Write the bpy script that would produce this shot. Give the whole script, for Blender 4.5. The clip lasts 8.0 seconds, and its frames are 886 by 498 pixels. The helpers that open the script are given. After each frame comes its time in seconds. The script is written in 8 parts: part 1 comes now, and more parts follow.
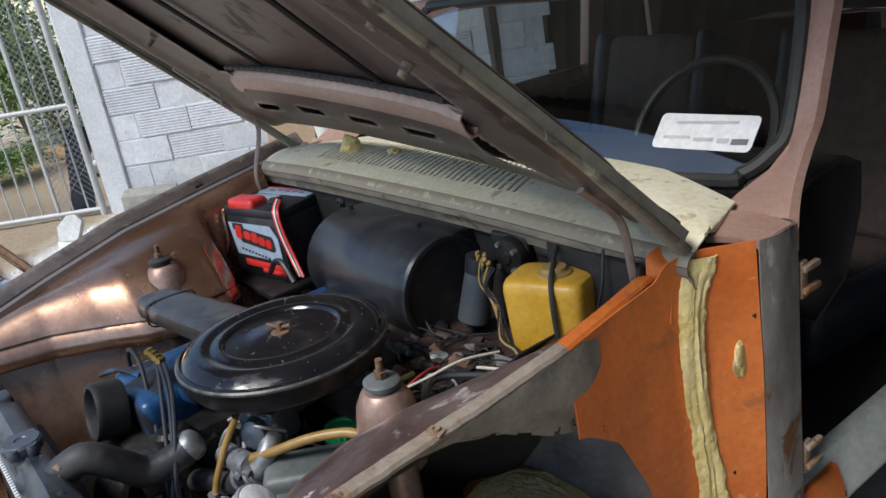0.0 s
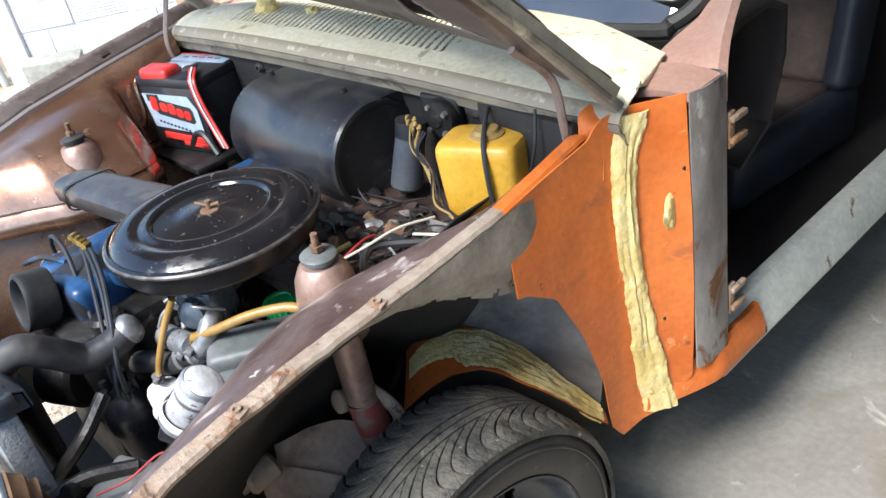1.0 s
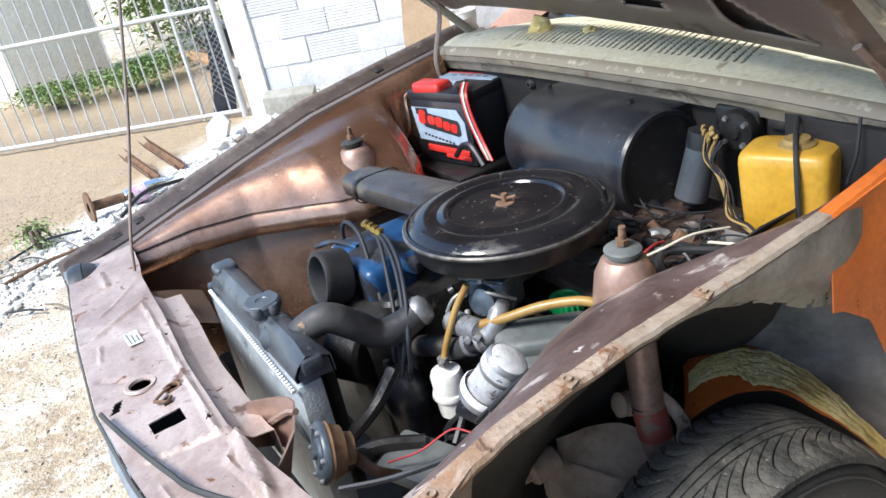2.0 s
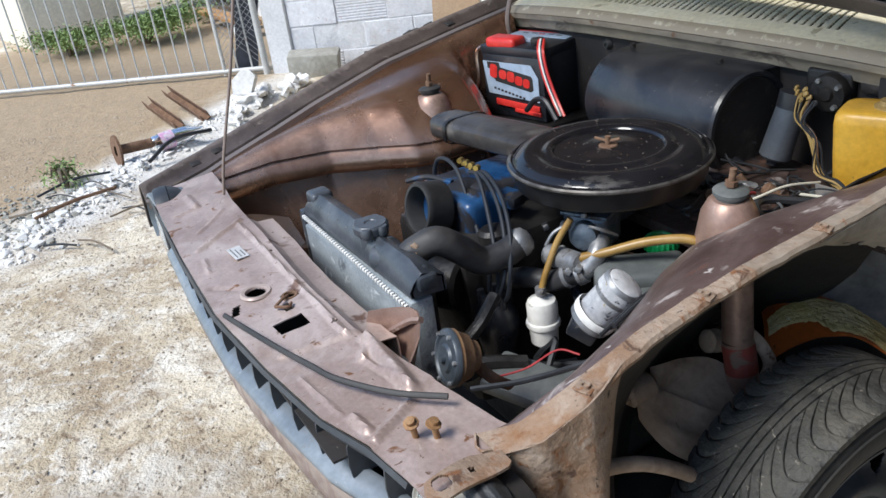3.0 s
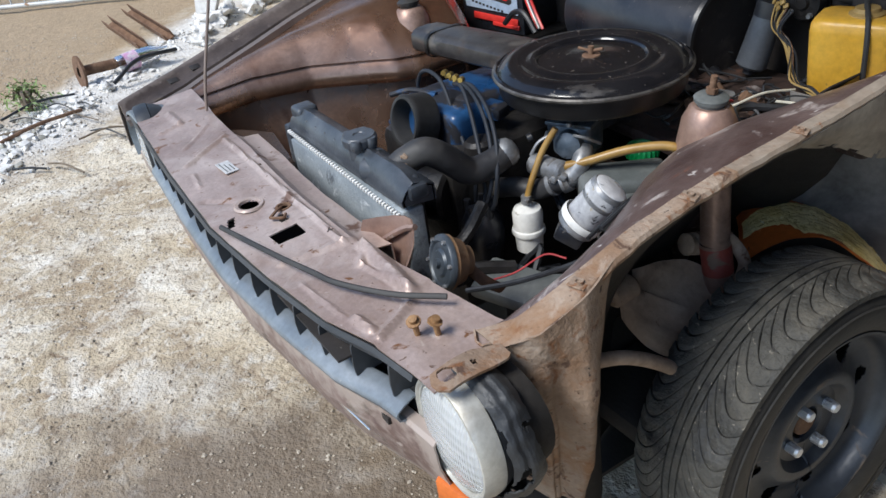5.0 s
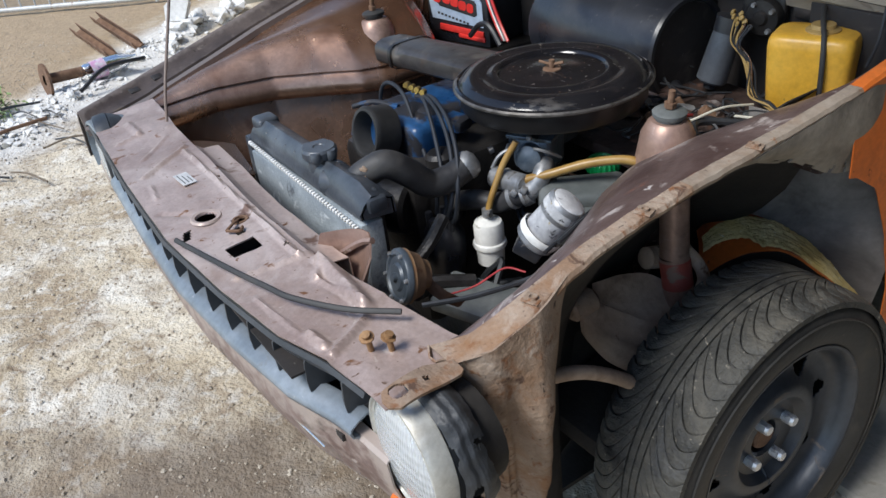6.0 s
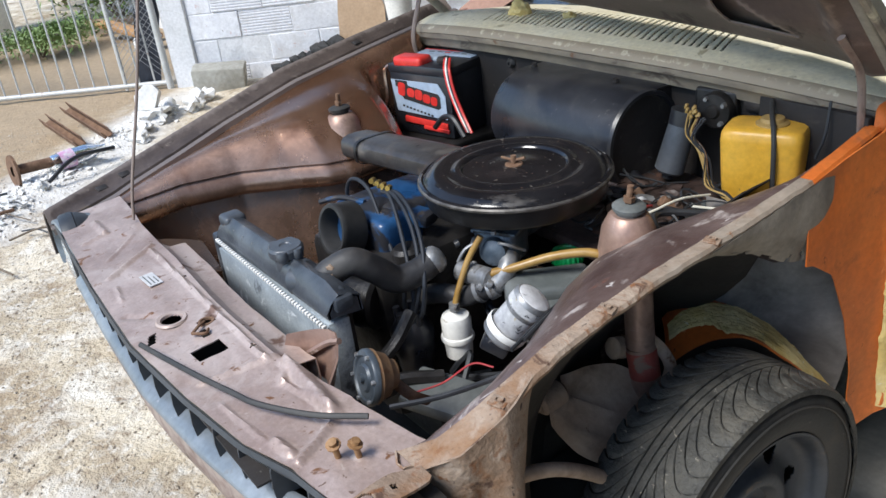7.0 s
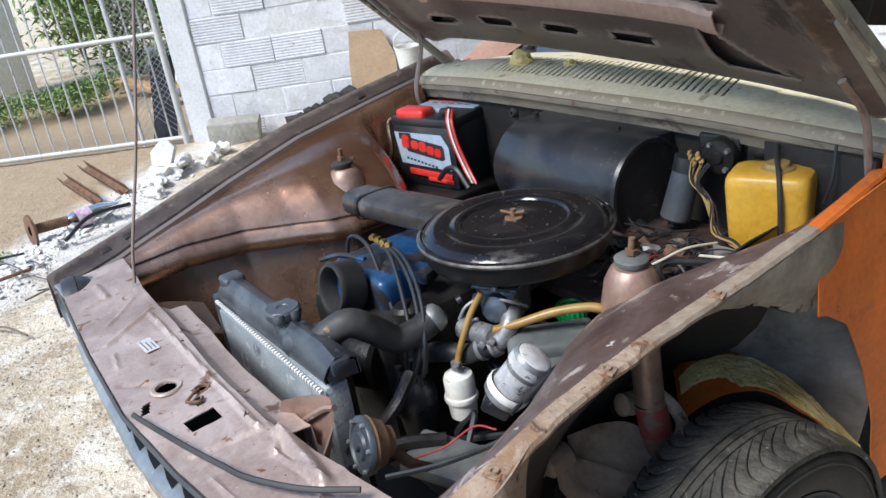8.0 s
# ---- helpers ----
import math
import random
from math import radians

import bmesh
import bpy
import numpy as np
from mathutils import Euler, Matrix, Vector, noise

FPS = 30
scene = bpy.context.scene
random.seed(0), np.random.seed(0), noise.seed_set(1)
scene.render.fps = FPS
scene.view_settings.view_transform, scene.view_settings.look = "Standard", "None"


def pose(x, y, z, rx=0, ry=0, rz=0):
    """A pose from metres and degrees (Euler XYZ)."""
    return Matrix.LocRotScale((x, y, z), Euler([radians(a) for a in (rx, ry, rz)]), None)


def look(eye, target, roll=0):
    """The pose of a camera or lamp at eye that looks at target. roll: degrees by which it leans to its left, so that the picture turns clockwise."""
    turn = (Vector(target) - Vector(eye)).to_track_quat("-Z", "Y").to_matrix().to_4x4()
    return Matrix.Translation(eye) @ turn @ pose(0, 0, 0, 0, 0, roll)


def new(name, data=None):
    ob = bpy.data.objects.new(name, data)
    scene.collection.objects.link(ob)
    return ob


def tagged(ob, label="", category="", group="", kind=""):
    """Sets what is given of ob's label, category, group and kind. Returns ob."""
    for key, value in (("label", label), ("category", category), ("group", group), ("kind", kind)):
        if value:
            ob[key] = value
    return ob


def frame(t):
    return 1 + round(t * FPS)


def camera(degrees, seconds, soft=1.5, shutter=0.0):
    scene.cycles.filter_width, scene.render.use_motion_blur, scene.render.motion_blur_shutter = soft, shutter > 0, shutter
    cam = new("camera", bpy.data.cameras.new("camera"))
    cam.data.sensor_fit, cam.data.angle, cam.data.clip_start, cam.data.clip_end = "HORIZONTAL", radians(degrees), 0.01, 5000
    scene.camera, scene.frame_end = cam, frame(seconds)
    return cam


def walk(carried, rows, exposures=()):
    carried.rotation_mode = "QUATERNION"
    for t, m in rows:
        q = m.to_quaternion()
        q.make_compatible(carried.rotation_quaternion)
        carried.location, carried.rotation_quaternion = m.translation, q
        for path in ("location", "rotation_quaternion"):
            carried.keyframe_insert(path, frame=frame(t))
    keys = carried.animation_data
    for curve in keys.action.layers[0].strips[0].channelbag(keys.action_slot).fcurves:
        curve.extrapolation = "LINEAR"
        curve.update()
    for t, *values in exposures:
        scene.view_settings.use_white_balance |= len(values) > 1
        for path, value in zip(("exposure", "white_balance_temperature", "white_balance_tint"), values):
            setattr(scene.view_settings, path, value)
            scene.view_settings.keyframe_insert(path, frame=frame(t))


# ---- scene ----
cam = camera(56.0, 8.0)
PATH = [
    (0, (1.607, -0.572, 1.519), (0.054, 0.491, 0.842), -10.1),
    (0.5, (1.603, -0.549, 1.504), (0.204, 0.538, 0.577), -10.8),
    (1, (1.584, -0.558, 1.532), (0.217, 0.491, 0.517), -11.9),
    (1.5, (1.568, -0.607, 1.529), (0.002, 0.23, 0.609), -14.3),
    (2, (1.487, -0.77, 1.483), (-0.158, 0.016, 0.663), -12.5),
    (2.2, (1.442, -0.854, 1.471), (-0.19, -0.055, 0.636), -10.0),
    (3.3, (1.47, -1.05, 1.466), (-0.138, -0.239, 0.596), -8.0),
    (3.5, (1.473, -1.064, 1.466), (-0.119, -0.241, 0.577), -8.6),
    (4, (1.482, -1.09, 1.473), (-0.081, -0.263, 0.539), -8.7),
    (4.5, (1.476, -1.094, 1.468), (-0.025, -0.261, 0.442), -7.5),
    (4.7, (1.478, -1.092, 1.469), (-0.027, -0.283, 0.429), -8.5),
    (5.8, (1.488, -1.078, 1.472), (-0.008, -0.235, 0.445), -7.0),
    (6, (1.488, -1.058, 1.468), (0.006, -0.189, 0.443), -7.2),
    (6.5, (1.49, -1.021, 1.488), (0.027, -0.061, 0.52), -7.6),
    (7, (1.489, -1.039, 1.505), (-0.016, -0.054, 0.63), -7.2),
    (7.5, (1.481, -1.036, 1.511), (-0.044, -0.056, 0.667), -6.8),
    (7.8, (1.481, -0.998, 1.51), (-0.080, -0.044, 0.717), -8.2),
    (8, (1.481, -0.976, 1.51), (-0.083, 0.0, 0.734), -9.3),
]
walk(cam, [(t, look(eye, target, roll)) for t, eye, target, roll in PATH],
     [(0, 0.98), (0.3, 1.28), (0.6, 1.68), (1.0, 2.2), (1.5, 2.25), (2.0, 1.95), (2.2, 1.8), (3.3, 1.2), (4.5, 1.15), (6.0, 1.15), (6.5, 1.28), (7.0, 1.38), (8.0, 1.42)])

# ---- world, sun, exposure ----
SUN_EL, SUN_AZ = radians(52), radians(178)
world = bpy.data.worlds.new("sky")
scene.world = world
world.use_nodes = True
wn = world.node_tree.nodes
sky = wn.new("ShaderNodeTexSky")
sky.sky_type, sky.sun_disc = "NISHITA", False
sky.sun_elevation, sky.sun_rotation = SUN_EL, SUN_AZ
sky.air_density, sky.dust_density, sky.ozone_density = 1.0, 0.3, 1.5
wn["Background"].inputs["Strength"].default_value = 0.095
world.node_tree.links.new(sky.outputs["Color"], wn["Background"].inputs["Color"])
sun = new("sun", bpy.data.lights.new("sun", "SUN"))
sun.data.energy, sun.data.angle, sun.data.color = 1.75, radians(22), (1.0, 0.985, 0.95)
sun.matrix_world = look((math.sin(SUN_AZ) * 20, math.cos(SUN_AZ) * 20, 20 * math.tan(SUN_EL)), (0, 0, 0))


# ---- materials ----
def material(name, c1, c2, scale=6.0, rough=0.5, metal=0.0, bump=0.15, grain=60.0, spots=None, streak=None, rand=0.0, coat=0.0, rvar=0.15, edge=None):
    """Two mixed colours at one scale, grain at another; spots: (colour, scale, amount from 0 to 1, roughness)."""
    m = bpy.data.materials.new(name)
    m.use_nodes = True
    nt, n = m.node_tree, m.node_tree.nodes
    link = nt.links.new
    p = n["Principled BSDF"]
    tc = n.new("ShaderNodeTexCoord")
    mp = n.new("ShaderNodeMapping")
    link(tc.outputs["Object"], mp.inputs["Vector"])
    if streak:
        mp.inputs["Scale"].default_value = streak
    oi = n.new("ShaderNodeObjectInfo")
    sc = n.new("ShaderNodeVectorMath")
    sc.operation = "SCALE"
    sc.inputs[0].default_value = (37.0, 19.0, 11.0)
    link(oi.outputs["Random"], sc.inputs["Scale"])
    link(sc.outputs[0], mp.inputs["Location"])

    def tex(s, detail=6.0, dist=0.3):
        t = n.new("ShaderNodeTexNoise")
        t.inputs["Scale"].default_value = s
        t.inputs["Detail"].default_value = detail
        t.inputs["Roughness"].default_value = 0.6
        t.inputs["Distortion"].default_value = dist
        link(mp.outputs["Vector"], t.inputs["Vector"])
        return t.outputs["Fac"]

    def ramp(fac, a, b):
        r = n.new("ShaderNodeMapRange")
        r.inputs["From Min"].default_value, r.inputs["From Max"].default_value = a, b
        link(fac, r.inputs["Value"])
        return r.outputs["Result"]

    def mix(fac, a, b, kind="MIX"):
        x = n.new("ShaderNodeMix")
        x.data_type, x.blend_type = "RGBA", kind
        for socket, v in ((x.inputs[0], fac), (x.inputs[6], a), (x.inputs[7], b)):
            if isinstance(v, (int, float)):
                socket.default_value = v
            elif isinstance(v, tuple):
                socket.default_value = (*v, 1)
            else:
                link(v, socket)
        return x.outputs[2]

    big, fine = tex(scale), tex(grain, 3.0, 0.0)
    col = mix(ramp(big, 0.36, 0.66), c1, c2)
    g = n.new("ShaderNodeMapRange")
    g.inputs["To Min"].default_value, g.inputs["To Max"].default_value = 0.72, 1.28
    link(fine, g.inputs["Value"])
    col = mix(1.0, col, g.outputs["Result"], "MULTIPLY")
    if rand:
        v = n.new("ShaderNodeMapRange")
        v.inputs["To Min"].default_value, v.inputs["To Max"].default_value = 1 - rand, 1 + rand
        link(oi.outputs["Random"], v.inputs["Value"])
        col = mix(1.0, col, v.outputs["Result"], "MULTIPLY")
    rr = n.new("ShaderNodeMapRange")
    rr.inputs["To Min"].default_value, rr.inputs["To Max"].default_value = max(0.02, rough - rvar), min(1, rough + rvar)
    link(big, rr.inputs["Value"])
    rough_out = rr.outputs["Result"]
    metal_out = None
    for sp in (spots or ()):
        sf = tex(sp[1], 8.0, 0.6)
        w = sp[4] if len(sp) > 4 else 0.0
        f = ramp(sf, 0.72 - 0.4 * sp[2] - w, 0.78 - 0.4 * sp[2] + w)
        col = mix(f, col, sp[0])
        q = n.new("ShaderNodeMix")
        link(f, q.inputs[0]), link(rough_out, q.inputs[2])
        q.inputs[3].default_value = sp[3]
        rough_out = q.outputs[0]
        if metal:
            k = n.new("ShaderNodeMath")
            k.operation = "MULTIPLY_ADD"
            link(f, k.inputs[0])
            k.inputs[1].default_value, k.inputs[2].default_value = -metal, metal
            metal_out = k.outputs[0]
    # Convex edges get their own tone: scraped wear, plus painted highlights on panel and fender.
    if edge:
        gp = n.new("ShaderNodeNewGeometry")
        wob = n.new("ShaderNodeMath")
        wob.operation = "MULTIPLY_ADD"
        link(tex(40, 4.0, 0.4), wob.inputs[0])
        wob.inputs[1].default_value = 0.115
        link(gp.outputs["Pointiness"], wob.inputs[2])
        col = mix(ramp(wob.outputs[0], 0.575, 0.61), col, edge)
    link(col, p.inputs["Base Color"])
    link(rough_out, p.inputs["Roughness"])
    p.inputs["Metallic"].default_value = metal
    if metal_out:
        link(metal_out, p.inputs["Metallic"])
    p.inputs["Coat Weight"].default_value = coat
    p.inputs["Coat Roughness"].default_value = 0.15
    if bump:
        b = n.new("ShaderNodeBump")
        b.inputs["Strength"].default_value = bump
        b.inputs["Distance"].default_value = 0.01
        add = n.new("ShaderNodeMath")
        add.operation = "MULTIPLY_ADD"
        link(fine, add.inputs[0])
        add.inputs[1].default_value = 0.5
        link(big, add.inputs[2])
        link(add.outputs[0], b.inputs["Height"])
        link(b.outputs["Normal"], p.inputs["Normal"])
    return m


RUST = (0.16, 0.07, 0.03)
DIRT = (0.13, 0.10, 0.075)
M_PANEL = material("faded_plum_paint", (0.30, 0.215, 0.182), (0.45, 0.355, 0.318), 6, 0.38, 0.2, 0.14, 130, [((0.56, 0.475, 0.435), 7, 0.38, 0.45, 0.07), ((0.17, 0.10, 0.075), 7, 0.27, 0.6), ((0.50, 0.42, 0.37), 38, 0.2, 0.6), (RUST, 24, 0.21, 0.8), ((0.10, 0.055, 0.035), 60, 0.17, 0.8)], edge=(0.46, 0.36, 0.31))
M_COPPER = material("copper_brown_paint", (0.33, 0.175, 0.11), (0.58, 0.36, 0.25), 4, 0.26, 0.86, 0.04, 90, [((0.17, 0.095, 0.07), 5, 0.24, 0.45, 0.08), ((0.32, 0.24, 0.19), 26, 0.15, 0.6), ((0.06, 0.035, 0.03), 32, 0.12, 0.6)], edge=(0.38, 0.26, 0.2))
M_FENDER = material("dusty_brown_paint", (0.05, 0.038, 0.034), (0.10, 0.077, 0.067), 9, 0.42, 0.1, 0.1, 110, [(DIRT, 12, 0.2, 0.8), ((0.22, 0.185, 0.16), 17, 0.2, 0.7), ((0.03, 0.022, 0.02), 25, 0.25, 0.6)], edge=(0.17, 0.14, 0.125))
M_RUST = material("rusty_steel", (0.225, 0.15, 0.10), (0.345, 0.265, 0.20), 7, 0.75, 0.0, 0.6, 90, [((0.24, 0.125, 0.06), 9, 0.42, 0.85, 0.07), ((0.40, 0.325, 0.26), 15, 0.28, 0.8, 0.05), ((0.20, 0.085, 0.035), 40, 0.32, 0.9, 0.03), ((0.10, 0.055, 0.035), 26, 0.28, 0.9), ((0.05, 0.033, 0.025), 70, 0.2, 0.9)])
M_APRON = material("dirty_brown_apron", (0.085, 0.053, 0.047), (0.19, 0.138, 0.125), 8, 0.34, 0.15, 0.3, 80, [((0.42, 0.36, 0.33), 13, 0.36, 0.5), ((0.06, 0.04, 0.034), 8, 0.34, 0.7), ((0.19, 0.075, 0.045), 12, 0.27, 0.8), ((0.5, 0.45, 0.42), 45, 0.2, 0.6)], streak=(1.0, 0.6, 1.0))
# Near-black grime; the shade of wheel well and underside is in it.
M_WELL = material("well_grime_and_shade", (0.016, 0.014, 0.012), (0.035, 0.03, 0.026), 7, 0.85, 0, 0.3, 60)
M_ORANGE = material("orange_primer", (0.56, 0.125, 0.020), (0.68, 0.185, 0.04), 5, 0.42, 0, 0.07, 70, [((0.46, 0.13, 0.04), 9, 0.27, 0.6), ((0.72, 0.26, 0.09), 15, 0.2, 0.5), ((0.25, 0.07, 0.03), 40, 0.15, 0.7)])
M_PUTTY = material("yellow_body_filler", (0.68, 0.50, 0.17), (0.80, 0.66, 0.32), 12, 0.8, 0, 0.8, 45, [((0.50, 0.36, 0.12), 30, 0.25, 0.85), ((0.80, 0.74, 0.52), 50, 0.25, 0.85)])
M_PRIMER = material("grey_primer", (0.15, 0.13, 0.12), (0.30, 0.275, 0.25), 7, 0.6, 0, 0.15, 70, [((0.40, 0.37, 0.34), 12, 0.28, 0.6), (RUST, 14, 0.25, 0.8), ((0.07, 0.06, 0.055), 9, 0.25, 0.7)], streak=(1, 1, 0.5))
M_CREAM = material("cream_primer", (0.73, 0.655, 0.45), (0.81, 0.755, 0.58), 6, 0.6, 0, 0.1, 80, [((0.44, 0.38, 0.24), 14, 0.27, 0.75), ((0.30, 0.26, 0.19), 50, 0.18, 0.8)], edge=(0.30, 0.25, 0.18))
M_LIP = material("worn_grey_lip", (0.29, 0.25, 0.185), (0.14, 0.115, 0.095), 9, 0.6, 0, 0.2, 70, [((0.52, 0.46, 0.32), 8, 0.25, 0.7), ((0.11, 0.085, 0.065), 16, 0.32, 0.8), (RUST, 24, 0.22, 0.8)], streak=(0.5, 1, 1))
# Near-black; also stands in for shade in holes and under slots.
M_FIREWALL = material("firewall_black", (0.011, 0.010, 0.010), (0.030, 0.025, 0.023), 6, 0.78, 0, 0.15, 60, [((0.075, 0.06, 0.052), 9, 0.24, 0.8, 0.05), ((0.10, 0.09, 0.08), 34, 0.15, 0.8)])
M_HOODIN = material("hood_inner_brown", (0.075, 0.052, 0.045), (0.145, 0.108, 0.092), 4, 0.42, 0.15, 0.1, 60, [((0.05, 0.036, 0.032), 7, 0.33, 0.6), ((0.24, 0.19, 0.16), 22, 0.2, 0.6), (RUST, 30, 0.17, 0.8)], edge=(0.26, 0.2, 0.17))
# Rose tone paints the light caught by the inner frame's rim.
M_HOODRIMLIT = material("hood_rim_lit_tone", (0.42, 0.28, 0.22), (0.5, 0.36, 0.29), 8, 0.45, 0.1, 0.05, 70)
M_HOODOUT = material("hood_outer_primer", (0.30, 0.28, 0.22), (0.22, 0.20, 0.17), 10, 0.55, 0, 0.06, 70)
M_BODY = material("faded_rose_brown_paint", (0.40, 0.235, 0.185), (0.47, 0.30, 0.24), 5, 0.4, 0.1, 0.03, 90)
M_SILL = material("pale_green_sill", (0.42, 0.46, 0.42), (0.55, 0.57, 0.53), 10, 0.5, 0, 0.06, 70, [((0.2, 0.12, 0.08), 14, 0.2, 0.8)])
M_BLACK = material("black_enamel", (0.007, 0.007, 0.009), (0.013, 0.013, 0.015), 9, 0.14, 0, 0.02, 70, [((0.10, 0.08, 0.065), 30, 0.2, 0.7), ((0.05, 0.045, 0.042), 10, 0.2, 0.5), ((0.20, 0.17, 0.14), 75, 0.15, 0.8)], coat=0.0, rvar=0.1)
M_BLACKSIDE = material("dusty_black_enamel", (0.006, 0.006, 0.007), (0.016, 0.015, 0.015), 12, 0.35, 0, 0.05, 70, [((0.07, 0.055, 0.045), 22, 0.2, 0.8)])
M_PLASTIC = material("black_plastic", (0.012, 0.0135, 0.018), (0.028, 0.030, 0.036), 5, 0.31, 0, 0.08, 60, [((0.06, 0.057, 0.055), 6, 0.28, 0.5, 0.10), ((0.13, 0.12, 0.11), 60, 0.14, 0.8)])
M_RUBBER = material("black_rubber", (0.018, 0.018, 0.018), (0.04, 0.038, 0.036), 14, 0.6, 0, 0.1, 80)
M_TYRE = material("dusty_tyre_rubber", (0.036, 0.036, 0.033), (0.075, 0.072, 0.063), 14, 0.72, 0, 0.9, 90, [((0.12, 0.11, 0.09), 9, 0.40, 0.9, 0.10), ((0.018, 0.018, 0.019), 20, 0.33, 0.6, 0.03), ((0.05, 0.055, 0.065), 6, 0.25, 0.5, 0.05), ((0.30, 0.27, 0.22), 60, 0.19, 0.9)])
M_SIDEWALL = material("grey_black_sidewall", (0.018, 0.018, 0.018), (0.04, 0.038, 0.035), 6, 0.6, 0, 0.2, 90, [((0.085, 0.075, 0.062), 9, 0.3, 0.9, 0.08), ((0.2, 0.18, 0.15), 50, 0.13, 0.9)])
M_RIM = material("dark_steel_rim", (0.026, 0.032, 0.042), (0.055, 0.063, 0.075), 8, 0.4, 0.2, 0.1, 80, [((0.16, 0.13, 0.105), 12, 0.24, 0.8)])
M_NUT = material("zinc_nut", (0.58, 0.60, 0.62), (0.72, 0.73, 0.73), 30, 0.3, 0.5, 0.05, 200)
M_BLUE = material("blue_engine_enamel", (0.009, 0.042, 0.115), (0.022, 0.085, 0.20), 10, 0.32, 0.0, 0.08, 70, [((0.016, 0.016, 0.02), 9, 0.58, 0.6), ((0.06, 0.05, 0.045), 22, 0.25, 0.7)])
M_ENGINE = material("oily_engine_metal", (0.010, 0.010, 0.011), (0.032, 0.029, 0.027), 16, 0.45, 0.3, 0.3, 70, [((0.09, 0.075, 0.06), 20, 0.22, 0.8), ((0.02, 0.05, 0.11), 9, 0.16, 0.5)])
M_ALU = material("dull_aluminium", (0.22, 0.225, 0.23), (0.38, 0.38, 0.38), 18, 0.48, 0.6, 0.1, 120, [((0.08, 0.07, 0.06), 26, 0.26, 0.8)])
M_GREYPLASTIC = material("grey_plastic", (0.085, 0.095, 0.092), (0.16, 0.168, 0.162), 9, 0.5, 0, 0.05, 80, [((0.06, 0.055, 0.05), 16, 0.25, 0.8)])
M_RAD = material("radiator_black", (0.034, 0.040, 0.049), (0.085, 0.095, 0.108), 10, 0.36, 0.1, 0.15, 80, [((0.16, 0.16, 0.155), 18, 0.2, 0.8)])
M_CORE = material("radiator_core_grey", (0.26, 0.30, 0.33), (0.40, 0.45, 0.48), 9, 0.5, 0.1, 0.4, 160, [((0.66, 0.70, 0.72), 16, 0.30, 0.5), ((0.10, 0.115, 0.13), 10, 0.28, 0.7)])
M_WHITE = material("white_plastic", (0.72, 0.71, 0.66), (0.8, 0.79, 0.75), 8, 0.4, 0, 0.03, 60, [((0.45, 0.42, 0.36), 30, 0.12, 0.6)])
M_STICKER = material("white_sticker", (0.85, 0.85, 0.85), (0.8, 0.8, 0.8), 8, 0.5, 0, 0.0, 60)
M_YELLOW = material("yellow_tank_plastic", (0.64, 0.335, 0.03), (0.73, 0.42, 0.06), 7, 0.36, 0, 0.05, 70, [((0.60, 0.30, 0.02), 11, 0.2, 0.6), ((0.2, 0.12, 0.04), 30, 0.10, 0.7)])
M_AMBER = material("amber_hose", (0.27, 0.15, 0.035), (0.40, 0.25, 0.08), 18, 0.35, 0, 0.04, 60)
M_GREEN = material("green_cap_plastic", (0.0, 0.25, 0.06), (0.01, 0.33, 0.10), 10, 0.4, 0, 0.03, 60)
M_RED = material("red_plastic", (0.62, 0.03, 0.025), (0.72, 0.05, 0.04), 10, 0.35, 0, 0.02, 60)
M_SILVERLABEL = material("silver_label", (0.34, 0.43, 0.54), (0.46, 0.54, 0.63), 10, 0.32, 0.0, 0.0, 60, [((0.25, 0.27, 0.3), 34, 0.16, 0.6)])
M_COPPERBITS = material("brass_ends", (0.6, 0.42, 0.12), (0.5, 0.33, 0.1), 20, 0.35, 0.8, 0.05, 90)
M_HORN = material("brown_horn_body", (0.30, 0.17, 0.08), (0.2, 0.12, 0.07), 15, 0.5, 0.2, 0.1, 80, [(RUST, 20, 0.3, 0.8)])
M_GRILLE = material("dark_grille_plastic", (0.028, 0.032, 0.038), (0.05, 0.054, 0.06), 9, 0.5, 0, 0.06, 80)
M_SLAT = material("dusty_blue_grey_slat", (0.125, 0.15, 0.175), (0.23, 0.26, 0.29), 8, 0.36, 0.1, 0.08, 80, [((0.40, 0.41, 0.41), 30, 0.2, 0.6), ((0.16, 0.17, 0.18), 14, 0.2, 0.6)])
M_VALANCE = material("brown_valance", (0.17, 0.11, 0.095), (0.27, 0.195, 0.175), 8, 0.45, 0.15, 0.12, 80, [(DIRT, 12, 0.27, 0.8), ((0.4, 0.33, 0.29), 26, 0.2, 0.6)], edge=(0.4, 0.33, 0.29))
M_CHROME = material("scratched_chrome", (0.6, 0.6, 0.58), (0.72, 0.72, 0.7), 15, 0.22, 1.0, 0.03, 150)
M_BEZEL = material("painted_silver_bezel", (0.42, 0.41, 0.37), (0.56, 0.55, 0.50), 12, 0.38, 0.3, 0.1, 80, [((0.30, 0.27, 0.22), 9, 0.3, 0.6, 0.06), ((0.12, 0.08, 0.05), 30, 0.23, 0.8)])
M_SEAT = material("brown_seat_fabric", (0.085, 0.06, 0.052), (0.12, 0.088, 0.076), 30, 0.9, 0, 0.3, 220)
M_SEATDARK = material("navy_black_vinyl", (0.016, 0.020, 0.032), (0.03, 0.036, 0.052), 12, 0.45, 0, 0.08, 90)
M_TRIM = material("dark_interior_trim", (0.02, 0.018, 0.017), (0.035, 0.03, 0.028), 9, 0.6, 0, 0.1, 80)
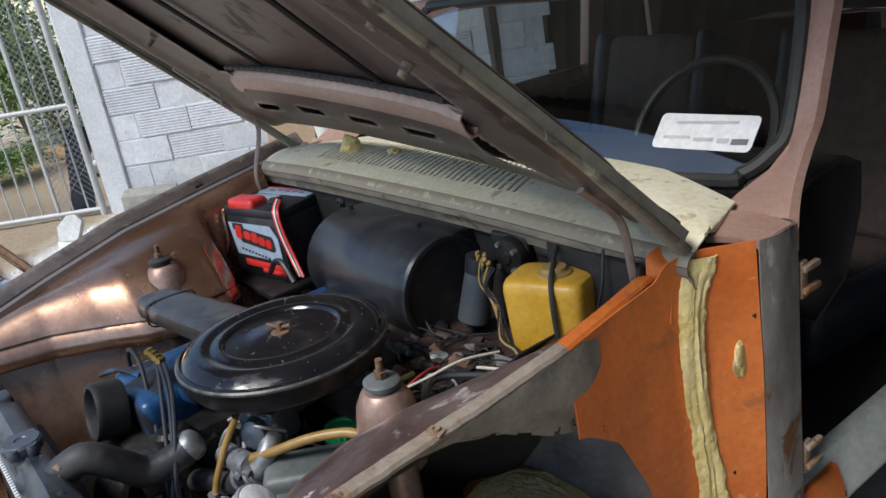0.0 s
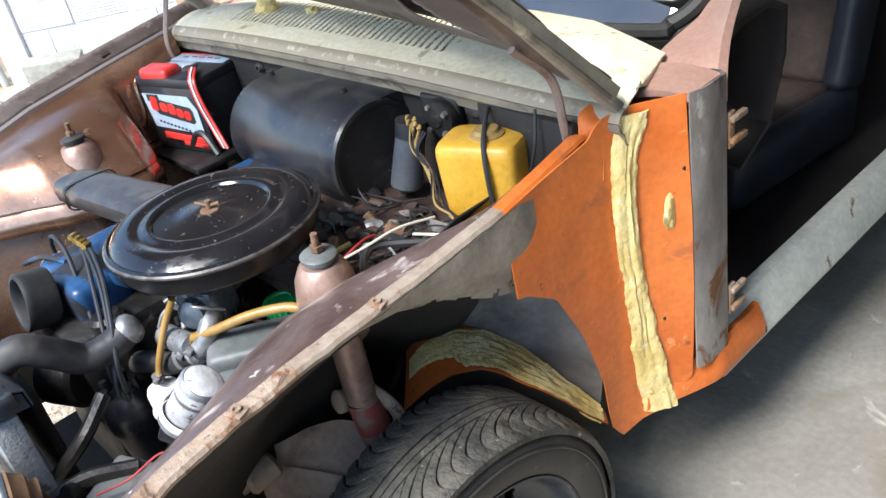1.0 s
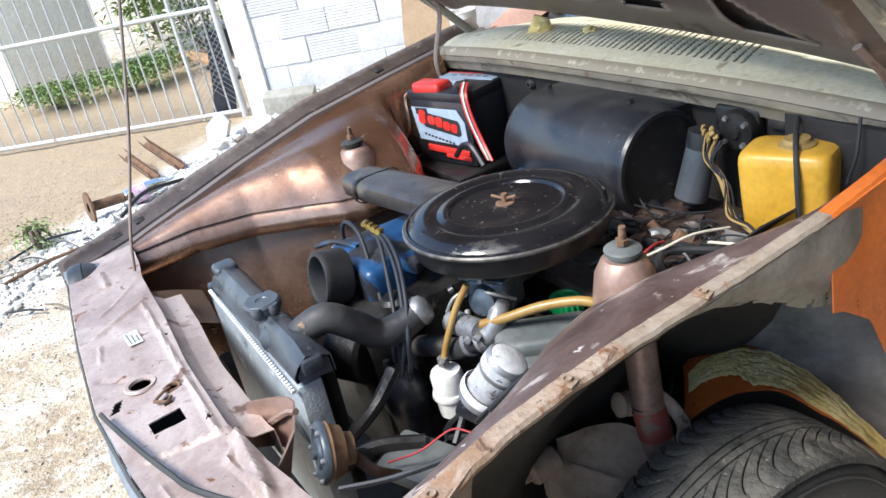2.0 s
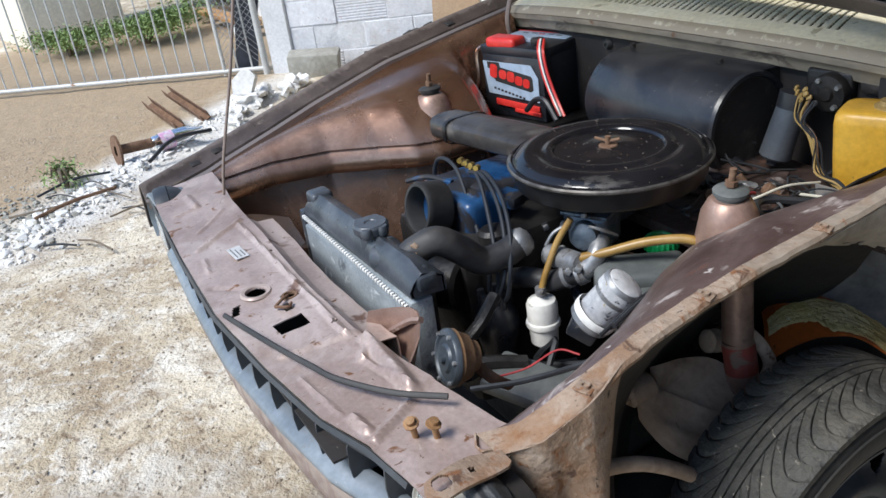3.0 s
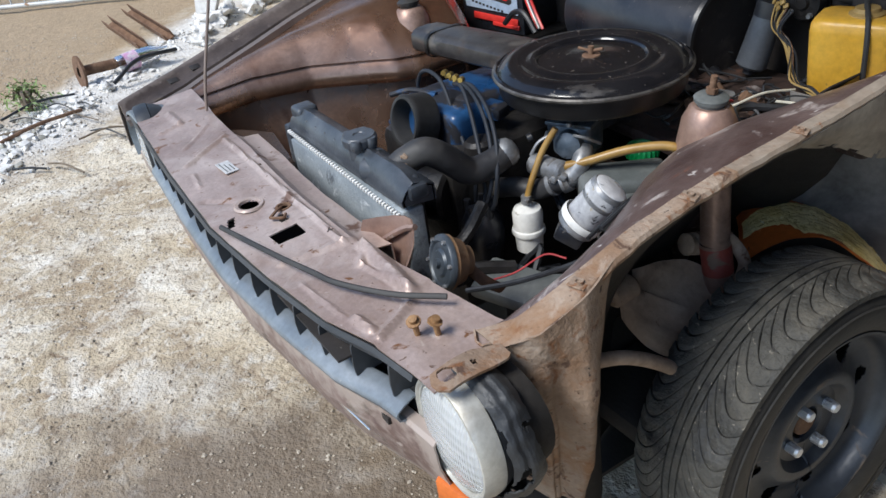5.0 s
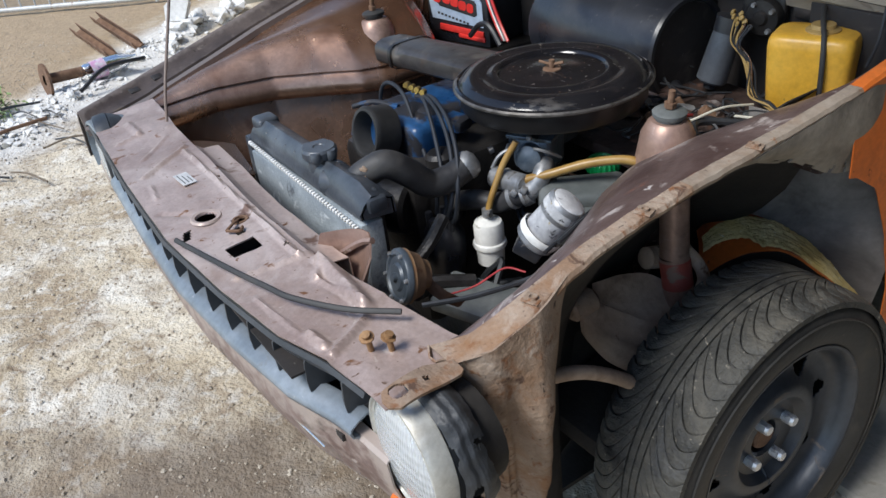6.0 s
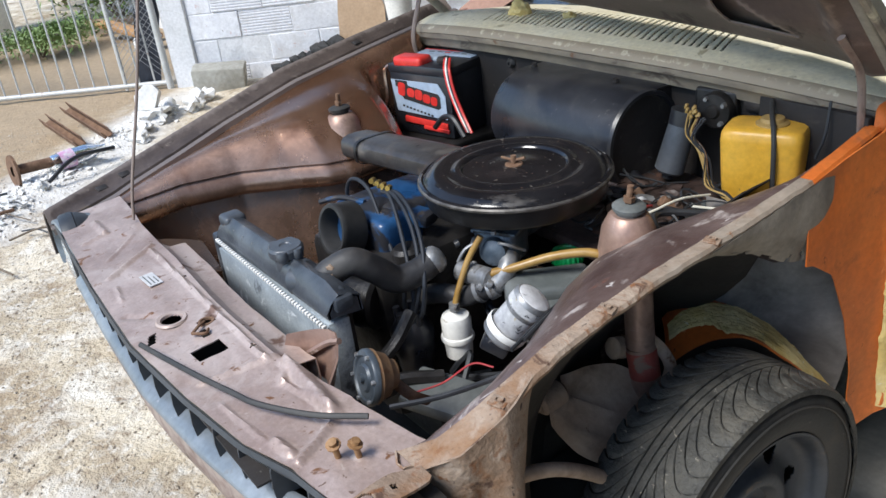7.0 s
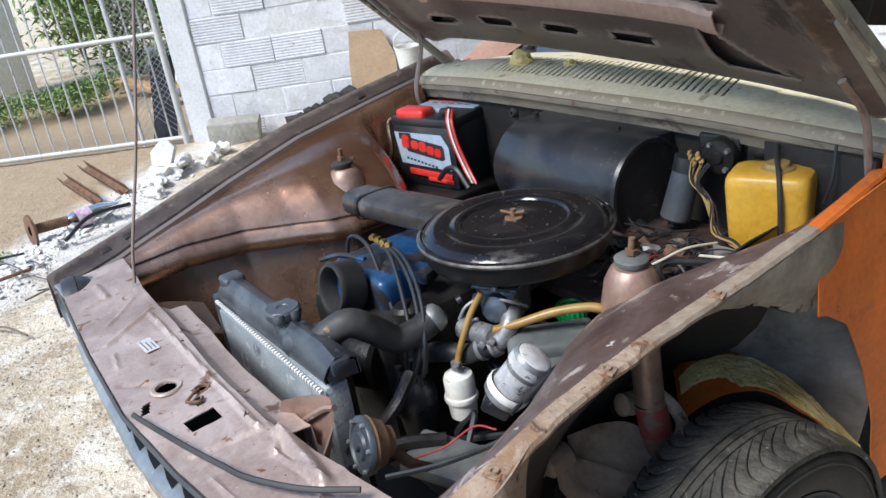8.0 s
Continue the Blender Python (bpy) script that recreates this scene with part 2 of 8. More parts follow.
M_WALLBLOCK = material("whitewashed_block", (0.60, 0.61, 0.645), (0.70, 0.71, 0.74), 4, 0.85, 0, 0.6, 40, [((0.50, 0.49, 0.49), 5, 0.28, 0.9, 0.08), ((0.46, 0.22, 0.17), 16, 0.13, 0.9, 0.03), ((0.3, 0.27, 0.24), 40, 0.13, 0.9)], rand=0.07)
M_MORTAR = material("whitewashed_mortar", (0.55, 0.555, 0.57), (0.68, 0.685, 0.70), 9, 0.9, 0, 0.6, 50)
M_PLASTER = material("white_render", (0.58, 0.59, 0.60), (0.68, 0.685, 0.70), 3, 0.85, 0, 0.25, 50, [((0.45, 0.44, 0.41), 6, 0.2, 0.9)])
M_GATE = material("weathered_grey_gate_paint", (0.46, 0.47, 0.46), (0.58, 0.58, 0.56), 6, 0.55, 0.2, 0.1, 90, [((0.28, 0.16, 0.09), 12, 0.24, 0.85)])
M_MESHWIRE = material("galvanised_wire", (0.30, 0.31, 0.32), (0.4, 0.4, 0.4), 12, 0.5, 0.6, 0.0, 60)
M_RUSTBAR = material("flaking_rusty_iron", (0.12, 0.062, 0.034), (0.22, 0.13, 0.08), 22, 0.85, 0, 0.4, 90)
M_DEBRIS = material("white_plaster_rubble", (0.62, 0.61, 0.58), (0.76, 0.75, 0.72), 9, 0.9, 0, 0.4, 40, rand=0.1)
M_STONE = material("grey_concrete_lump", (0.28, 0.27, 0.23), (0.38, 0.37, 0.33), 10, 0.9, 0, 0.5, 40)
M_CARD = material("brown_cardboard", (0.36, 0.25, 0.16), (0.42, 0.3, 0.2), 8, 0.85, 0, 0.1, 60)
M_CHAR = material("black_lumps", (0.012, 0.012, 0.013), (0.03, 0.03, 0.03), 12, 0.7, 0, 0.4, 40)
M_LEAF = material("green_leaves", (0.085, 0.155, 0.035), (0.22, 0.30, 0.10), 5, 0.6, 0, 0.0, 30)
M_BARK = material("grey_bark", (0.12, 0.09, 0.06), (0.2, 0.16, 0.12), 9, 0.9, 0, 0.5, 40)
M_CREAMWALL = material("cream_house_wall", (0.78, 0.71, 0.58), (0.85, 0.79, 0.68), 2, 0.85, 0, 0.2, 30)
M_ROOF = material("grey_sheet_roof", (0.22, 0.22, 0.22), (0.3, 0.29, 0.28), 3, 0.7, 0.2, 0.1, 30)
M_CONCRETE = material("stained_concrete", (0.175, 0.165, 0.145), (0.25, 0.24, 0.215), 2.2, 0.8, 0, 0.3, 55, [((0.17, 0.15, 0.12), 1.6, 0.35, 0.7), ((0.41, 0.39, 0.355), 5, 0.25, 0.9), ((0.2, 0.18, 0.15), 24, 0.25, 0.8)])
M_PEBBLE = material("brown_grey_pebbles", (0.27, 0.215, 0.155), (0.54, 0.475, 0.385), 11, 0.9, 0, 0.2, 90)
M_WIREBLACK = material("black_cable", (0.015, 0.016, 0.018), (0.03, 0.032, 0.036), 20, 0.45, 0, 0.0, 60)
M_WIREWHITE = material("cream_cable", (0.6, 0.58, 0.48), (0.66, 0.63, 0.52), 20, 0.5, 0, 0.0, 60)
M_WIREOCHRE = material("ochre_cable", (0.34, 0.22, 0.07), (0.4, 0.27, 0.1), 20, 0.5, 0, 0.0, 60)
# Dark colour chosen to keep the added shed walls from brightening the car.
M_SHEDDARK = material("dark_shed_surface", (0.05, 0.043, 0.037), (0.085, 0.075, 0.065), 3, 0.9, 0, 0.3, 30)
M_REDWIRE = material("dull_red_cable", (0.36, 0.03, 0.035), (0.46, 0.06, 0.06), 20, 0.5, 0, 0.0, 60)
M_BOLT = material("yellow_brown_bolt", (0.23, 0.12, 0.05), (0.36, 0.21, 0.10), 40, 0.6, 0.2, 0.2, 150, [((0.12, 0.06, 0.03), 60, 0.3, 0.8)])
M_SHELF = material("oily_brown_ledge", (0.03, 0.021, 0.018), (0.085, 0.055, 0.046), 14, 0.5, 0.1, 0.5, 70, [((0.16, 0.08, 0.055), 18, 0.28, 0.7, 0.03), ((0.012, 0.012, 0.012), 11, 0.35, 0.5, 0.04), ((0.22, 0.2, 0.18), 50, 0.18, 0.7)])
M_TOWER = material("dull_copper_paint", (0.27, 0.165, 0.125), (0.42, 0.285, 0.23), 9, 0.42, 0.4, 0.06, 90, [((0.15, 0.09, 0.07), 9, 0.28, 0.6, 0.06), ((0.45, 0.36, 0.31), 30, 0.16, 0.6)])
M_LEAD = material("blue_black_ignition_lead", (0.008, 0.011, 0.017), (0.018, 0.023, 0.032), 20, 0.65, 0, 0.0, 60)


def glass(name, tint, rough=0.0, ior=1.45):
    m = bpy.data.materials.new(name)
    m.use_nodes = True
    p = m.node_tree.nodes["Principled BSDF"]
    p.inputs["Base Color"].default_value = (*tint, 1)
    p.inputs["Roughness"].default_value = rough
    p.inputs["IOR"].default_value = ior
    p.inputs["Transmission Weight"].default_value = 1.0
    return m


M_GLASS = glass("windscreen_glass", (0.62, 0.70, 0.72), 0.0, 1.75)
M_BOTTLE = glass("clear_plastic", (0.9, 0.93, 0.95), 0.1)


def ribbed_glass():
    m = glass("ribbed_lamp_glass", (0.93, 0.95, 0.95), 0.1)
    # Partly opaque white stands in for sky highlights in the lamp.
    m.node_tree.nodes["Principled BSDF"].inputs["Transmission Weight"].default_value = 0.62
    n, link = m.node_tree.nodes, m.node_tree.links.new
    tc, w1, b = n.new("ShaderNodeTexCoord"), n.new("ShaderNodeTexWave"), n.new("ShaderNodeBump")
    w1.inputs["Scale"].default_value = 60
    w1.inputs["Distortion"].default_value = 0.2
    b.inputs["Strength"].default_value, b.inputs["Distance"].default_value = 0.4, 0.002
    link(tc.outputs["Object"], w1.inputs["Vector"])
    w2, add = n.new("ShaderNodeTexWave"), n.new("ShaderNodeMath")
    w2.bands_direction = "Z"
    w2.inputs["Scale"].default_value, w2.inputs["Distortion"].default_value = 22, 0.3
    link(tc.outputs["Object"], w2.inputs["Vector"])
    link(w1.outputs["Fac"], add.inputs[0]), link(w2.outputs["Fac"], add.inputs[1])
    link(add.outputs[0], b.inputs["Height"])
    link(b.outputs["Normal"], n["Principled BSDF"].inputs["Normal"])
    return m


M_LENS = ribbed_glass()
M_HOSE = material("dusty_hose_rubber", (0.016, 0.016, 0.018), (0.036, 0.035, 0.036), 12, 0.5, 0, 0.15, 80, [((0.085, 0.078, 0.07), 9, 0.32, 0.85, 0.08), ((0.12, 0.11, 0.10), 50, 0.15, 0.9)])
M_SOOTBEIGE = material("sooty_beige_liner", (0.40, 0.345, 0.275), (0.24, 0.21, 0.17), 6, 0.8, 0, 0.25, 60, [((0.03, 0.026, 0.022), 5, 0.27, 0.9, 0.12), ((0.33, 0.28, 0.225), 16, 0.28, 0.9, 0.05)])
M_DULL = material("dull_grey_sheet", (0.20, 0.185, 0.17), (0.34, 0.32, 0.30), 5, 0.7, 0, 0.15, 60, [((0.06, 0.052, 0.046), 5, 0.40, 0.7, 0.14)])
M_BEIGE = material("scuffed_beige_flange", (0.25, 0.20, 0.155), (0.35, 0.29, 0.23), 9, 0.7, 0, 0.4, 80, [((0.24, 0.16, 0.105), 11, 0.36, 0.8, 0.06), ((0.24, 0.12, 0.06), 24, 0.26, 0.9), ((0.10, 0.075, 0.055), 50, 0.2, 0.9)])
M_PRINT = material("faded_grey_print", (0.50, 0.50, 0.50), (0.6, 0.6, 0.6), 20, 0.6)
M_ARM = material("dusty_brown_iron", (0.31, 0.215, 0.15), (0.46, 0.34, 0.25), 12, 0.85, 0, 0.3, 60, [((0.13, 0.085, 0.06), 10, 0.3, 0.8, 0.08), (RUST, 18, 0.2, 0.7)])
M_HOUSING = material("dull_grey_lamp_housing", (0.03, 0.032, 0.035), (0.085, 0.088, 0.09), 9, 0.55, 0.2, 0.3, 80, [((0.03, 0.028, 0.026), 10, 0.36, 0.8), ((0.3, 0.27, 0.23), 18, 0.25, 0.8)])


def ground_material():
    """Sandy yard: pale sand, brown earth and a darker patch near the old car, with scattered specks."""
    m = material("sandy_earth", (0.46, 0.37, 0.25), (0.72, 0.64, 0.505), 1.7, 0.92, 0, 0.8, 60, [((0.29, 0.21, 0.13), 2.6, 0.42, 0.95, 0.08), ((0.78, 0.74, 0.66), 3.4, 0.33, 0.95, 0.06), ((0.25, 0.18, 0.115), 11, 0.30, 0.95, 0.05), ((0.74, 0.70, 0.62), 22, 0.31, 0.95, 0.09), ((0.22, 0.16, 0.105), 30, 0.27, 0.95, 0.07)])
    nt, n = m.node_tree, m.node_tree.nodes
    link = nt.links.new
    p = n["Principled BSDF"]
    old = p.inputs["Base Color"].links[0].from_socket
    tc = n.new("ShaderNodeTexCoord")

    def patch(centre, size, noise_amt, col, old, soft, top=1.0):
        mp = n.new("ShaderNodeMapping")
        mp.vector_type = "TEXTURE"
        mp.inputs["Location"].default_value = (*centre[:2], 0)
        mp.inputs["Rotation"].default_value = (0, 0, centre[2])
        mp.inputs["Scale"].default_value = (*size, 1)
        link(tc.outputs["Object"], mp.inputs["Vector"])
        ln = n.new("ShaderNodeVectorMath")
        ln.operation = "LENGTH"
        link(mp.outputs[0], ln.inputs[0])
        nz = n.new("ShaderNodeTexNoise")
        nz.inputs["Scale"].default_value, nz.inputs["Detail"].default_value = 3.0, 8
        link(tc.outputs["Object"], nz.inputs["Vector"])
        a = n.new("ShaderNodeMath")
        a.operation = "MULTIPLY_ADD"
        link(nz.outputs["Fac"], a.inputs[0])
        a.inputs[1].default_value = noise_amt
        link(ln.outputs["Value"], a.inputs[2])
        r = n.new("ShaderNodeMapRange")
        r.inputs["From Min"].default_value, r.inputs["From Max"].default_value = 1 + noise_amt / 2 + soft, 1 + noise_amt / 2 - soft
        r.inputs["To Max"].default_value = top
        link(a.outputs[0], r.inputs["Value"])
        fine = n.new("ShaderNodeTexNoise")
        fine.inputs["Scale"].default_value, fine.inputs["Detail"].default_value = 26, 6
        link(tc.outputs["Object"], fine.inputs["Vector"])
        cr = n.new("ShaderNodeMix")
        cr.data_type = "RGBA"
        cr.inputs[6].default_value = (*[c * 0.7 for c in col], 1)
        cr.inputs[7].default_value = (*[c * 1.3 for c in col], 1)
        link(fine.outputs["Fac"], cr.inputs[0])
        x = n.new("ShaderNodeMix")
        x.data_type = "RGBA"
        link(r.outputs["Result"], x.inputs[0]), link(old, x.inputs[6]), link(cr.outputs[2], x.inputs[7])
        return x.outputs[2]

    old = patch((-6.3, -1.2, 2.32), (5.0, 2.4), 0.5, (0.37, 0.275, 0.175), old, 0.12)
    old = patch((-3.75, -0.2, 2.33), (1.7, 0.30), 1.2, (0.70, 0.68, 0.64), old, 0.3, 0.9)
    # Soft-edged dark brown patch in front of the car.
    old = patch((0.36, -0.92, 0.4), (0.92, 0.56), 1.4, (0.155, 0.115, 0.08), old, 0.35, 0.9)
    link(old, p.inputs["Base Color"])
    for b in n:
        if b.bl_idname == "ShaderNodeBump":
            b.inputs["Distance"].default_value = 0.03
    return m


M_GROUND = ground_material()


# ---- mesh helpers ----
def finish(bm, sharp=38):
    bmesh.ops.remove_doubles(bm, verts=bm.verts, dist=1e-5)
    bm.normal_update()
    for f in bm.faces:
        f.smooth = True
    for e in bm.edges:
        if len(e.link_faces) == 2 and e.calc_face_angle(0) > radians(sharp):
            e.smooth = False


def mesh_of(name, bm, mat, origin=(0, 0, 0), sharp=38):
    finish(bm, sharp)
    o = Vector(origin)
    if o.length:
        bmesh.ops.translate(bm, verts=bm.verts, vec=-o)
    me = bpy.data.meshes.new(name)
    bm.to_mesh(me)
    bm.free()
    me.materials.append(mat)
    return me


def thing(name, base, label, category, group="", kind=""):
    ob = new(name)
    ob.location = base
    ob.empty_display_size = 0.1
    return tagged(ob, label, category, group, kind)


def root_of(ob):
    while ob.parent:
        ob = ob.parent
    return ob


def part(name, bm, mat, parent, label="", sharp=38):
    """One mesh under a thing or a part, built in world coordinates."""
    ob = new(name, mesh_of(name, bm, mat, root_of(parent).location, sharp))
    ob.parent = parent
    return tagged(ob, label) if label else ob


def solo(name, bm, mat, base, label, category, group="", kind="", sharp=38):
    ob = new(name, mesh_of(name, bm, mat, base, sharp))
    ob.location = base
    return tagged(ob, label, category, group, kind)


def B():
    return bmesh.new()


def box(bm, c, s, rot=(0, 0, 0), bevel=0.0, seg=2):
    r = bmesh.ops.create_cube(bm, size=1.0)
    vs = r["verts"]
    m = pose(*c, *rot) @ Matrix.Diagonal((*s, 1))
    bmesh.ops.transform(bm, matrix=m, verts=vs)
    if bevel:
        es = list({e for v in vs for e in v.link_edges})
        bmesh.ops.bevel(bm, geom=es, offset=bevel, segments=seg, profile=0.5, affect="EDGES")
    return bm


def axis_m(p0, p1):
    d = Vector(p1) - Vector(p0)
    return Matrix.Translation(p0) @ d.to_track_quat("Z", "Y").to_matrix().to_4x4(), d.length


def lathe(bm, profile, m, n=28, closed=False):
    """Turn (radius, height) round the z axis of m."""
    rings = []
    for r, h in profile:
        if r < 1e-5:
            rings.append([bm.verts.new(m @ Vector((0, 0, h)))])
        else:
            rings.append([bm.verts.new(m @ Vector((r * math.cos(2 * math.pi * i / n), r * math.sin(2 * math.pi * i / n), h))) for i in range(n)])
    pairs = list(zip(rings, rings[1:]))
    if closed:
        pairs.append((rings[-1], rings[0]))
    for a, b in pairs:
        for i in range(n):
            j = (i + 1) % n
            if len(a) == 1 and len(b) == 1:
                continue
            if len(a) == 1:
                bm.faces.new((a[0], b[i], b[j]))
            elif len(b) == 1:
                bm.faces.new((a[i], b[0], a[j]))
            else:
                bm.faces.new((a[i], b[i], b[j], a[j]))
    return bm


def cyl(bm, p0, p1, r0, r1=None, n=16, rim=0.0):
    m, h = axis_m(p0, p1)
    r1 = r0 if r1 is None else r1
    if rim:
        prof = [(0, 0), (r0 - rim, 0), (r0, rim), (r1, h - rim), (r1 - rim, h), (0, h)]
    else:
        prof = [(0, 0), (r0, 0), (r1, h), (0, h)]
    lathe(bm, prof, m, n)
    bmesh.ops.recalc_face_normals(bm, faces=bm.faces)
    return bm


def spline(pts, k=6):
    p = [Vector(q) for q in pts]
    if len(p) < 3:
        return p
    p = [2 * p[0] - p[1]] + p + [2 * p[-1] - p[-2]]
    out = []
    for a, b, c, d in zip(p, p[1:], p[2:], p[3:]):
        for i in range(k):
            t = i / k
            out.append(0.5 * (2 * b + (c - a) * t + (2 * a - 5 * b + 4 * c - d) * t * t + (3 * b - a - 3 * c + d) * t ** 3))
    return out + [p[-2]]


def tube(bm, pts, r, n=8, k=6, flat=1.0, r_end=None):
    """A round cable or hose along a smooth line."""
    line = spline(pts, k)
    up, rings = None, []
    for i, q in enumerate(line):
        d = (line[min(i + 1, len(line) - 1)] - line[max(i - 1, 0)]).normalized()
        if up is None:
            up = d.orthogonal().normalized()
        up = (up - d * up.dot(d)).normalized()
        side = d.cross(up)
        rr = r if r_end is None else r + (r_end - r) * i / (len(line) - 1)
        rings.append([bm.verts.new(q + up * rr * math.cos(2 * math.pi * j / n) + side * rr * flat * math.sin(2 * math.pi * j / n)) for j in range(n)])
    for a, b in zip(rings, rings[1:]):
        for j in range(n):
            bm.faces.new((a[j], a[(j + 1) % n], b[(j + 1) % n], b[j]))
    bm.faces.new(rings[0][::-1])
    bm.faces.new(rings[-1])
    return bm


def loft(bm, rows, thick=0.0, keep=None):
    """A sheet through rows of points, with a thickness along its normal."""
    vs = [[bm.verts.new(p) for p in row] for row in rows]
    fs = []
    for i in range(len(vs) - 1):
        for j in range(len(vs[0]) - 1):
            if keep is None or keep(i, j):
                fs.append(bm.faces.new((vs[i][j], vs[i][j + 1], vs[i + 1][j + 1], vs[i + 1][j])))
    if keep is not None:
        bmesh.ops.delete(bm, geom=[v for v in bm.verts if not v.link_faces], context="VERTS")
    bm.normal_update()
    if thick:
        bmesh.ops.solidify(bm, geom=fs, thickness=thick)
    return bm


def prism(bm, outline, m, depth):
    """A flat outline of (x, y) pulled up by depth in the frame m."""
    lo = [bm.verts.new(m @ Vector((x, y, 0))) for x, y in outline]
    hi = [bm.verts.new(m @ Vector((x, y, depth))) for x, y in outline]
    bm.faces.new(lo[::-1])
    bm.faces.new(hi)
    for i in range(len(lo)):
        j = (i + 1) % len(lo)
        bm.faces.new((lo[i], lo[j], hi[j], hi[i]))
    return bm


def rounded(w, h, r, k=5):
    out = []
    for cx, cy, a in ((w / 2 - r, h / 2 - r, 0), (-w / 2 + r, h / 2 - r, 90), (-w / 2 + r, -h / 2 + r, 180), (w / 2 - r, -h / 2 + r, 270)):
        for i in range(k + 1):
            t = radians(a + 90 * i / k)
            out.append((cx + r * math.cos(t), cy + r * math.sin(t)))
    return out


def rough_lump(bm, c, s, seed, sub=2, amt=0.35):
    r = bmesh.ops.create_icosphere(bm, subdivisions=sub, radius=1.0)
    off = Vector((seed * 3.7, seed * 1.3, seed * 7.1))
    for v in r["verts"]:
        d = 1 + amt * noise.noise(v.co * 1.3 + off) + 0.3 * amt * noise.noise(v.co * 4 + off)
        v.co = Vector((v.co.x * s[0] * d + c[0], v.co.y * s[1] * d + c[1], v.co.z * s[2] * d + c[2]))
    return bm


def crumple(p, a, f=6.0, seed=0.0):
    q = Vector(p)
    return q + a * noise.noise_vector(q * f + Vector((seed, seed * 2, 0)))


def tab(x, xs, ys):
    return float(np.interp(x, xs, ys))


# ---- ground and setting ----
def ground_height(x, y):
    z = 0.012 * noise.noise(Vector((x * 0.9, y * 0.9, 3))) + 0.008 * noise.noise(Vector((x * 3.5, y * 3.5, 7)))
    z += 0.006 * noise.noise(Vector((x * 11, y * 11, 1)))
    if abs(x) < 6 and -3 < y < 1:
        z += 0.006 * noise.noise(Vector((x * 27, y * 27, 4))) * max(0.2, 0.6 + noise.noise(Vector((x * 1.7, y * 1.7, 9))))
    along, across = -0.69 * (x + 3.7) + 0.73 * (y + 0.25), 0.73 * (x + 3.7) + 0.69 * (y + 0.25)
    ridge = math.exp(-(across / 0.16) ** 2) * max(0, min(1, (1.5 - abs(along)) * 2))
    if abs(x) < 1.4 and -1 < y < 5:
        z *= 0.3
    return z + 0.03 * ridge - 0.012


def build_ground():
    xs = np.concatenate([np.linspace(-400, -14, 10), np.linspace(-13, -6, 22), np.linspace(-5.9, -2.4, 90), np.linspace(-2.38, 1.1, 175), np.linspace(1.2, 2.0, 10), np.linspace(2.2, 6, 14), np.linspace(8, 400, 8)])
    ys = np.concatenate([np.linspace(-400, -7, 8), np.linspace(-6, -2.6, 14), np.linspace(-2.5, -0.35, 105), np.linspace(-0.3, 2.2, 50), np.linspace(2.4, 8, 16), np.linspace(10, 400, 10)])
    bm = B()
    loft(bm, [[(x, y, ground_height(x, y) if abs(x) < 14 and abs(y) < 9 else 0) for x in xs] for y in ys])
    return solo("ground", bm, M_GROUND, (0, 0, 0), "pale sandy earth yard with brown and darker patches", "ground", kind="structure", sharp=180)


build_ground()

bm = B()
box(bm, (0.7, 4.05, -0.028), (5.4, 7.6, 0.08), bevel=0.01)
solo("floor", bm, M_CONCRETE, (0.7, 4.05, 0.0), "stained grey concrete floor of the open shed", "floor", kind="structure")

rng = random.Random(4)
bm = B()
for i in range(15000):
    x, y = rng.uniform(-5.2, 1.4), rng.gauss(-1.0, 0.75)
    if y > 0.2 and x > -1.2:
        continue
    s = rng.choice((0.002, 0.0025, 0.003, 0.0035, 0.004, 0.005, 0.007)) * rng.uniform(0.7, 1.3)
    z = ground_height(x, y) + 0.25 * s
    a = rng.uniform(0, 6.28)
    vs = [bm.verts.new((x + s * rng.uniform(0.6, 1.2) * math.cos(a + k * 1.257), y + s * rng.uniform(0.6, 1.2) * math.sin(a + k * 1.257), z + s * rng.uniform(-0.25, 0.2))) for k in range(5)]
    top = [bm.verts.new(v.co.lerp(Vector((x, y, z)), rng.uniform(0.3, 0.6)) + Vector((0, 0, s * rng.uniform(0.3, 0.55)))) for v in vs]
    for k in range(5):
        bm.faces.new((vs[k], vs[(k + 1) % 5], top[(k + 1) % 5], top[k]))
    bm.faces.new(top)
solo("gravel", bm, M_PEBBLE, (-2, -1, 0), "pale grit and pebbles scattered over the yard", "gravel", kind="stuff")

# shed over the back of the car; its walls are added
bm = B()
rows = []
for i in range(121):
    x = -3.4 + 7.2 * i / 120
    z = 2.85 + 0.018 * math.sin(x * 2 * math.pi / 0.18)
    rows.append([(x, y, z + 0.05 * (y - 1.0)) for y in (-0.26 - 0.10 * x, 3.0, 7.6)])
loft(bm, rows, 0.006)
solo("roof", bm, M_ROOF, (0, 4, 2.85), "grey corrugated sheet roof of the open shed", "roof", kind="structure")
# Board added to give the roof a straight edge in the windscreen's reflection.
bm = B()
prism(bm, [(-0.05, -0.09), (0.02, -0.09), (0.02, 0.05), (-0.05, 0.05)], axis_m((-3.4, 0.07, 2.80), (3.8, -0.65, 2.76))[0], 7.24)
solo("fascia", bm, M_SHEDDARK, (0.2, -0.23, 2.78), "dark straight board along the shed roof's edge", "board", kind="structure")
# Unseen wall added to close and darken the shed.
bm = B()
box(bm, (0.2, 7.7, 1.55), (7.2, 0.18, 3.3))
solo("wall_back", bm, M_SHEDDARK, (0.2, 7.7, 0), "added plain dark wall closing the shed's back", "wall", kind="structure")
# Unseen wall added to block sky light from the car's left side.
bm = B()
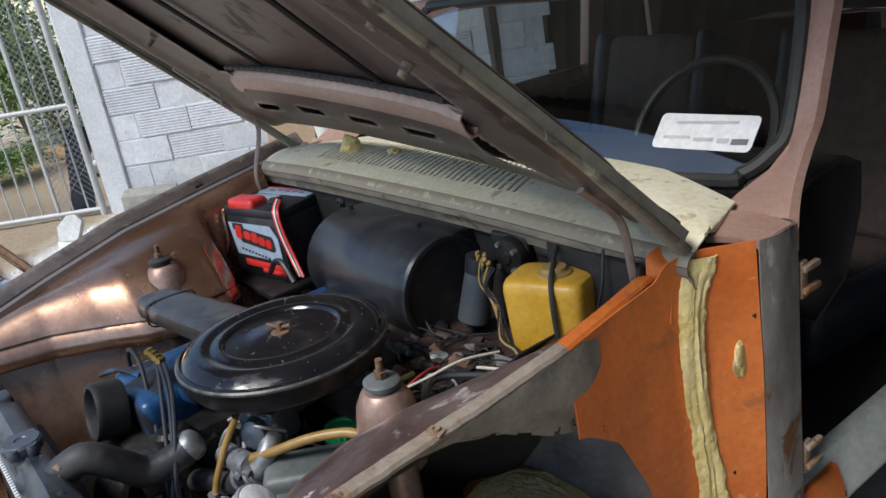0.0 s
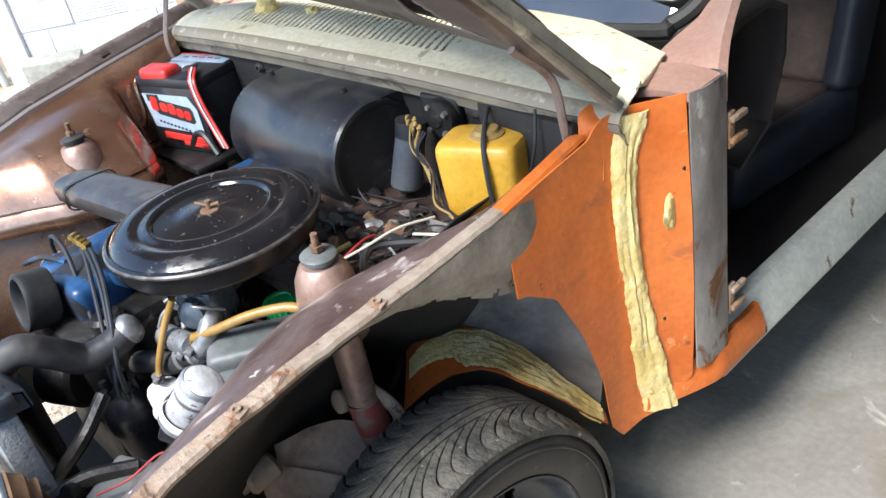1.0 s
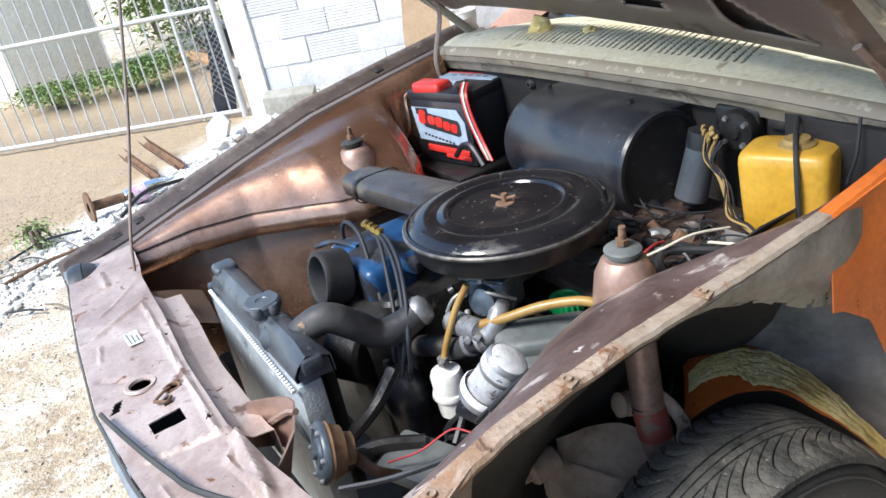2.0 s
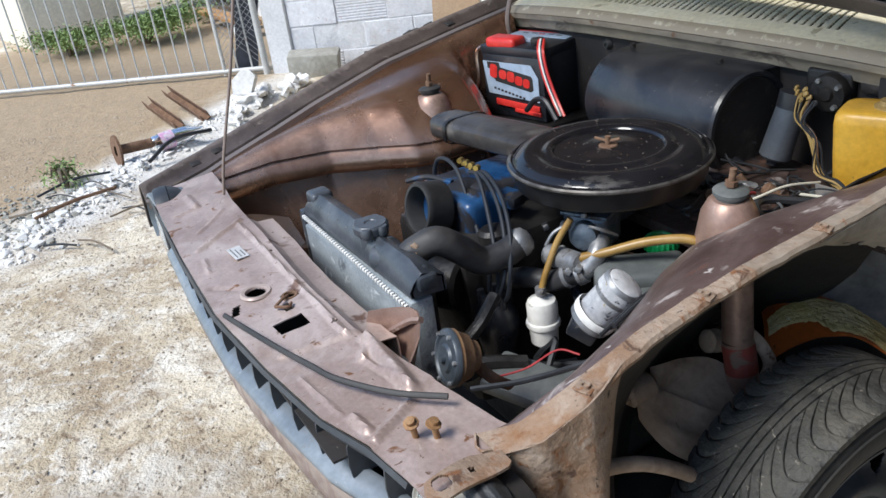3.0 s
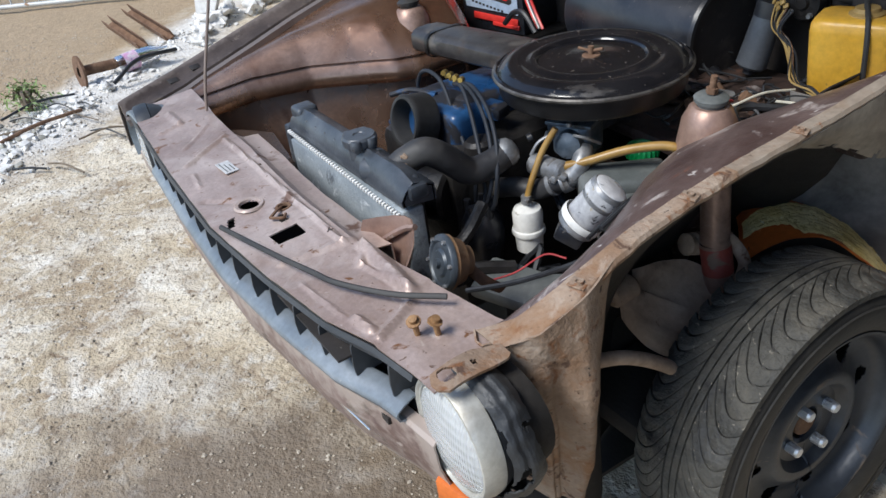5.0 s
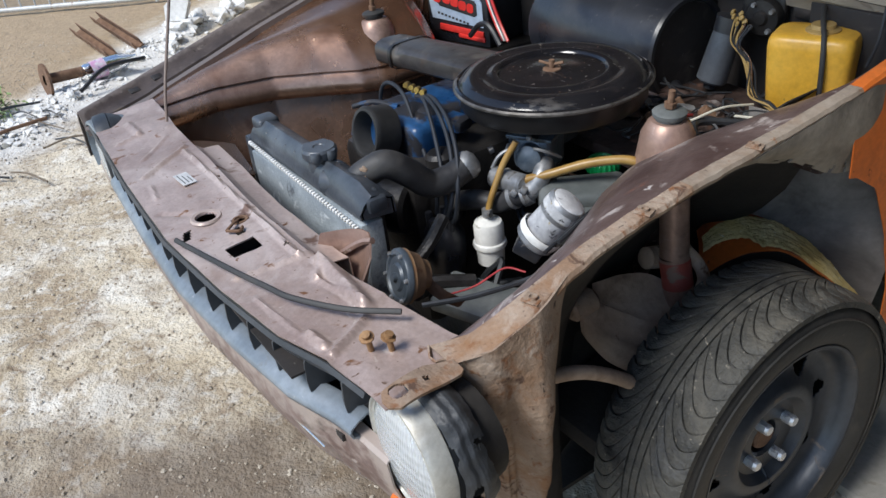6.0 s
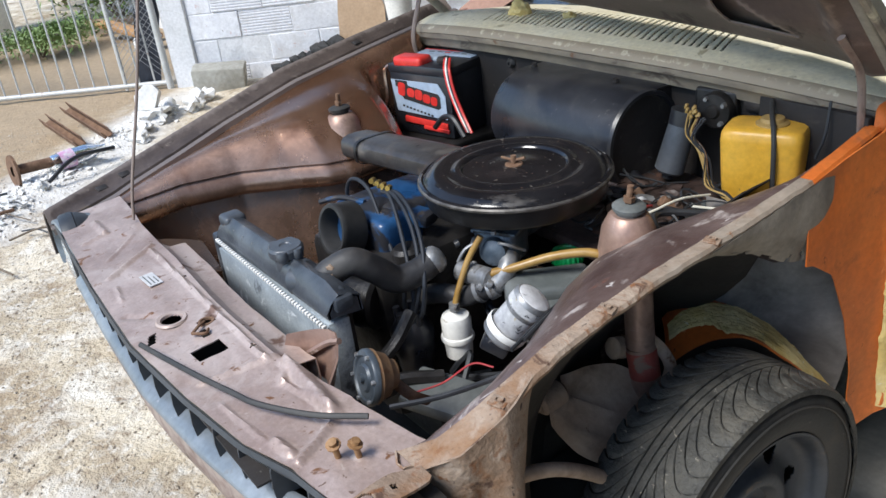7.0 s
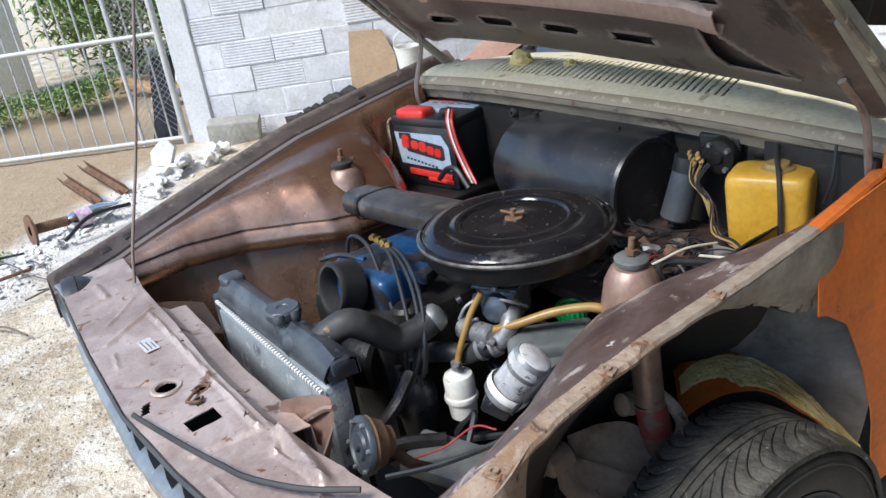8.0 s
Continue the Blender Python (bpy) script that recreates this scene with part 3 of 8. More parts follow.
box(bm, (2.95, 2.9, 1.4), (0.16, 9.4, 2.85))
solo("wall_side", bm, M_SHEDDARK, (2.95, 2.9, 0), "added unseen side wall blocking light from the car's left", "wall", kind="structure")

# Added wall that keeps the cabin's background dark.
bm = B()
box(bm, (-3.25, 5.55, 1.4), (0.16, 4.2, 2.85))
solo("wall_shed_far", bm, M_SHEDDARK, (-3.25, 4.6, 0), "added dark far wall keeping light out of the shed", "wall", kind="structure")

# line of the yard's wall and gate
WALL_P, WALL_A = Vector((-5.19, 0.95, 0.0)), 52.0
WALL_M = Matrix.Translation(WALL_P) @ pose(0, 0, 0, 0, 0, WALL_A)


def wl(s, off, z):
    """A place along the wall: metres from the gate post, towards the yard (-off is the yard's side), height."""
    return WALL_M @ Vector((s, off, z))


def wbox(bm, s0, s1, o0, o1, z0, z1, bevel=0.0):
    r = bmesh.ops.create_cube(bm, size=1.0)
    m = WALL_M @ Matrix.Translation(((s0 + s1) / 2, (o0 + o1) / 2, (z0 + z1) / 2)) @ Matrix.Diagonal((s1 - s0, o1 - o0, z1 - z0, 1))
    bmesh.ops.transform(bm, matrix=m, verts=r["verts"])
    if bevel:
        bmesh.ops.bevel(bm, geom=list({e for v in r["verts"] for e in v.link_edges}), offset=bevel, segments=1, affect="EDGES")
    return bm


wall_base = wl(2.0, 0, 0)
yard_wall = thing("wall_yard", wall_base, "whitewashed hollow-block yard wall with rough joints", "wall", kind="structure")
bm = B()
wbox(bm, 0.26, 3.6, -0.003, 0.13, -0.15, 2.3)
part("mortar", bm, M_MORTAR, yard_wall, "grey recessed mortar")
bm = B()
wbox(bm, 0.06, 0.262, -0.03, 0.14, -0.15, 2.35, 0.012)
part("pier", bm, M_PLASTER, yard_wall, "smooth white rendered pier")

# gate of bars with a wire mesh strip beside the post
gate = thing("metal_gate", wl(-1.0, 0, 0), "weathered pale grey barred metal gate, closed", "gate")
for z, nm in ((0.03, "bottom_rail"), (0.86, "middle_rail"), (1.78, "top_rail")):
    bm = B()
    cyl(bm, wl(-3.2, 0, z + (0.02 if z < 0.5 else 0)), wl(-0.02, 0, z), 0.02, n=10)
    part(nm, bm, M_GATE, gate)
bm = B()
cyl(bm, wl(0.0, -0.01, -0.05), wl(0.0, -0.01, 1.95), 0.028, n=12)
part("gate_post", bm, M_GATE, gate)
bm = B()
cyl(bm, wl(-0.36, 0, 0.0), wl(-0.36, 0, 1.85), 0.014, n=8)
part("stile", bm, M_GATE, gate)
for i in range(24):
    s = -0.12 - 0.125 * i
    bm = B()
    cyl(bm, wl(s, 0.0, 0.03), wl(s + 0.012 * math.sin(i * 2.3), 0.004 * math.sin(i), 1.80), 0.0075, n=6)
    part("bar", bm, M_GATE, gate)
bm = B()
for i in range(34):
    for sgn in (1, -1):
        z = 0.06 + i * 0.052
        a, b = (-0.36, -0.02) if sgn > 0 else (-0.02, -0.36)
        tube(bm, [wl(a, -0.012, z), wl(b, -0.012, z + 0.34)], 0.0022, n=4)
part("wire_mesh", bm, M_MESHWIRE, gate, "diamond wire mesh strip")

# behind the gate
bm = B()
box(bm, (-9.9, -0.05, 1.5), (1.4, 1.1, 3.2), (0, 0, 10), 0.02)
solo("house_wall", bm, M_CREAMWALL, (-9.9, -0.05, 0), "cream rendered corner of a house behind the gate", "wall", kind="structure")
bm = B()
box(bm, (-17, 6, 0.7), (0.3, 26, 1.8), (0, 0, -20), 0.02)
solo("far_wall", bm, M_CREAMWALL, (-17, 6, 0), "long pale wall behind the bushes", "wall", kind="structure")


def bush(base, size, seed, count, label, leaf=0.05):
    r = random.Random(seed)
    b = thing("bush", base, label, "bush", group="bushes behind the gate")
    bm = B()
    tips = []
    for i in range(9):
        a, h = r.uniform(0, 6.28), r.uniform(0.5, 0.95)
        tip = Vector(base) + Vector((math.cos(a) * size[0] * r.uniform(0.2, 0.7), math.sin(a) * size[1] * r.uniform(0.2, 0.7), size[2] * h))
        mid = Vector(base).lerp(tip, 0.5) + Vector((0, 0, 0.1))
        tube(bm, [base, mid, tip], 0.018, n=5, k=3, r_end=0.005)
        tips += [tip, mid]
    part("stem", bm, M_BARK, b)
    bm = B()
    for i in range(count):
        t = r.choice(tips)
        c = t + Vector((r.gauss(0, size[0] * 0.22), r.gauss(0, size[1] * 0.22), r.gauss(0, size[2] * 0.13)))
        if c.z < base[2]:
            c.z = base[2] + 0.03
        u = Vector((r.uniform(-1, 1), r.uniform(-1, 1), r.uniform(-0.6, 0.8))).normalized()
        w = u.orthogonal().normalized()
        L = leaf * r.uniform(0.6, 1.5)
        p = [c, c + u * L + w * L * 0.35, c + u * 2.2 * L - Vector((0, 0, L * 0.4)), c + u * L - w * L * 0.35]
        bm.faces.new([bm.verts.new(q) for q in p])
    part("foliage", bm, M_LEAF, b, "many small green leaves", sharp=180)
    return b


bush((-8.6, 1.6, -0.02), (0.8, 0.9, 1.9), 3, 2600, "leafy green bush growing behind the gate", 0.045)
bush((-9.4, 3.2, -0.02), (1.1, 1.0, 2.4), 5, 2600, "tall loose green shrub behind the gate", 0.05)
bush((-11.6, 1.7, -0.02), (1.3, 1.2, 3.0), 15, 3600, "broad dark green tree crown behind the gate", 0.06)
bush((-12.4, 3.6, -0.02), (1.5, 1.4, 3.2), 17, 3600, "broad dark green tree crown behind the gate", 0.06)
bush((-7.9, 0.55, -0.02), (0.7, 0.8, 0.30), 8, 5000, "low green weeds behind the gate", 0.018)
bush((-8.2, -0.2, -0.02), (0.8, 0.6, 0.26), 9, 4000, "low patch of weeds by the house corner", 0.018)
bush((-3.56, -0.84, -0.02), (0.26, 0.22, 0.09), 11, 420, "small tuft of green weeds in the yard", 0.014)


# ---- the car: x to its left, y to its rear ----
car = thing("car", (0, 1.0, 0), "old brown saloon under repair, hood open, fender and door removed", "car")

# front panel over the grille
FX = [-0.66, -0.45, -0.19, 0.10, 0.34, 0.51, 0.61, 0.71, 0.775]
FY = [-0.765, -0.782, -0.800, -0.812, -0.797, -0.777, -0.748, -0.735, -0.735]
RX = [-0.66, -0.495, -0.40, -0.15, 0.09, 0.35, 0.50, 0.60, 0.68, 0.775]
RY = [-0.60, -0.612, -0.625, -0.632, -0.646, -0.645, -0.622, -0.602, -0.590, -0.560]
HOLE, SLOT = (0.090, -0.730, 0.020), (0.244, -0.718, 0.022, 0.027)


def crease(x, y, a, b, h, w):
    """Height of a pressed bead along the line from a to b."""
    ax, ay, dx, dy = a[0], a[1], b[0] - a[0], b[1] - a[1]
    t = max(0, min(1, ((x - ax) * dx + (y - ay) * dy) / (dx * dx + dy * dy)))
    d = math.hypot(x - ax - t * dx, y - ay - t * dy)
    return h * max(0, 1 - d / w)


BEADS = (((-0.27, -0.648), (-0.19, -0.765), 0.006, 0.009), ((-0.54, -0.70), (-0.44, -0.70), 0.006, 0.012), ((-0.44, -0.70), (-0.425, -0.755), 0.005, 0.008),
         ((-0.36, -0.66), (-0.28, -0.74), 0.003, 0.006), ((0.355, -0.650), (0.325, -0.765), 0.006, 0.009), ((0.385, -0.640), (0.545, -0.650), 0.012, 0.016),
         ((0.385, -0.640), (0.43, -0.672), 0.006, 0.008), ((0.43, -0.672), (0.545, -0.650), 0.005, 0.008), ((0.565, -0.655), (0.605, -0.735), 0.006, 0.008), ((0.545, -0.742), (0.584, -0.737), 0.008, 0.010),
         ((0.40, -0.765), (0.53, -0.752), 0.003, 0.005), ((-0.25, -0.655), (0.35, -0.662), 0.006, 0.007), ((-0.14, -0.765), (-0.07, -0.775), 0.004, 0.006), ((0.0, -0.79), (0.05, -0.75), -0.004, 0.012))


def panel_z(x, v):
    z = 0.782 - 0.012 * (1 - v) - 0.02 * max(0, abs(x - 0.05) - 0.45)
    y = tab(x, FX, FY) * (1 - v) + tab(x, RX, RY) * v
    z += sum(crease(x, y, *b) for b in BEADS)
    z -= 0.004 * max(0, min(1, (x - 0.585 + 0.5 * (y + 0.70)) / 0.008))
    return z + 0.0026 * noise.noise(Vector((x * 9, v * 3, 0))) + 0.0012 * noise.noise(Vector((x * 30, v * 7, 5)))


def front_panel():
    nx, ny = 300, 44
    rows, xs = [], np.linspace(-0.665, 0.744, nx + 1)
    for j in range(ny + 1):
        v = j / ny
        row = []
        for x in xs:
            y0, y1 = tab(x, FX, FY), tab(x, RX, RY)
            y = y0 + (y1 - y0) * v
            q = Vector((x, y, panel_z(x, v)))
            d = Vector((x - HOLE[0], (y - HOLE[1])))
            if abs(d.length - HOLE[2]) < 0.0034 and d.length > 1e-6:
                d = d.normalized() * HOLE[2]
                q.x, q.y = HOLE[0] + d.x, HOLE[1] + d.y
            row.append(q)
        rows.append(row)

    def keep(i, j):
        c = (rows[i][j] + rows[i + 1][j + 1]) / 2
        if math.hypot(c.x - HOLE[0], c.y - HOLE[1]) < HOLE[2] - 0.001:
            return False
        if abs(c.x - SLOT[0]) < SLOT[2] and abs(c.y - SLOT[1]) < SLOT[3]:
            return False
        if abs(c.x - 0.150) < 0.010 and -0.700 < c.y < -0.671 or abs(c.x - 0.185) < 0.012 and abs(c.y + 0.703) < 0.007 or abs(c.x - 0.122) < 0.016 and abs(c.y + 0.780 + 0.4 * (c.x - 0.122)) < 0.008:
            return False
        if math.hypot(c.x - 0.751, c.y + 0.716) < 0.0135:
            return False
        if math.hypot(c.x + 0.602, c.y + 0.731) < 0.008 or math.hypot(c.x + 0.06, c.y + 0.648) < 0.005 or math.hypot(c.x - 0.30, c.y + 0.66) < 0.005:
            return False
        return True

    bm = B()
    loft(bm, rows, -0.0025, keep)
    return bm


PANEL = part("front_panel", front_panel(), M_PANEL, car, "dented faded plum-brown steel panel with holes")
bm = B()
lathe(bm, [(0.019, -0.001), (0.021, 0.004), (0.027, 0.005), (0.030, 0.001)], Matrix.Translation((HOLE[0], HOLE[1], 0.778)), 28)
part("hole_ring", bm, M_PANEL, PANEL)
bm = B()
lathe(bm, [(0.010, 0), (0.0105, 0.005), (0.0145, 0.005), (0.016, 0)], Matrix.Translation((0.152, -0.687, 0.780)), 20)
tube(bm, [(0.156, -0.692, 0.787), (0.168, -0.706, 0.789), (0.180, -0.724, 0.786)], 0.003, n=6)
tube(bm, [(0.180, -0.724, 0.786), (0.198, -0.706, 0.787), (0.186, -0.696, 0.786)], 0.003, n=6)
part("latch_spring", bm, M_RUSTBAR, PANEL, "bent rusty latch wire")
# folded front lip, back flange and added near-black sheet for shade under the slots
bm = B()
rows = [[(x, tab(x, FX, FY) - 0.002 - 0.002 * k, 0.769 - 0.02 * max(0, abs(x - 0.05) - 0.45) - 0.004 * k) for x in np.linspace(-0.655, 0.70, 60)] for k in range(3)]
loft(bm, rows, 0.002)
part("front_lip", bm, M_GRILLE, PANEL)
bm = B()
REAR = ((0.0, 0.780), (0.004, 0.776), (0.018, 0.764), (0.022, 0.761), (0.045, 0.759), (0.056, 0.757), (0.058, 0.74), (0.06, 0.70))
rows = [[crumple((x, tab(x, RX, RY) + dy, z), 0.002, 14, 3) for x in np.linspace(-0.28, 0.37, 60)] for dy, z in REAR]
loft(bm, rows, 0.002)
part("rear_flange", bm, M_PANEL, PANEL)
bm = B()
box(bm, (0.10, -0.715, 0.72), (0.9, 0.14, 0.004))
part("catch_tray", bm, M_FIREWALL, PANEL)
bm = B()
rows = []
for j in range(61):
    y = -0.740 + 0.114 * j / 60
    xl = tab(y, [-0.740, -0.733, -0.70, -0.662, -0.626], [0.752, 0.738, 0.731, 0.727, 0.738])
    xr = tab(y, [-0.740, -0.730, -0.69, -0.634, -0.626], [0.766, 0.778, 0.776, 0.770, 0.764])
    rows.append([crumple((xl + (xr - xl) * i / 24, y, 0.786 + 0.004 * (i in (0, 24)) * 0 + 0.0035 * math.sin(j * 0.09)), 0.0022, 26, 6) for i in range(25)])


def tab_keep(i, j):
    c = (rows[i][j] + rows[i + 1][j + 1]) / 2
    return math.hypot(c.x - 0.751, c.y + 0.716) > 0.0135 and max(abs(c.x - 0.751), abs(c.y + 0.673)) > 0.0048


loft(bm, rows, 0.004, tab_keep)
part("corner_tab", bm, M_RUST, PANEL, "rusty corner tab with a round hole and a square one")
# label rivetted on the panel: unreadable lines
bm = B()
box(bm, (-0.10, -0.705, 0.7835), (0.062, 0.028, 0.0012), (0, 0, 2))
PLATE = part("maker_plate", bm, M_PRINT, PANEL, "small pale worn plate")
for k in range(3):
    bm = B()
    box(bm, (-0.10 + 0.004 * k, -0.713 + 0.008 * k, 0.7845), (0.05 - 0.01 * k, 0.0022, 0.0008), (0, 0, 2))
    part("line", bm, M_GREYPLASTIC, PLATE)

# grille: long sloping slats with fins between
def grille_line(x):
    return tab(x, FX, FY)


bm = B()
rows = []
for k, (dy, z) in enumerate(((0.055, 0.760), (0.058, 0.70), (0.060, 0.655), (0.030, 0.648))):
    rows.append([(x, grille_line(x) + dy, z - 0.018 * max(0, abs(x - 0.05) - 0.42)) for x in np.linspace(-0.50, 0.655, 50)])
loft(bm, rows, 0.003)
GRILLE = part("grille", bm, M_GRILLE, car, "dark plastic grille with dusty blue-grey slats")
bm = B()
rows = [[(x, grille_line(x) + dy, z - 0.018 * max(0, abs(x - 0.05) - 0.42)) for x in np.linspace(-0.495, 0.65, 50)] for dy, z in ((0.028, 0.672), (0.026, 0.684), (0.020, 0.686), (0.004, 0.678), (-0.006, 0.671), (-0.008, 0.666), (-0.005, 0.658), (0.004, 0.655))]
loft(bm, rows, 0.003)
part("slat", bm, M_SLAT, GRILLE, "dusty blue-grey slat", 60)
for i in range(15):
    x = -0.46 + 0.0775 * i
    y = grille_line(x)
    bm = B()
    prism(bm, [(0.053, 0.758), (0.012, 0.752), (0.004, 0.735), (0.002, 0.705), (0.004, 0.682), (0.053, 0.684)], Matrix(((0, 0, 1, x), (1, 0, 0, y), (0, 1, 0, 0), (0, 0, 0, 1))), 0.004)
    part("fin", bm, M_GRILLE, GRILLE)
bm = B()
rows = [[(x, grille_line(x) + 0.006 + dy, z - 0.02 * max(0, abs(x - 0.05) - 0.45)) for x in np.linspace(-0.50, 0.66, 50)] for dy, z in ((0.004, 0.757), (0.0, 0.748), (0.004, 0.738))]
loft(bm, rows, 0.003)
part("top_bar", bm, M_GRILLE, GRILLE)
# brown lower valance and bumper irons
bm = B()
rows = [[crumple((x, grille_line(x) + dy, z), 0.004, 6, 2) for x in np.linspace(-0.70, 0.715, 60)] for dy, z in ((0.020, 0.652), (0.006, 0.650), (0.002, 0.645), (0.004, 0.60), (0.025, 0.53), (0.06, 0.47), (0.11, 0.45))]
loft(bm, rows, 0.003)
VALANCE = part("valance", bm, M_VALANCE, car, "dented brown lower front panel")
# Near-black box paints the shade of a small hole.
bm = B()
box(bm, (0.60, -0.748, 0.625), (0.020, 0.008, 0.012))
part("valance_hole", bm, M_FIREWALL, VALANCE)
bm = B()
tube(bm, [(0.20, -0.795, 0.64), (0.36, -0.79, 0.605), (0.56, -0.765, 0.58)], 0.0018, n=6, flat=0.4)
part("hanging_trim", bm, M_CHROME, car, "loose bright trim strip hanging down")
bm = B()
box(bm, (0.718, -0.708, 0.535), (0.07, 0.035, 0.05), (0, 0, 12), 0.008)
part("indicator_lamp", bm, M_ORANGE, VALANCE, "orange indicator lens")
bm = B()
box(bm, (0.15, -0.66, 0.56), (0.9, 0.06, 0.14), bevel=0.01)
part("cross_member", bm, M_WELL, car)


def headlight(cx, cy, cz, yaw, name_label, bez, size=1.0):
    m = Matrix.Translation((cx, cy, cz)) @ pose(0, 0, 0, 90, 0, yaw) @ Matrix.Scale(size, 4)
    bm = B()
    lathe(bm, [(0.086, -0.020), (0.096, -0.026), (0.0995, -0.024), (0.1005, -0.012), (0.0985, 0.004), (0.095, 0.010), (0.0915, 0.0105), (0.0895, 0.007), (0.0865, 0.006), (0.086, -0.01)], m, 56)
    h = part("headlight", bm, bez, car, name_label)
    bm = B()
    lathe(bm, [(0.0, 0.020), (0.03, 0.0192), (0.06, 0.0155), (0.078, 0.010), (0.0862, 0.004), (0.0862, 0.0), (0.078, 0.005), (0.06, 0.010), (0.0, 0.015)], m, 44)
    part("lens", bm, M_LENS, h, "ribbed glass lens, part white for reflected sky")
    bm = B()
    lathe(bm, [(0.0885, 0.0), (0.075, -0.03), (0.05, -0.055), (0.02, -0.07), (0, -0.071)], m, 36)
    part("reflector", bm, M_CHROME, h, "bright bowl")
    bm = B()
    lathe(bm, [(0.098, -0.026), (0.094, -0.04), (0.07, -0.085), (0.04, -0.10), (0, -0.105)], m, 32)
    part("bucket", bm, M_GRILLE, h)
    return h


headlight(0.741, -0.714, 0.672, -2, "round headlight with worn silver bezel and ribbed lens", M_BEZEL, 0.94)
headlight(-0.62, -0.755, 0.690, -8, "round headlight in a dark dusty housing", M_GRILLE)
bm = B()
rows = []
PROFILE = (0.098, 0.103, 0.105, 0.104, 0.106, 0.105, 0.102, 0.098, 0.093)
for k in range(131):
    a = radians(-95 + 200 * k / 130)
    row = []
    for i in range(41):
        v = i / 5
        r = tab(v, range(9), PROFILE)
        q = crumple((0.748 + r * math.cos(a) + 0.010 * v / 8, -0.696 + 0.050 * v / 8 + 0.02 * max(0, -math.sin(a)) * v / 8, 0.672 + r * math.sin(a)), 0.006, 16, 8)
        row.append(q + 0.0022 * noise.noise_vector(q * 55))
    rows.append(row)
loft(bm, rows, 0.0025, lambda i, j: noise.noise(Vector((i * 0.058, j * 0.10, 3.3))) + 0.35 * noise.noise(Vector((i * 0.21, j * 0.3, 1.3))) > -0.30 or i > 84)
part("lamp_housing", bm, M_HOUSING, car, "dull grey bent and broken lamp housing")
# Near-black bowl stands in for the shade inside the broken lamp housing.
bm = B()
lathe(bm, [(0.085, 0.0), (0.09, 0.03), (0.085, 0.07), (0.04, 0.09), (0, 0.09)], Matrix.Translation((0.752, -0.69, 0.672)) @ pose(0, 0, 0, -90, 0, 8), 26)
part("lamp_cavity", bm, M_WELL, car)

bm = B()
rows = []
for k in range(13):
    a = radians(-35 + 250 * k / 12)
    rows.append([(-0.62 + r * math.cos(a) * 1.05, y, 0.685 + r * math.sin(a) * 0.80) for r, y in ((0.100, -0.752), (0.108, -0.774), (0.116, -0.772), (0.118, -0.74), (0.112, -0.69))])
loft(bm, rows, 0.003)
part("lamp_surround", bm, material("blue_grey_surround", (0.12, 0.145, 0.165), (0.2, 0.23, 0.25), 9, 0.5, 0.1, 0.05, 80), car, "dusty blue-grey lamp surround")

# left apron: rusty bolt-on flange, slope to the engine bay, wheel well wall
LY = [-0.63, -0.585, -0.52, -0.46, -0.40, -0.30, -0.20, -0.05, 0.10, 0.20, 0.30, 0.40]
LZ = [0.777, 0.794, 0.832, 0.848, 0.862, 0.874, 0.884, 0.893, 0.904, 0.914, 0.932, 0.952]
LXO = [0.735, 0.772, 0.785, 0.776, 0.768, 0.762, 0.760, 0.758, 0.757, 0.757, 0.757, 0.757]
LXI = [0.69, 0.722, 0.742, 0.742, 0.738, 0.734, 0.732, 0.731, 0.731, 0.731, 0.731, 0.731]
def flange(y0, y1, n, mat, label):
    bm = B()
    rows = []
    for y in np.linspace(y0, y1, n):
        z, xo, xi = tab(y, LY, LZ), tab(y, LY, LXO), tab(y, LY, LXI)
        w = 0.002 * noise.noise(Vector((0, y * 14, 2))) + 0.001 * noise.noise(Vector((0, y * 50, 2)))
        xo += 0.0025 * noise.noise(Vector((3, y * 30, 2)))
        g = min(1, (y + 0.635) / 0.09)
        rows.append([(xi, y, z - 0.005 * g + w), (xi + 0.004, y, z + w), (xi + 0.4 * (xo - xi), y, z + w * 1.6), (xi + 0.7 * (xo - xi), y, z + w), (xo - 0.002, y, z + w), (xo + 0.001, y, z - 0.004 * g + w), (xo - 0.001, y, z - 0.010 * g + w)])
    loft(bm, rows, -0.002)
    return part("fender_flange", bm, mat, car, label, 50)


FLANGE = flange(-0.63, -0.20, 60, M_RUST, "rusty bolt flange where a fender was fixed")
flange(-0.2005, 0.205, 50, M_BEIGE, "scuffed beige bolt flange with rust spots")
flange(0.2055, 0.41, 26, M_ORANGE, "orange-primed upper edge of the body side")
for y in (-0.509, -0.29, -0.05):
    x, z = (tab(y, LY, LXO) + tab(y, LY, LXI)) / 2, tab(y, LY, LZ)
    bm = B()
    box(bm, (x + 0.004, y, z + 0.003), (0.026, 0.022, 0.003), (0, 4, 20), 0.001)
    lathe(bm, [(0.004, 0.0), (0.0045, 0.004), (0.007, 0.004), (0.0075, 0.0)], Matrix.Translation((x + 0.004, y, z + 0.004)), 10)
    part("clip_nut", bm, M_RUST, FLANGE)

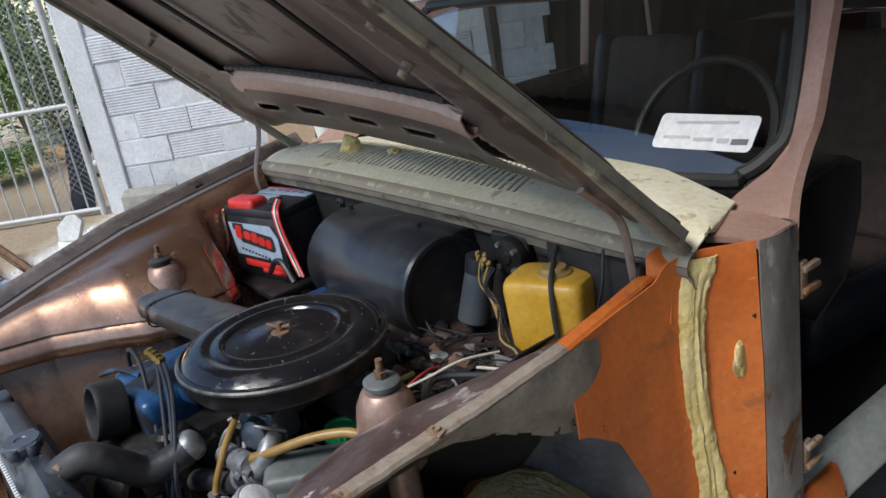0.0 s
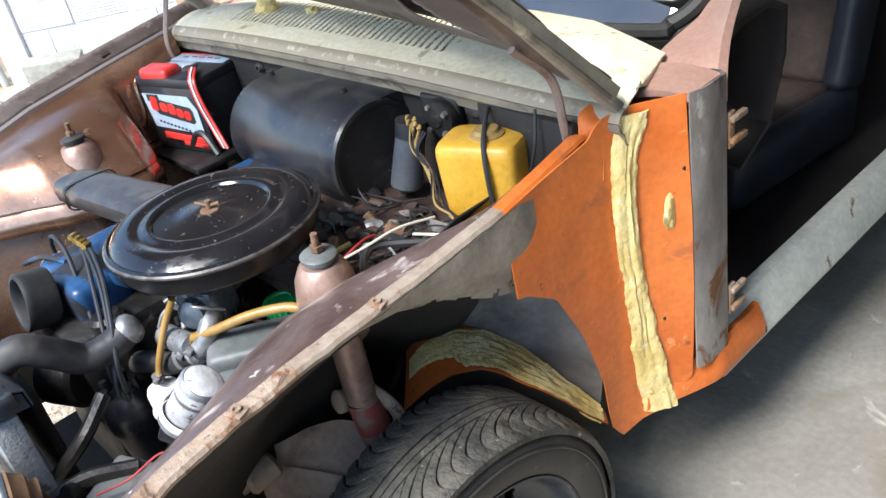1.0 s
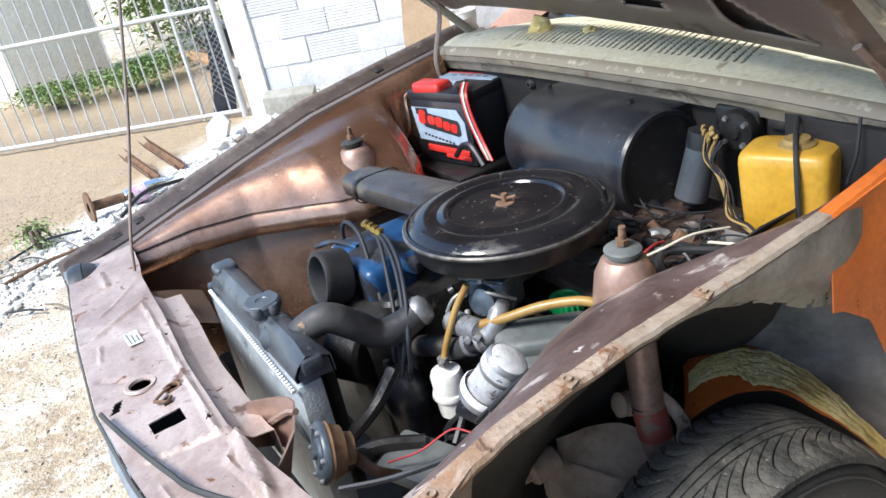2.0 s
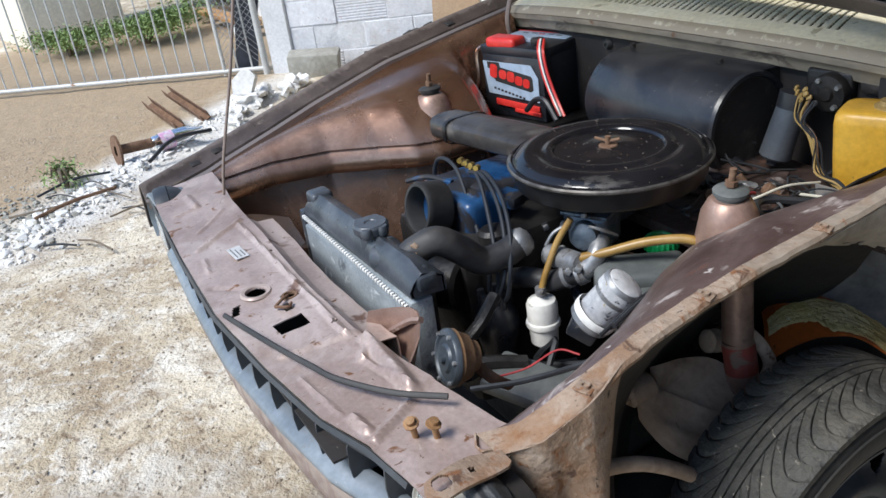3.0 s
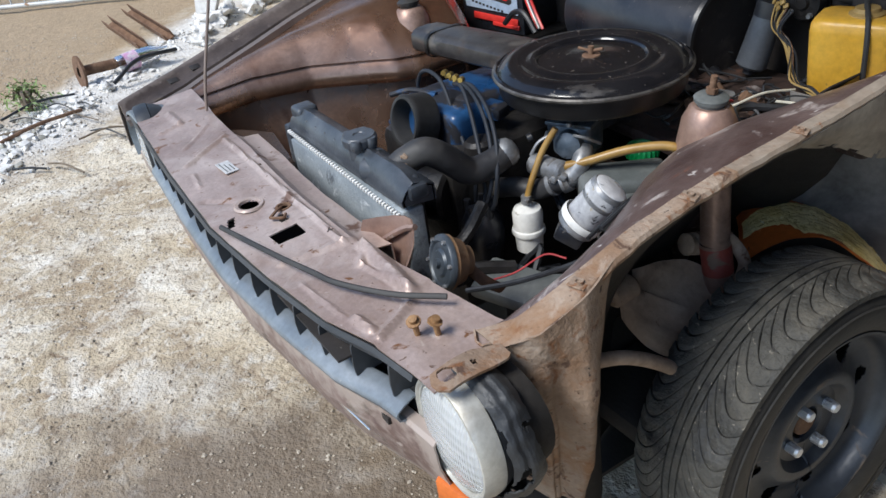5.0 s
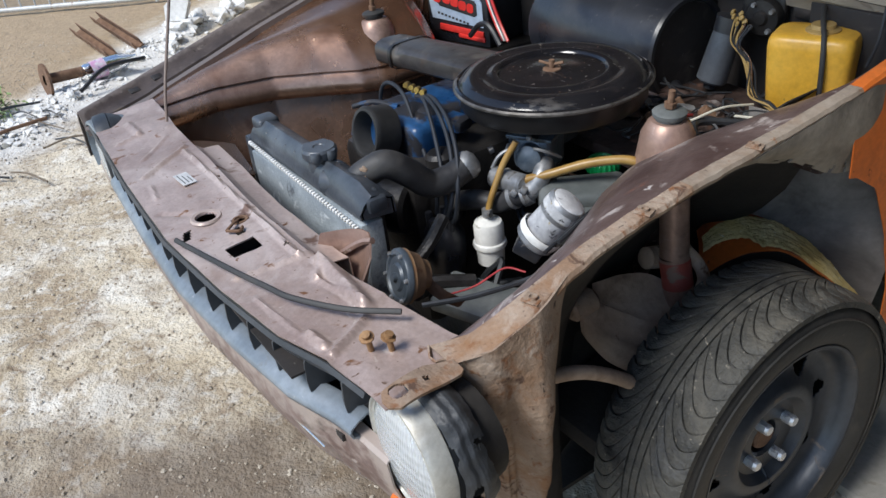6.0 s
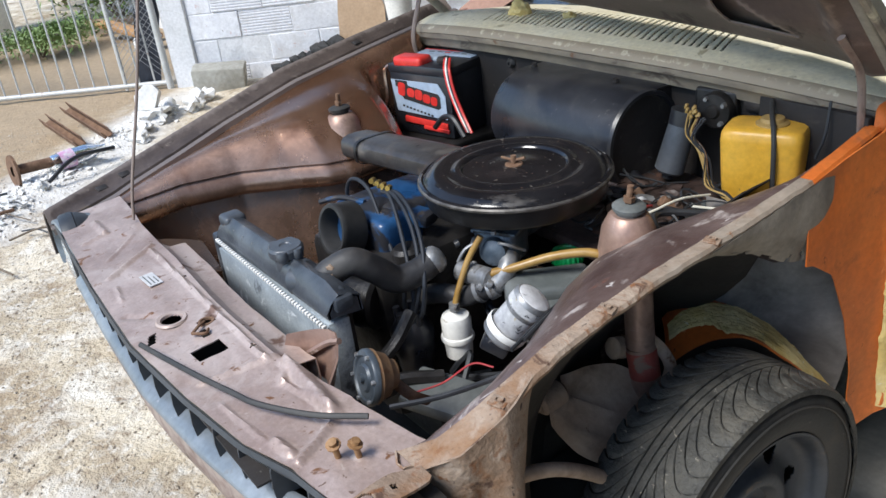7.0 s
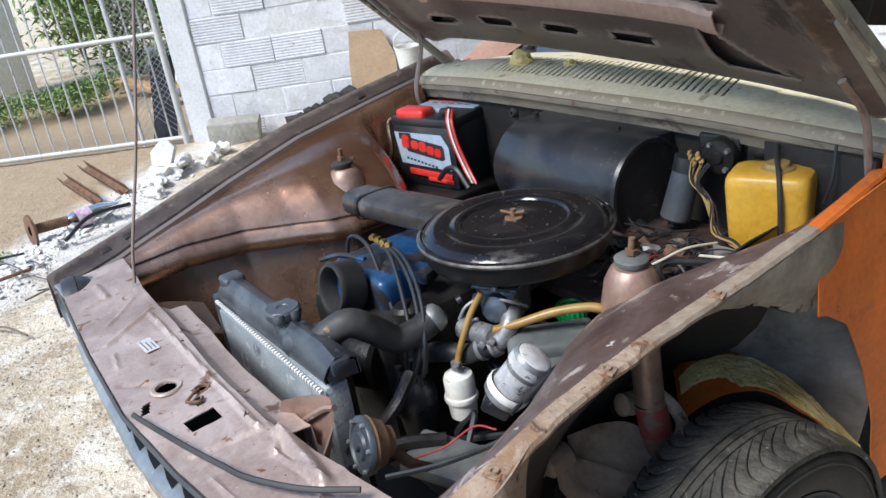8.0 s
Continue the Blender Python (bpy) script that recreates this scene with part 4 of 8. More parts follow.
# rusty corner bulkhead behind the headlight, running on from the flange
bm = B()
rows = []
for k in range(49):
    t = k / 48
    row = []
    for j in range(37):
        u = j / 36
        y0 = -0.640 + 0.185 * u
        z0 = tab(y0, LY, LZ) + 0.003
        z = z0 + (0.38 - z0) * t
        y = y0 + (0.10 * t ** 0.8) * (1 - u) - 0.035 * u * math.sin(t * 2.6)
        grow = min(1, t * 3)
        x = tab(y0, LY, LXO) + 0.004 + 0.012 * math.sin(grow * 1.57) * math.sin(0.3 + 2.4 * u) - 0.07 * t * t - 0.012 * (u - 0.55) ** 2 * 4
        x += grow * (0.016 * math.exp(-((u - 0.14) / 0.07) ** 2) - 0.020 * math.exp(-((u - 0.40) / 0.15) ** 2) + 0.018 * math.sin(t * 3.0) * math.exp(-((u - 0.78) / 0.18) ** 2))
        row.append(crumple((x, y, z), 0.005, 11, 2) + 0.0015 * noise.noise_vector(Vector((x * 40, y * 40, z * 40))))
    row = [row[0] + Vector((-0.035, 0.012, 0)), row[0] + Vector((-0.012, -0.001, 0.0))] + row + [row[-1] + Vector((-0.012, 0.008, -0.003)), row[-1] + Vector((-0.03, 0.012, -0.005))]
    rows.append(row)
loft(bm, rows, 0.003)
part("corner_bulkhead", bm, M_RUST, car, "rusty crumpled corner sheet behind the headlight", 60)

AY = [-0.60, -0.50, -0.40, -0.30, -0.20, -0.10, 0.0, 0.09, 0.135, 0.18, 0.22, 0.42]
AYW = [-0.60, -0.50, -0.40, -0.30, -0.20, -0.10, 0.0, 0.10, 0.20, 0.30]
AXW = [0.66, 0.66, 0.64, 0.61, 0.575, 0.54, 0.53, 0.55, 0.57, 0.58]
AZW = [0.69, 0.71, 0.735, 0.765, 0.79, 0.79, 0.785, 0.78, 0.72, 0.70]
AX = [0.66, 0.66, 0.64, 0.61, 0.575, 0.54, 0.53, 0.58, 0.62, 0.69, 0.712, 0.715]
AZ = [0.70, 0.725, 0.752, 0.782, 0.808, 0.806, 0.800, 0.816, 0.826, 0.855, 0.86, 0.87]
bm = B()
rows = []
for y in np.linspace(-0.60, 0.42, 70):
    xi, zi = tab(y, AY, AX), tab(y, AY, AZ)
    xo, zo = tab(y, LY, LXI) + 0.004, tab(y, LY, LZ) - 0.006
    row = []
    for k in range(9):
        t = k / 8
        x = xo + (xi - xo) * t
        z = zo + (zi - zo) * (t ** 1.25) + 0.016 * math.sin(t * math.pi)
        row.append(crumple((x, y, z), 0.003, 9, 4))
    dp = tab(y, [-0.6, 0.04, 0.11, 0.42], [1, 1, 0.2, 0.2])
    deep = tab(y, [-0.36, -0.27], [0, 1])
    row += [(xi - 0.012, y, zi - 0.03 * dp), (xi - 0.02, y, zi - 0.10 * dp), (xi - 0.02 - 0.04 * deep, y, zi - 0.19 * dp), (xi - 0.03 - 0.08 * deep, y, zi - 0.36 * dp)]
    rows.append(row)
loft(bm, rows, 0.003)
part("inner_fender", bm, M_APRON, car, "dirty brown inner fender of the stripped side")
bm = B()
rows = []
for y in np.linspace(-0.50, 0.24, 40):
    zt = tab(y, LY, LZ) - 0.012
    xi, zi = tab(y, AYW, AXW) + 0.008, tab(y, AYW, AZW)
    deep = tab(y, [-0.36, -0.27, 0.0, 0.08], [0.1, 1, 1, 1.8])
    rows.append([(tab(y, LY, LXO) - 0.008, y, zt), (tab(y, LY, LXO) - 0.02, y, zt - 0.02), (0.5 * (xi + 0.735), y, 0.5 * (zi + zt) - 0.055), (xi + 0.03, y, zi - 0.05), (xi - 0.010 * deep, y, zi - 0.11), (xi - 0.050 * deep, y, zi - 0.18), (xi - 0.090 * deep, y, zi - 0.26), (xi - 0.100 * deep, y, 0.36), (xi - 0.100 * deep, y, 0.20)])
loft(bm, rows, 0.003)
# Added near-black sheet in place of the shade behind the arch.
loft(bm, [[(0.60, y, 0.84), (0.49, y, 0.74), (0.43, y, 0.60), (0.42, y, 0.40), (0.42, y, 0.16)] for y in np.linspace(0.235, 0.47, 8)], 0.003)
part("wheel_well", bm, M_WELL, car, "grimy wheel well wall, its shade in the near-black colour")
bm = B()
rows = []
for k in range(16):
    t = k / 15
    drop = lambda y: tab(y, [-0.12, -0.02, 0.08, 0.16, 0.23, 0.27], [0.012, 0.035, 0.075, 0.130, 0.165, 0.175])
    rows.append([crumple((0.757 - 0.030 * t + 0.014 * math.sin(t * 2.6) - 0.10 * max(0, 0.10 - y) * t, y, tab(y, LY, LZ) - 0.009 - drop(y) * t), 0.004, 12, 7) for y in np.linspace(-0.12, 0.27, 56)])
loft(bm, rows, 0.003, lambda i, j: i < 12 or noise.noise(Vector((i * 0.3, j * 0.35, 4))) > -0.1 * (16 - i))
part("torn_liner", bm, M_SOOTBEIGE, car, "sooty beige flaking sheet below the flange", 80)

# shock towers with cap and stud
def tower(sx):
    x = 0.53 * sx
    bm = B()
    lathe(bm, [(0.056, -0.17), (0.062, -0.14), (0.054, -0.09), (0.049, -0.055), (0.038, -0.032), (0.032, -0.027), (0, -0.026)], Matrix.Translation((x, 0, 0.89)) @ pose(0, 0, 0, 0, 3 * sx, 0), 32)
    t = part("shock_tower", bm, M_TOWER, car, "copper-brown shock absorber tower")
    bm = B()
    lathe(bm, [(0.030, -0.030), (0.031, -0.024), (0.024, -0.020), (0.025, -0.013), (0.030, -0.011), (0.031, -0.004), (0.026, 0.000), (0, 0.002)], Matrix.Translation((x, 0, 0.882)) @ pose(0, 0, 0, 0, 4 * sx, 0), 28)
    part("rubber_cap", bm, M_GREYPLASTIC if sx > 0 else M_RUBBER, t, "dusty rubber cap")
    bm = B()
    cyl(bm, (x, 0, 0.884), (x + 0.004, 0, 0.918), 0.0065, 0.006, 10)
    cyl(bm, (x, 0, 0.886), (x + 0.001, 0, 0.896), 0.011, n=6)
    part("stud", bm, M_RUSTBAR, t)


tower(1)
tower(-1)

# right inner fender, pressed with ridges, and the outer fender
OY_TOP = [-0.80, -0.775, -0.60, -0.394, -0.01, 0.257, 0.50, 0.62]
OZ_TOP = [0.770, 0.778, 0.800, 0.848, 0.945, 0.985, 1.018, 1.03]
IY = [-0.63, -0.45, -0.30, -0.18, -0.10, -0.04, 0.12, 0.17, 0.21, 0.43]
IX = [-0.660, -0.632, -0.592, -0.530, -0.475, -0.450, -0.450, -0.500, -0.680, -0.700]
IZ = [0.765, 0.782, 0.780, 0.772, 0.768, 0.768, 0.770, 0.760, 0.745, 0.740]
bm = B()
rows = []
for y in np.linspace(-0.63, 0.43, 130):
    ztop = tab(y, OY_TOP, OZ_TOP) - 0.034
    xs, zc = tab(y, IY, IX), tab(y, IY, IZ)
    x0 = -0.742
    row = [(-0.79, y, ztop + 0.004), (-0.765, y, ztop), (x0, y, ztop - 0.012)]
    for k in range(1, 10):
        t = k / 9
        bulge = 0.050 * math.sin(t ** 1.2 * math.pi) * tab(y, [-0.6, -0.3, -0.1, 0.1, 0.25], [0.10, 0.8, 1.0, 0.7, 0])
        row.append((x0 + (xs - x0) * t ** 0.8, y, ztop - 0.012 + (zc - ztop + 0.012) * t + bulge))
    row += [(xs + 0.004, y, zc - 0.008), (xs - 0.004, y, zc - 0.014), (xs + 0.004, y, zc - 0.022), (xs + 0.016, y, zc - 0.040), (xs + 0.020, y, zc - 0.058), (xs + 0.012, y, zc - 0.070), (xs - 0.012, y, zc - 0.078), (xs - 0.002, y, zc - 0.12), (xs + 0.035, y, zc - 0.22), (xs + 0.075, y, 0.42), (xs + 0.09, y, 0.30)]
    rows.append(row)
loft(bm, rows, -0.003)
part("inner_fender", bm, M_COPPER, car, "copper-brown pressed inner fender panel with a ridge", 60)

OY = [-0.80, -0.775, -0.60, -0.394, -0.01, 0.257, 0.50, 0.62]
OX = [-0.70, -0.735, -0.80, -0.83, -0.855, -0.862, -0.862, -0.862]
OZ = [0.770, 0.778, 0.800, 0.848, 0.945, 0.985, 1.018, 1.03]
bm = B()
rows = []
for y in np.linspace(-0.778, 0.62, 90):
    x, z = tab(y, OY, OX), tab(y, OY, OZ)
    xi = tab(y, [-0.80, -0.70, -0.55, -0.25, 0.15, 0.62], [-0.655, -0.655, -0.70, -0.75, -0.765, -0.78])
    zi = z - 0.028
    zb = tab(y, [-0.79, -0.66, -0.58, -0.50], [z - 0.125, z - 0.14, 0.40, 0.33])
    if abs(y + 0.017) < 0.37:
        zb = 0.30 + math.sqrt(max(0, 0.37 ** 2 - (y + 0.017) ** 2))
    rows.append([(xi + 0.002, y, zi - 0.014), (xi, y, zi), (xi - 0.014, y, zi + 0.002), (xi - 0.018, y, zi - 0.007), (xi - 0.030, y, zi - 0.007), (xi - 0.035, y, zi + 0.004), (x + 0.030, y, z - 0.012), (x + 0.022, y, z - 0.003), (x + 0.010, y, z + 0.001), (x, y, z - 0.006), (x - 0.012, y, z - 0.03), (x - 0.02, y, z - 0.10), (x - 0.022, y, min(z - 0.11, max(zb + 0.02, 0.62))), (x - 0.018, y, zb)])
loft(bm, rows, 0.003)
FENDER = part("front_fender", bm, M_FENDER, car, "dusty dark brown front fender")
for y in (-0.62, -0.55, 0.25):
    bm = B()
    x, z = tab(y, OY, OX), tab(y, OY, OZ)
    box(bm, (x + 0.042, y, z - 0.012), (0.022, 0.03, 0.006), (0, 18, 10), 0.002)
    part("fender_clip", bm, M_TRIM, FENDER)
bm = B()
tube(bm, [(-0.437, -0.632, 0.79), (-0.437, -0.610, 0.88), (-0.445, -0.535, 1.10), (-0.452, -0.45, 1.40), (-0.455, -0.345, 1.80)], 0.0037, n=8)
part("hood_prop", bm, M_HOODIN, car, "thin dark prop rod holding up the hood")
# sheet shelf beside the radiator
bm = B()
rows = [[crumple((x, y, 0.772 - 0.02 * i - 0.015 * k), 0.004, 14, 5) for i, x in enumerate((-0.33, -0.28, -0.22))] for k, y in enumerate((-0.63, -0.59, -0.55, -0.52))]
loft(bm, rows, 0.002)
part("baffle", bm, M_COPPER, car, "bent brown baffle by the radiator")

# cowl with louvres, front lip and firewall
CXX = [-0.88, -0.80, -0.55, 0.0, 0.52, 0.74, 0.80]
CYB = [0.60, 0.66, 0.75, 0.775, 0.755, 0.68, 0.56]


def cowl_front(x):
    return 0.425 + 0.05 * min(1, (abs(x) / 0.86) ** 6) + 0.012 * (x / 0.8) ** 2


def cowl():
    bm = B()
    nx, ny = 420, 26
    rows, xs = [], np.linspace(-0.86, 0.80, nx + 1)
    for j in range(ny + 1):
        v = j / ny
        rows.append([])
        for x in xs:
            y0 = cowl_front(x)
            y1 = tab(x, CXX, CYB)
            y = y0 + (y1 - y0) * v
            x = min(x, 0.812 - 0.38 * (y - 0.465))
            z = 1.020 + 0.016 * math.sin(min(1, v * 2.2) * math.pi / 2) - 0.045 * (abs(x) / 0.86) ** 3 - 0.035 * max(0, v - 0.55)
            z += 0.004 * math.sin(v * 3.1) * (1 if abs(x) < 0.45 else 0)
            rows[-1].append(Vector((x, y, z)))

    def keep(i, j):
        x, v = -0.86 + 1.66 * (j + 0.5) / nx, (i + 0.5) / ny
        if -0.50 < x + 0.10 * (v - 0.5) < 0.335 and 0.16 < v < 0.56:
            return ((x + 0.10 * (v - 0.5) + 0.5) / 0.0205) % 1.0 > 0.36
        return True

    loft(bm, rows, -0.003, keep)
    return bm


COWL = part("cowl_panel", cowl(), M_CREAM, car, "cream-primed cowl panel with a row of air slots")
bm = B()
rows = [[(x, cowl_front(x) + dy, 1.020 - 0.045 * (abs(x) / 0.86) ** 3 + dz) for x in np.linspace(-0.84, 0.80, 80)] for dy, dz in ((0.003, 0.0), (-0.008, -0.002), (-0.016, -0.009), (-0.020, -0.019))]
loft(bm, rows, 0.003)
part("cowl_lip", bm, M_CREAM, COWL, "scraped cream rolled front edge")
bm = B()
rows = [[(x, cowl_front(x) + dy, 1.020 - 0.045 * (abs(x) / 0.86) ** 3 + dz) for x in np.linspace(-0.84, 0.80, 80)] for dy, dz in ((-0.0205, -0.0195), (-0.019, -0.032), (-0.008, -0.042), (-0.004, -0.060), (0.01, -0.066))]
loft(bm, rows, 0.003)
part("cowl_gutter", bm, M_LIP, COWL, "dark worn gutter below the rolled edge")
bm = B()
box(bm, (-0.09, 0.60, 0.955), (1.4, 0.24, 0.004))
part("plenum", bm, M_LIP, COWL)
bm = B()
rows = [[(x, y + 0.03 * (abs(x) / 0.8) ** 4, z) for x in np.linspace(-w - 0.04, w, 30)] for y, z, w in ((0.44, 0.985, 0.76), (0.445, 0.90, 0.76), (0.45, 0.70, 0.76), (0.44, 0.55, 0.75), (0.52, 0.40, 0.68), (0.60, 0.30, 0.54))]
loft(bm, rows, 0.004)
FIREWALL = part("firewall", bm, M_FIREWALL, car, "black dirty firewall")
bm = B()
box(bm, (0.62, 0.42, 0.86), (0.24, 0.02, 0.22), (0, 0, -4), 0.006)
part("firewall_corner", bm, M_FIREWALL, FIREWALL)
for x, y, s, seed in ((-0.375, 0.545, 0.032, 2), (-0.19, 0.56, 0.018, 5)):
    bm = B()
    rough_lump(bm, (x, y, 1.036 + 0.3 * s), (s * 1.1, s * 0.8, s * 0.85), seed, 3, 0.7)
    part("sealant_blob", bm, M_PUTTY, COWL, "yellowish lump of sealant")

# stripped side panel in front of the door, in orange primer
SX = [0.745, 0.750, 0.757, 0.768, 0.785, 0.822, 0.856, 0.862]
SY = [0.205, 0.28, 0.36, 0.43, 0.48, 0.53, 0.57, 0.665]


def side_panel(y):
    return tab(y, SY, SX)


bm = B()
rows = []
for k in range(25):
    t = k / 24
    row = []
    for i, y in enumerate(np.linspace(0.205, 0.56, 40)):
        top = tab(y, [0.205, 0.30, 0.40, 0.42, 0.47, 0.56], [0.912, 0.930, 0.952, 0.975, 0.985, 0.985])
        bot = tab(y, [0.205, 0.225, 0.29, 0.35, 0.385, 0.405, 0.43, 0.50, 0.56], [0.75, 0.745, 0.70, 0.575, 0.45, 0.31, 0.27, 0.30, 0.38])
        z = top + (bot - top) * t
        xs = side_panel(y) + 0.010 * math.sin((z - 0.4) * 5) + 0.004 * noise.noise(Vector((y * 7, z * 7, 1)))
        x = xs + (tab(y, [0.205, 0.30, 0.40, 0.47, 0.56], [0.757, 0.760, 0.770, 0.786, 0.852]) - xs) * max(0, 1 - t / 0.30) ** 2
        row.append((x, y, z))
    rows.append(row)
loft(bm, rows, 0.003)
SIDE = part("side_panel", bm, M_ORANGE, car, "bare body side in bright orange primer")
bm = B()
rows = []
for k in range(120):
    z = 0.972 - 0.662 * k / 119
    yc = tab(z, [0.31, 0.49, 0.63, 0.76, 0.87, 0.94, 0.97], [0.508, 0.480, 0.466, 0.456, 0.460, 0.476, 0.482]) + 0.0012 * math.sin(z * 60)
    w = 0.0225 + 0.002 * noise.noise(Vector((0, 0, z * 22))) + 0.004 * (z < 0.5)
    row = []
    for i in range(17):
        u = -1 + i / 8
        y = yc + (w + 0.002 * noise.noise(Vector((u * 3, 3, z * 12))) + 0.0025 * noise.noise(Vector((u * 3, 3, z * 90)))) * u
        tt = max(0, (tab(y, [0.205, 0.30, 0.40, 0.42, 0.47], [0.912, 0.930, 0.952, 0.975, 0.985]) - z) / 0.55)
        base = side_panel(y) + 0.010 * math.sin((z - 0.4) * 5)
        base += (tab(y, [0.205, 0.30, 0.40, 0.47, 0.56], [0.757, 0.760, 0.770, 0.786, 0.852]) - base) * max(0, 1 - tt / 0.30) ** 2
        row.append((base + 0.003 + 0.008 * (1 - u ** 4) + 0.0040 * noise.noise(Vector((u * 3.5, 1, z * 5))) + 0.0012 * noise.noise(Vector((u * 5, 1, z * 60))), y, z))
    rows.append(row)
loft(bm, rows, 0.003)
part("filler_strip", bm, M_PUTTY, SIDE, "thick ragged strip of yellow body filler")
bm = B()
rough_lump(bm, (side_panel(0.534) + 0.009, 0.534, 0.772), (0.007, 0.022, 0.036), 4, 4, 0.35)
part("filler_patch", bm, M_PUTTY, SIDE, "dab of pale filler")
# Near-black pegs, the shade of two small holes in their colour.
for y, z in ((0.552, 0.85), (0.515, 0.54)):
    bm = B()
    cyl(bm, (side_panel(y), y, z), (side_panel(y) + 0.012, y, z), 0.004, n=8)
    part("screw_hole", bm, M_FIREWALL, SIDE)
bm = B()
rows = [[crumple((0.742 + 0.035 * i / 8, 0.415 + 0.02 * i / 8 + dy, z - 0.004 * i), 0.003, 12) for i in range(9)] for dy, z in ((0.03, 0.992), (0.006, 0.990), (0.0, 0.982), (0.0, 0.955), (-0.006, 0.925), (-0.01, 0.90))]
loft(bm, rows, 0.003)
part("hinge_plate", bm, M_ORANGE, SIDE, "orange-primed plate under the cowl's end")
bm = B()
rows = []
for k in range(13):
    t = k / 12
    a, b = Vector((0.775 - 0.040 * t, 0.530 + 0.115 * t, 0.986 + 0.006 * t)), Vector((0.856, 0.560 + 0.105 * t, 0.980))
    rows.append([crumple(a.lerp(b, i / 6) + Vector((0, 0, 0.006 * math.sin(i / 6 * 3.14))), 0.002, 14) for i in range(7)] + [b + Vector((0.003, 0, -0.015))])
    if k == 0:
        rows.insert(0, [p + Vector((0, 0.002, -0.012)) for p in rows[0]])
loft(bm, rows, 0.003)
part("cowl_corner", bm, M_BODY, SIDE, "faded rose-brown corner below the windscreen pillar")
# grey door pillar, hinge leaves
bm = B()
rows = [[(0.866 - 0.01 * (i == 0), y, z) for i, y in enumerate((0.562, 0.59, 0.63, 0.655))] + [(0.85, 0.664, z), (0.78, 0.668, z)] for z in np.linspace(0.985, 0.40, 20)]
loft(bm, rows, 0.003)
PILLAR = part("door_pillar", bm, M_PRIMER, car, "bare grey primed front door pillar")
for z in (0.865, 0.50):
    bm = B()
    box(bm, (0.872, 0.69, z + 0.03), (0.012, 0.05, 0.012), (0, 0, 0), 0.003)
    box(bm, (0.872, 0.69, z - 0.012), (0.012, 0.05, 0.012), (0, 0, 0), 0.003)
    box(bm, (0.866, 0.675, z + 0.008), (0.008, 0.02, 0.07), (0, 0, 0), 0.002)
    part("door_hinge", bm, M_RUST, PILLAR, "rusty door hinge leaf")
# sill under the door opening
bm = B()
rows = [[(x, y, z) for x, z in ((0.795, 0.38), (0.805, 0.434), (0.835, 0.436), (0.848, 0.425), (0.872, 0.37), (0.878, 0.345), (0.86, 0.31), (0.80, 0.29))] for y in np.linspace(0.66, 2.1, 20)]
loft(bm, rows, 0.003)
part("sill", bm, M_SILL, car, "pale green-grey door sill with worn paint")
bm = B()
rows = [[(x - 0.085 * max(0, (0.62 - y) / 0.14) ** 1.2, y, z - 0.03 * max(0, (0.62 - y) / 0.14)) for x, z in ((0.80, 0.42 - 0.03 * (0.7 - y)), (0.862, 0.42 - 0.03 * (0.7 - y)), (0.880, 0.375), (0.878, 0.345), (0.85, 0.33))] for y in np.linspace(0.48, 0.79, 16)]
loft(bm, rows, 0.003)
part("sill_end", bm, M_ORANGE, car, "orange-primed front end of the sill")

# wheelhouse shell smeared with filler, above the tyre's rear half
ARCH_IN = spline([(0.478, 0.150, 0.552), (0.484, 0.198, 0.574), (0.506, 0.273, 0.562), (0.560, 0.320, 0.535), (0.645, 0.338, 0.483), (0.735, 0.402, 0.350)], 16)
ARCH_OUT = spline([(0.570, 0.055, 0.520), (0.590, 0.110, 0.545), (0.620, 0.160, 0.560), (0.665, 0.205, 0.552), (0.720, 0.272, 0.480), (0.752, 0.402, 0.315)], 16)


def arch(s, v, lift=0.0):
    """A point of the wheelhouse: s runs rearwards from 0 to 1, v from the inner edge out to the tyre."""
    f = s * (len(ARCH_IN) - 1)
    k = min(int(f), len(ARCH_IN) - 2)
    a = ARCH_IN[k].lerp(ARCH_IN[k + 1], f - k)
    b = ARCH_OUT[k].lerp(ARCH_OUT[k + 1], f - k)
    p = a.lerp(b, v)
    bow = 0.005 * 4 * v * (1 - v) + 0.003 * noise.noise(p * 22) + lift
    return p + Vector((0.0, 0.55, 0.83)) * bow


bm = B()
loft(bm, [[arch(s, v) for v in np.linspace(0, 1, 14)] for s in np.linspace(0, 1, 40)], 0.004)
SHELL = part("wheelhouse", bm, M_ORANGE, car, "orange wheelhouse arch behind the tyre", 70)
bm = B()
rows = []
for s in np.linspace(0.03, 0.985, 90):
    lo = 0.30 - 0.18 * s + 0.05 * noise.noise(Vector((s * 9, 0, 1))) + 0.03 * noise.noise(Vector((s * 40, 0, 3)))
    hi = tab(s, [0, 0.2, 0.34, 0.45, 1], [0.60, 0.64, 0.72, 0.96, 0.98]) + 0.06 * noise.noise(Vector((s * 9, 2, 1))) + 0.03 * noise.noise(Vector((s * 40, 2, 1)))
    row = []
    for i in range(34):
        u = i / 33
        ridge = 0.0050 * noise.noise(Vector((u * 22, s * 3.5, 5))) + 0.0035 * noise.noise(Vector((u * 60, s * 9, 5))) + 0.002 * noise.noise(Vector((u * 40, s * 60, 8)))
        row.append(arch(s, lo + (hi - lo) * u, 0.004 + ridge - 0.005 * (i in (0, 33))))
    rows.append(row)
loft(bm, rows, 0.003)
part("filler_smear", bm, M_PUTTY, SHELL, "coarse brushed yellow filler over the arch", 70)
# Added near-black sheet: shade between arch and tyre, put into colour.
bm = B()
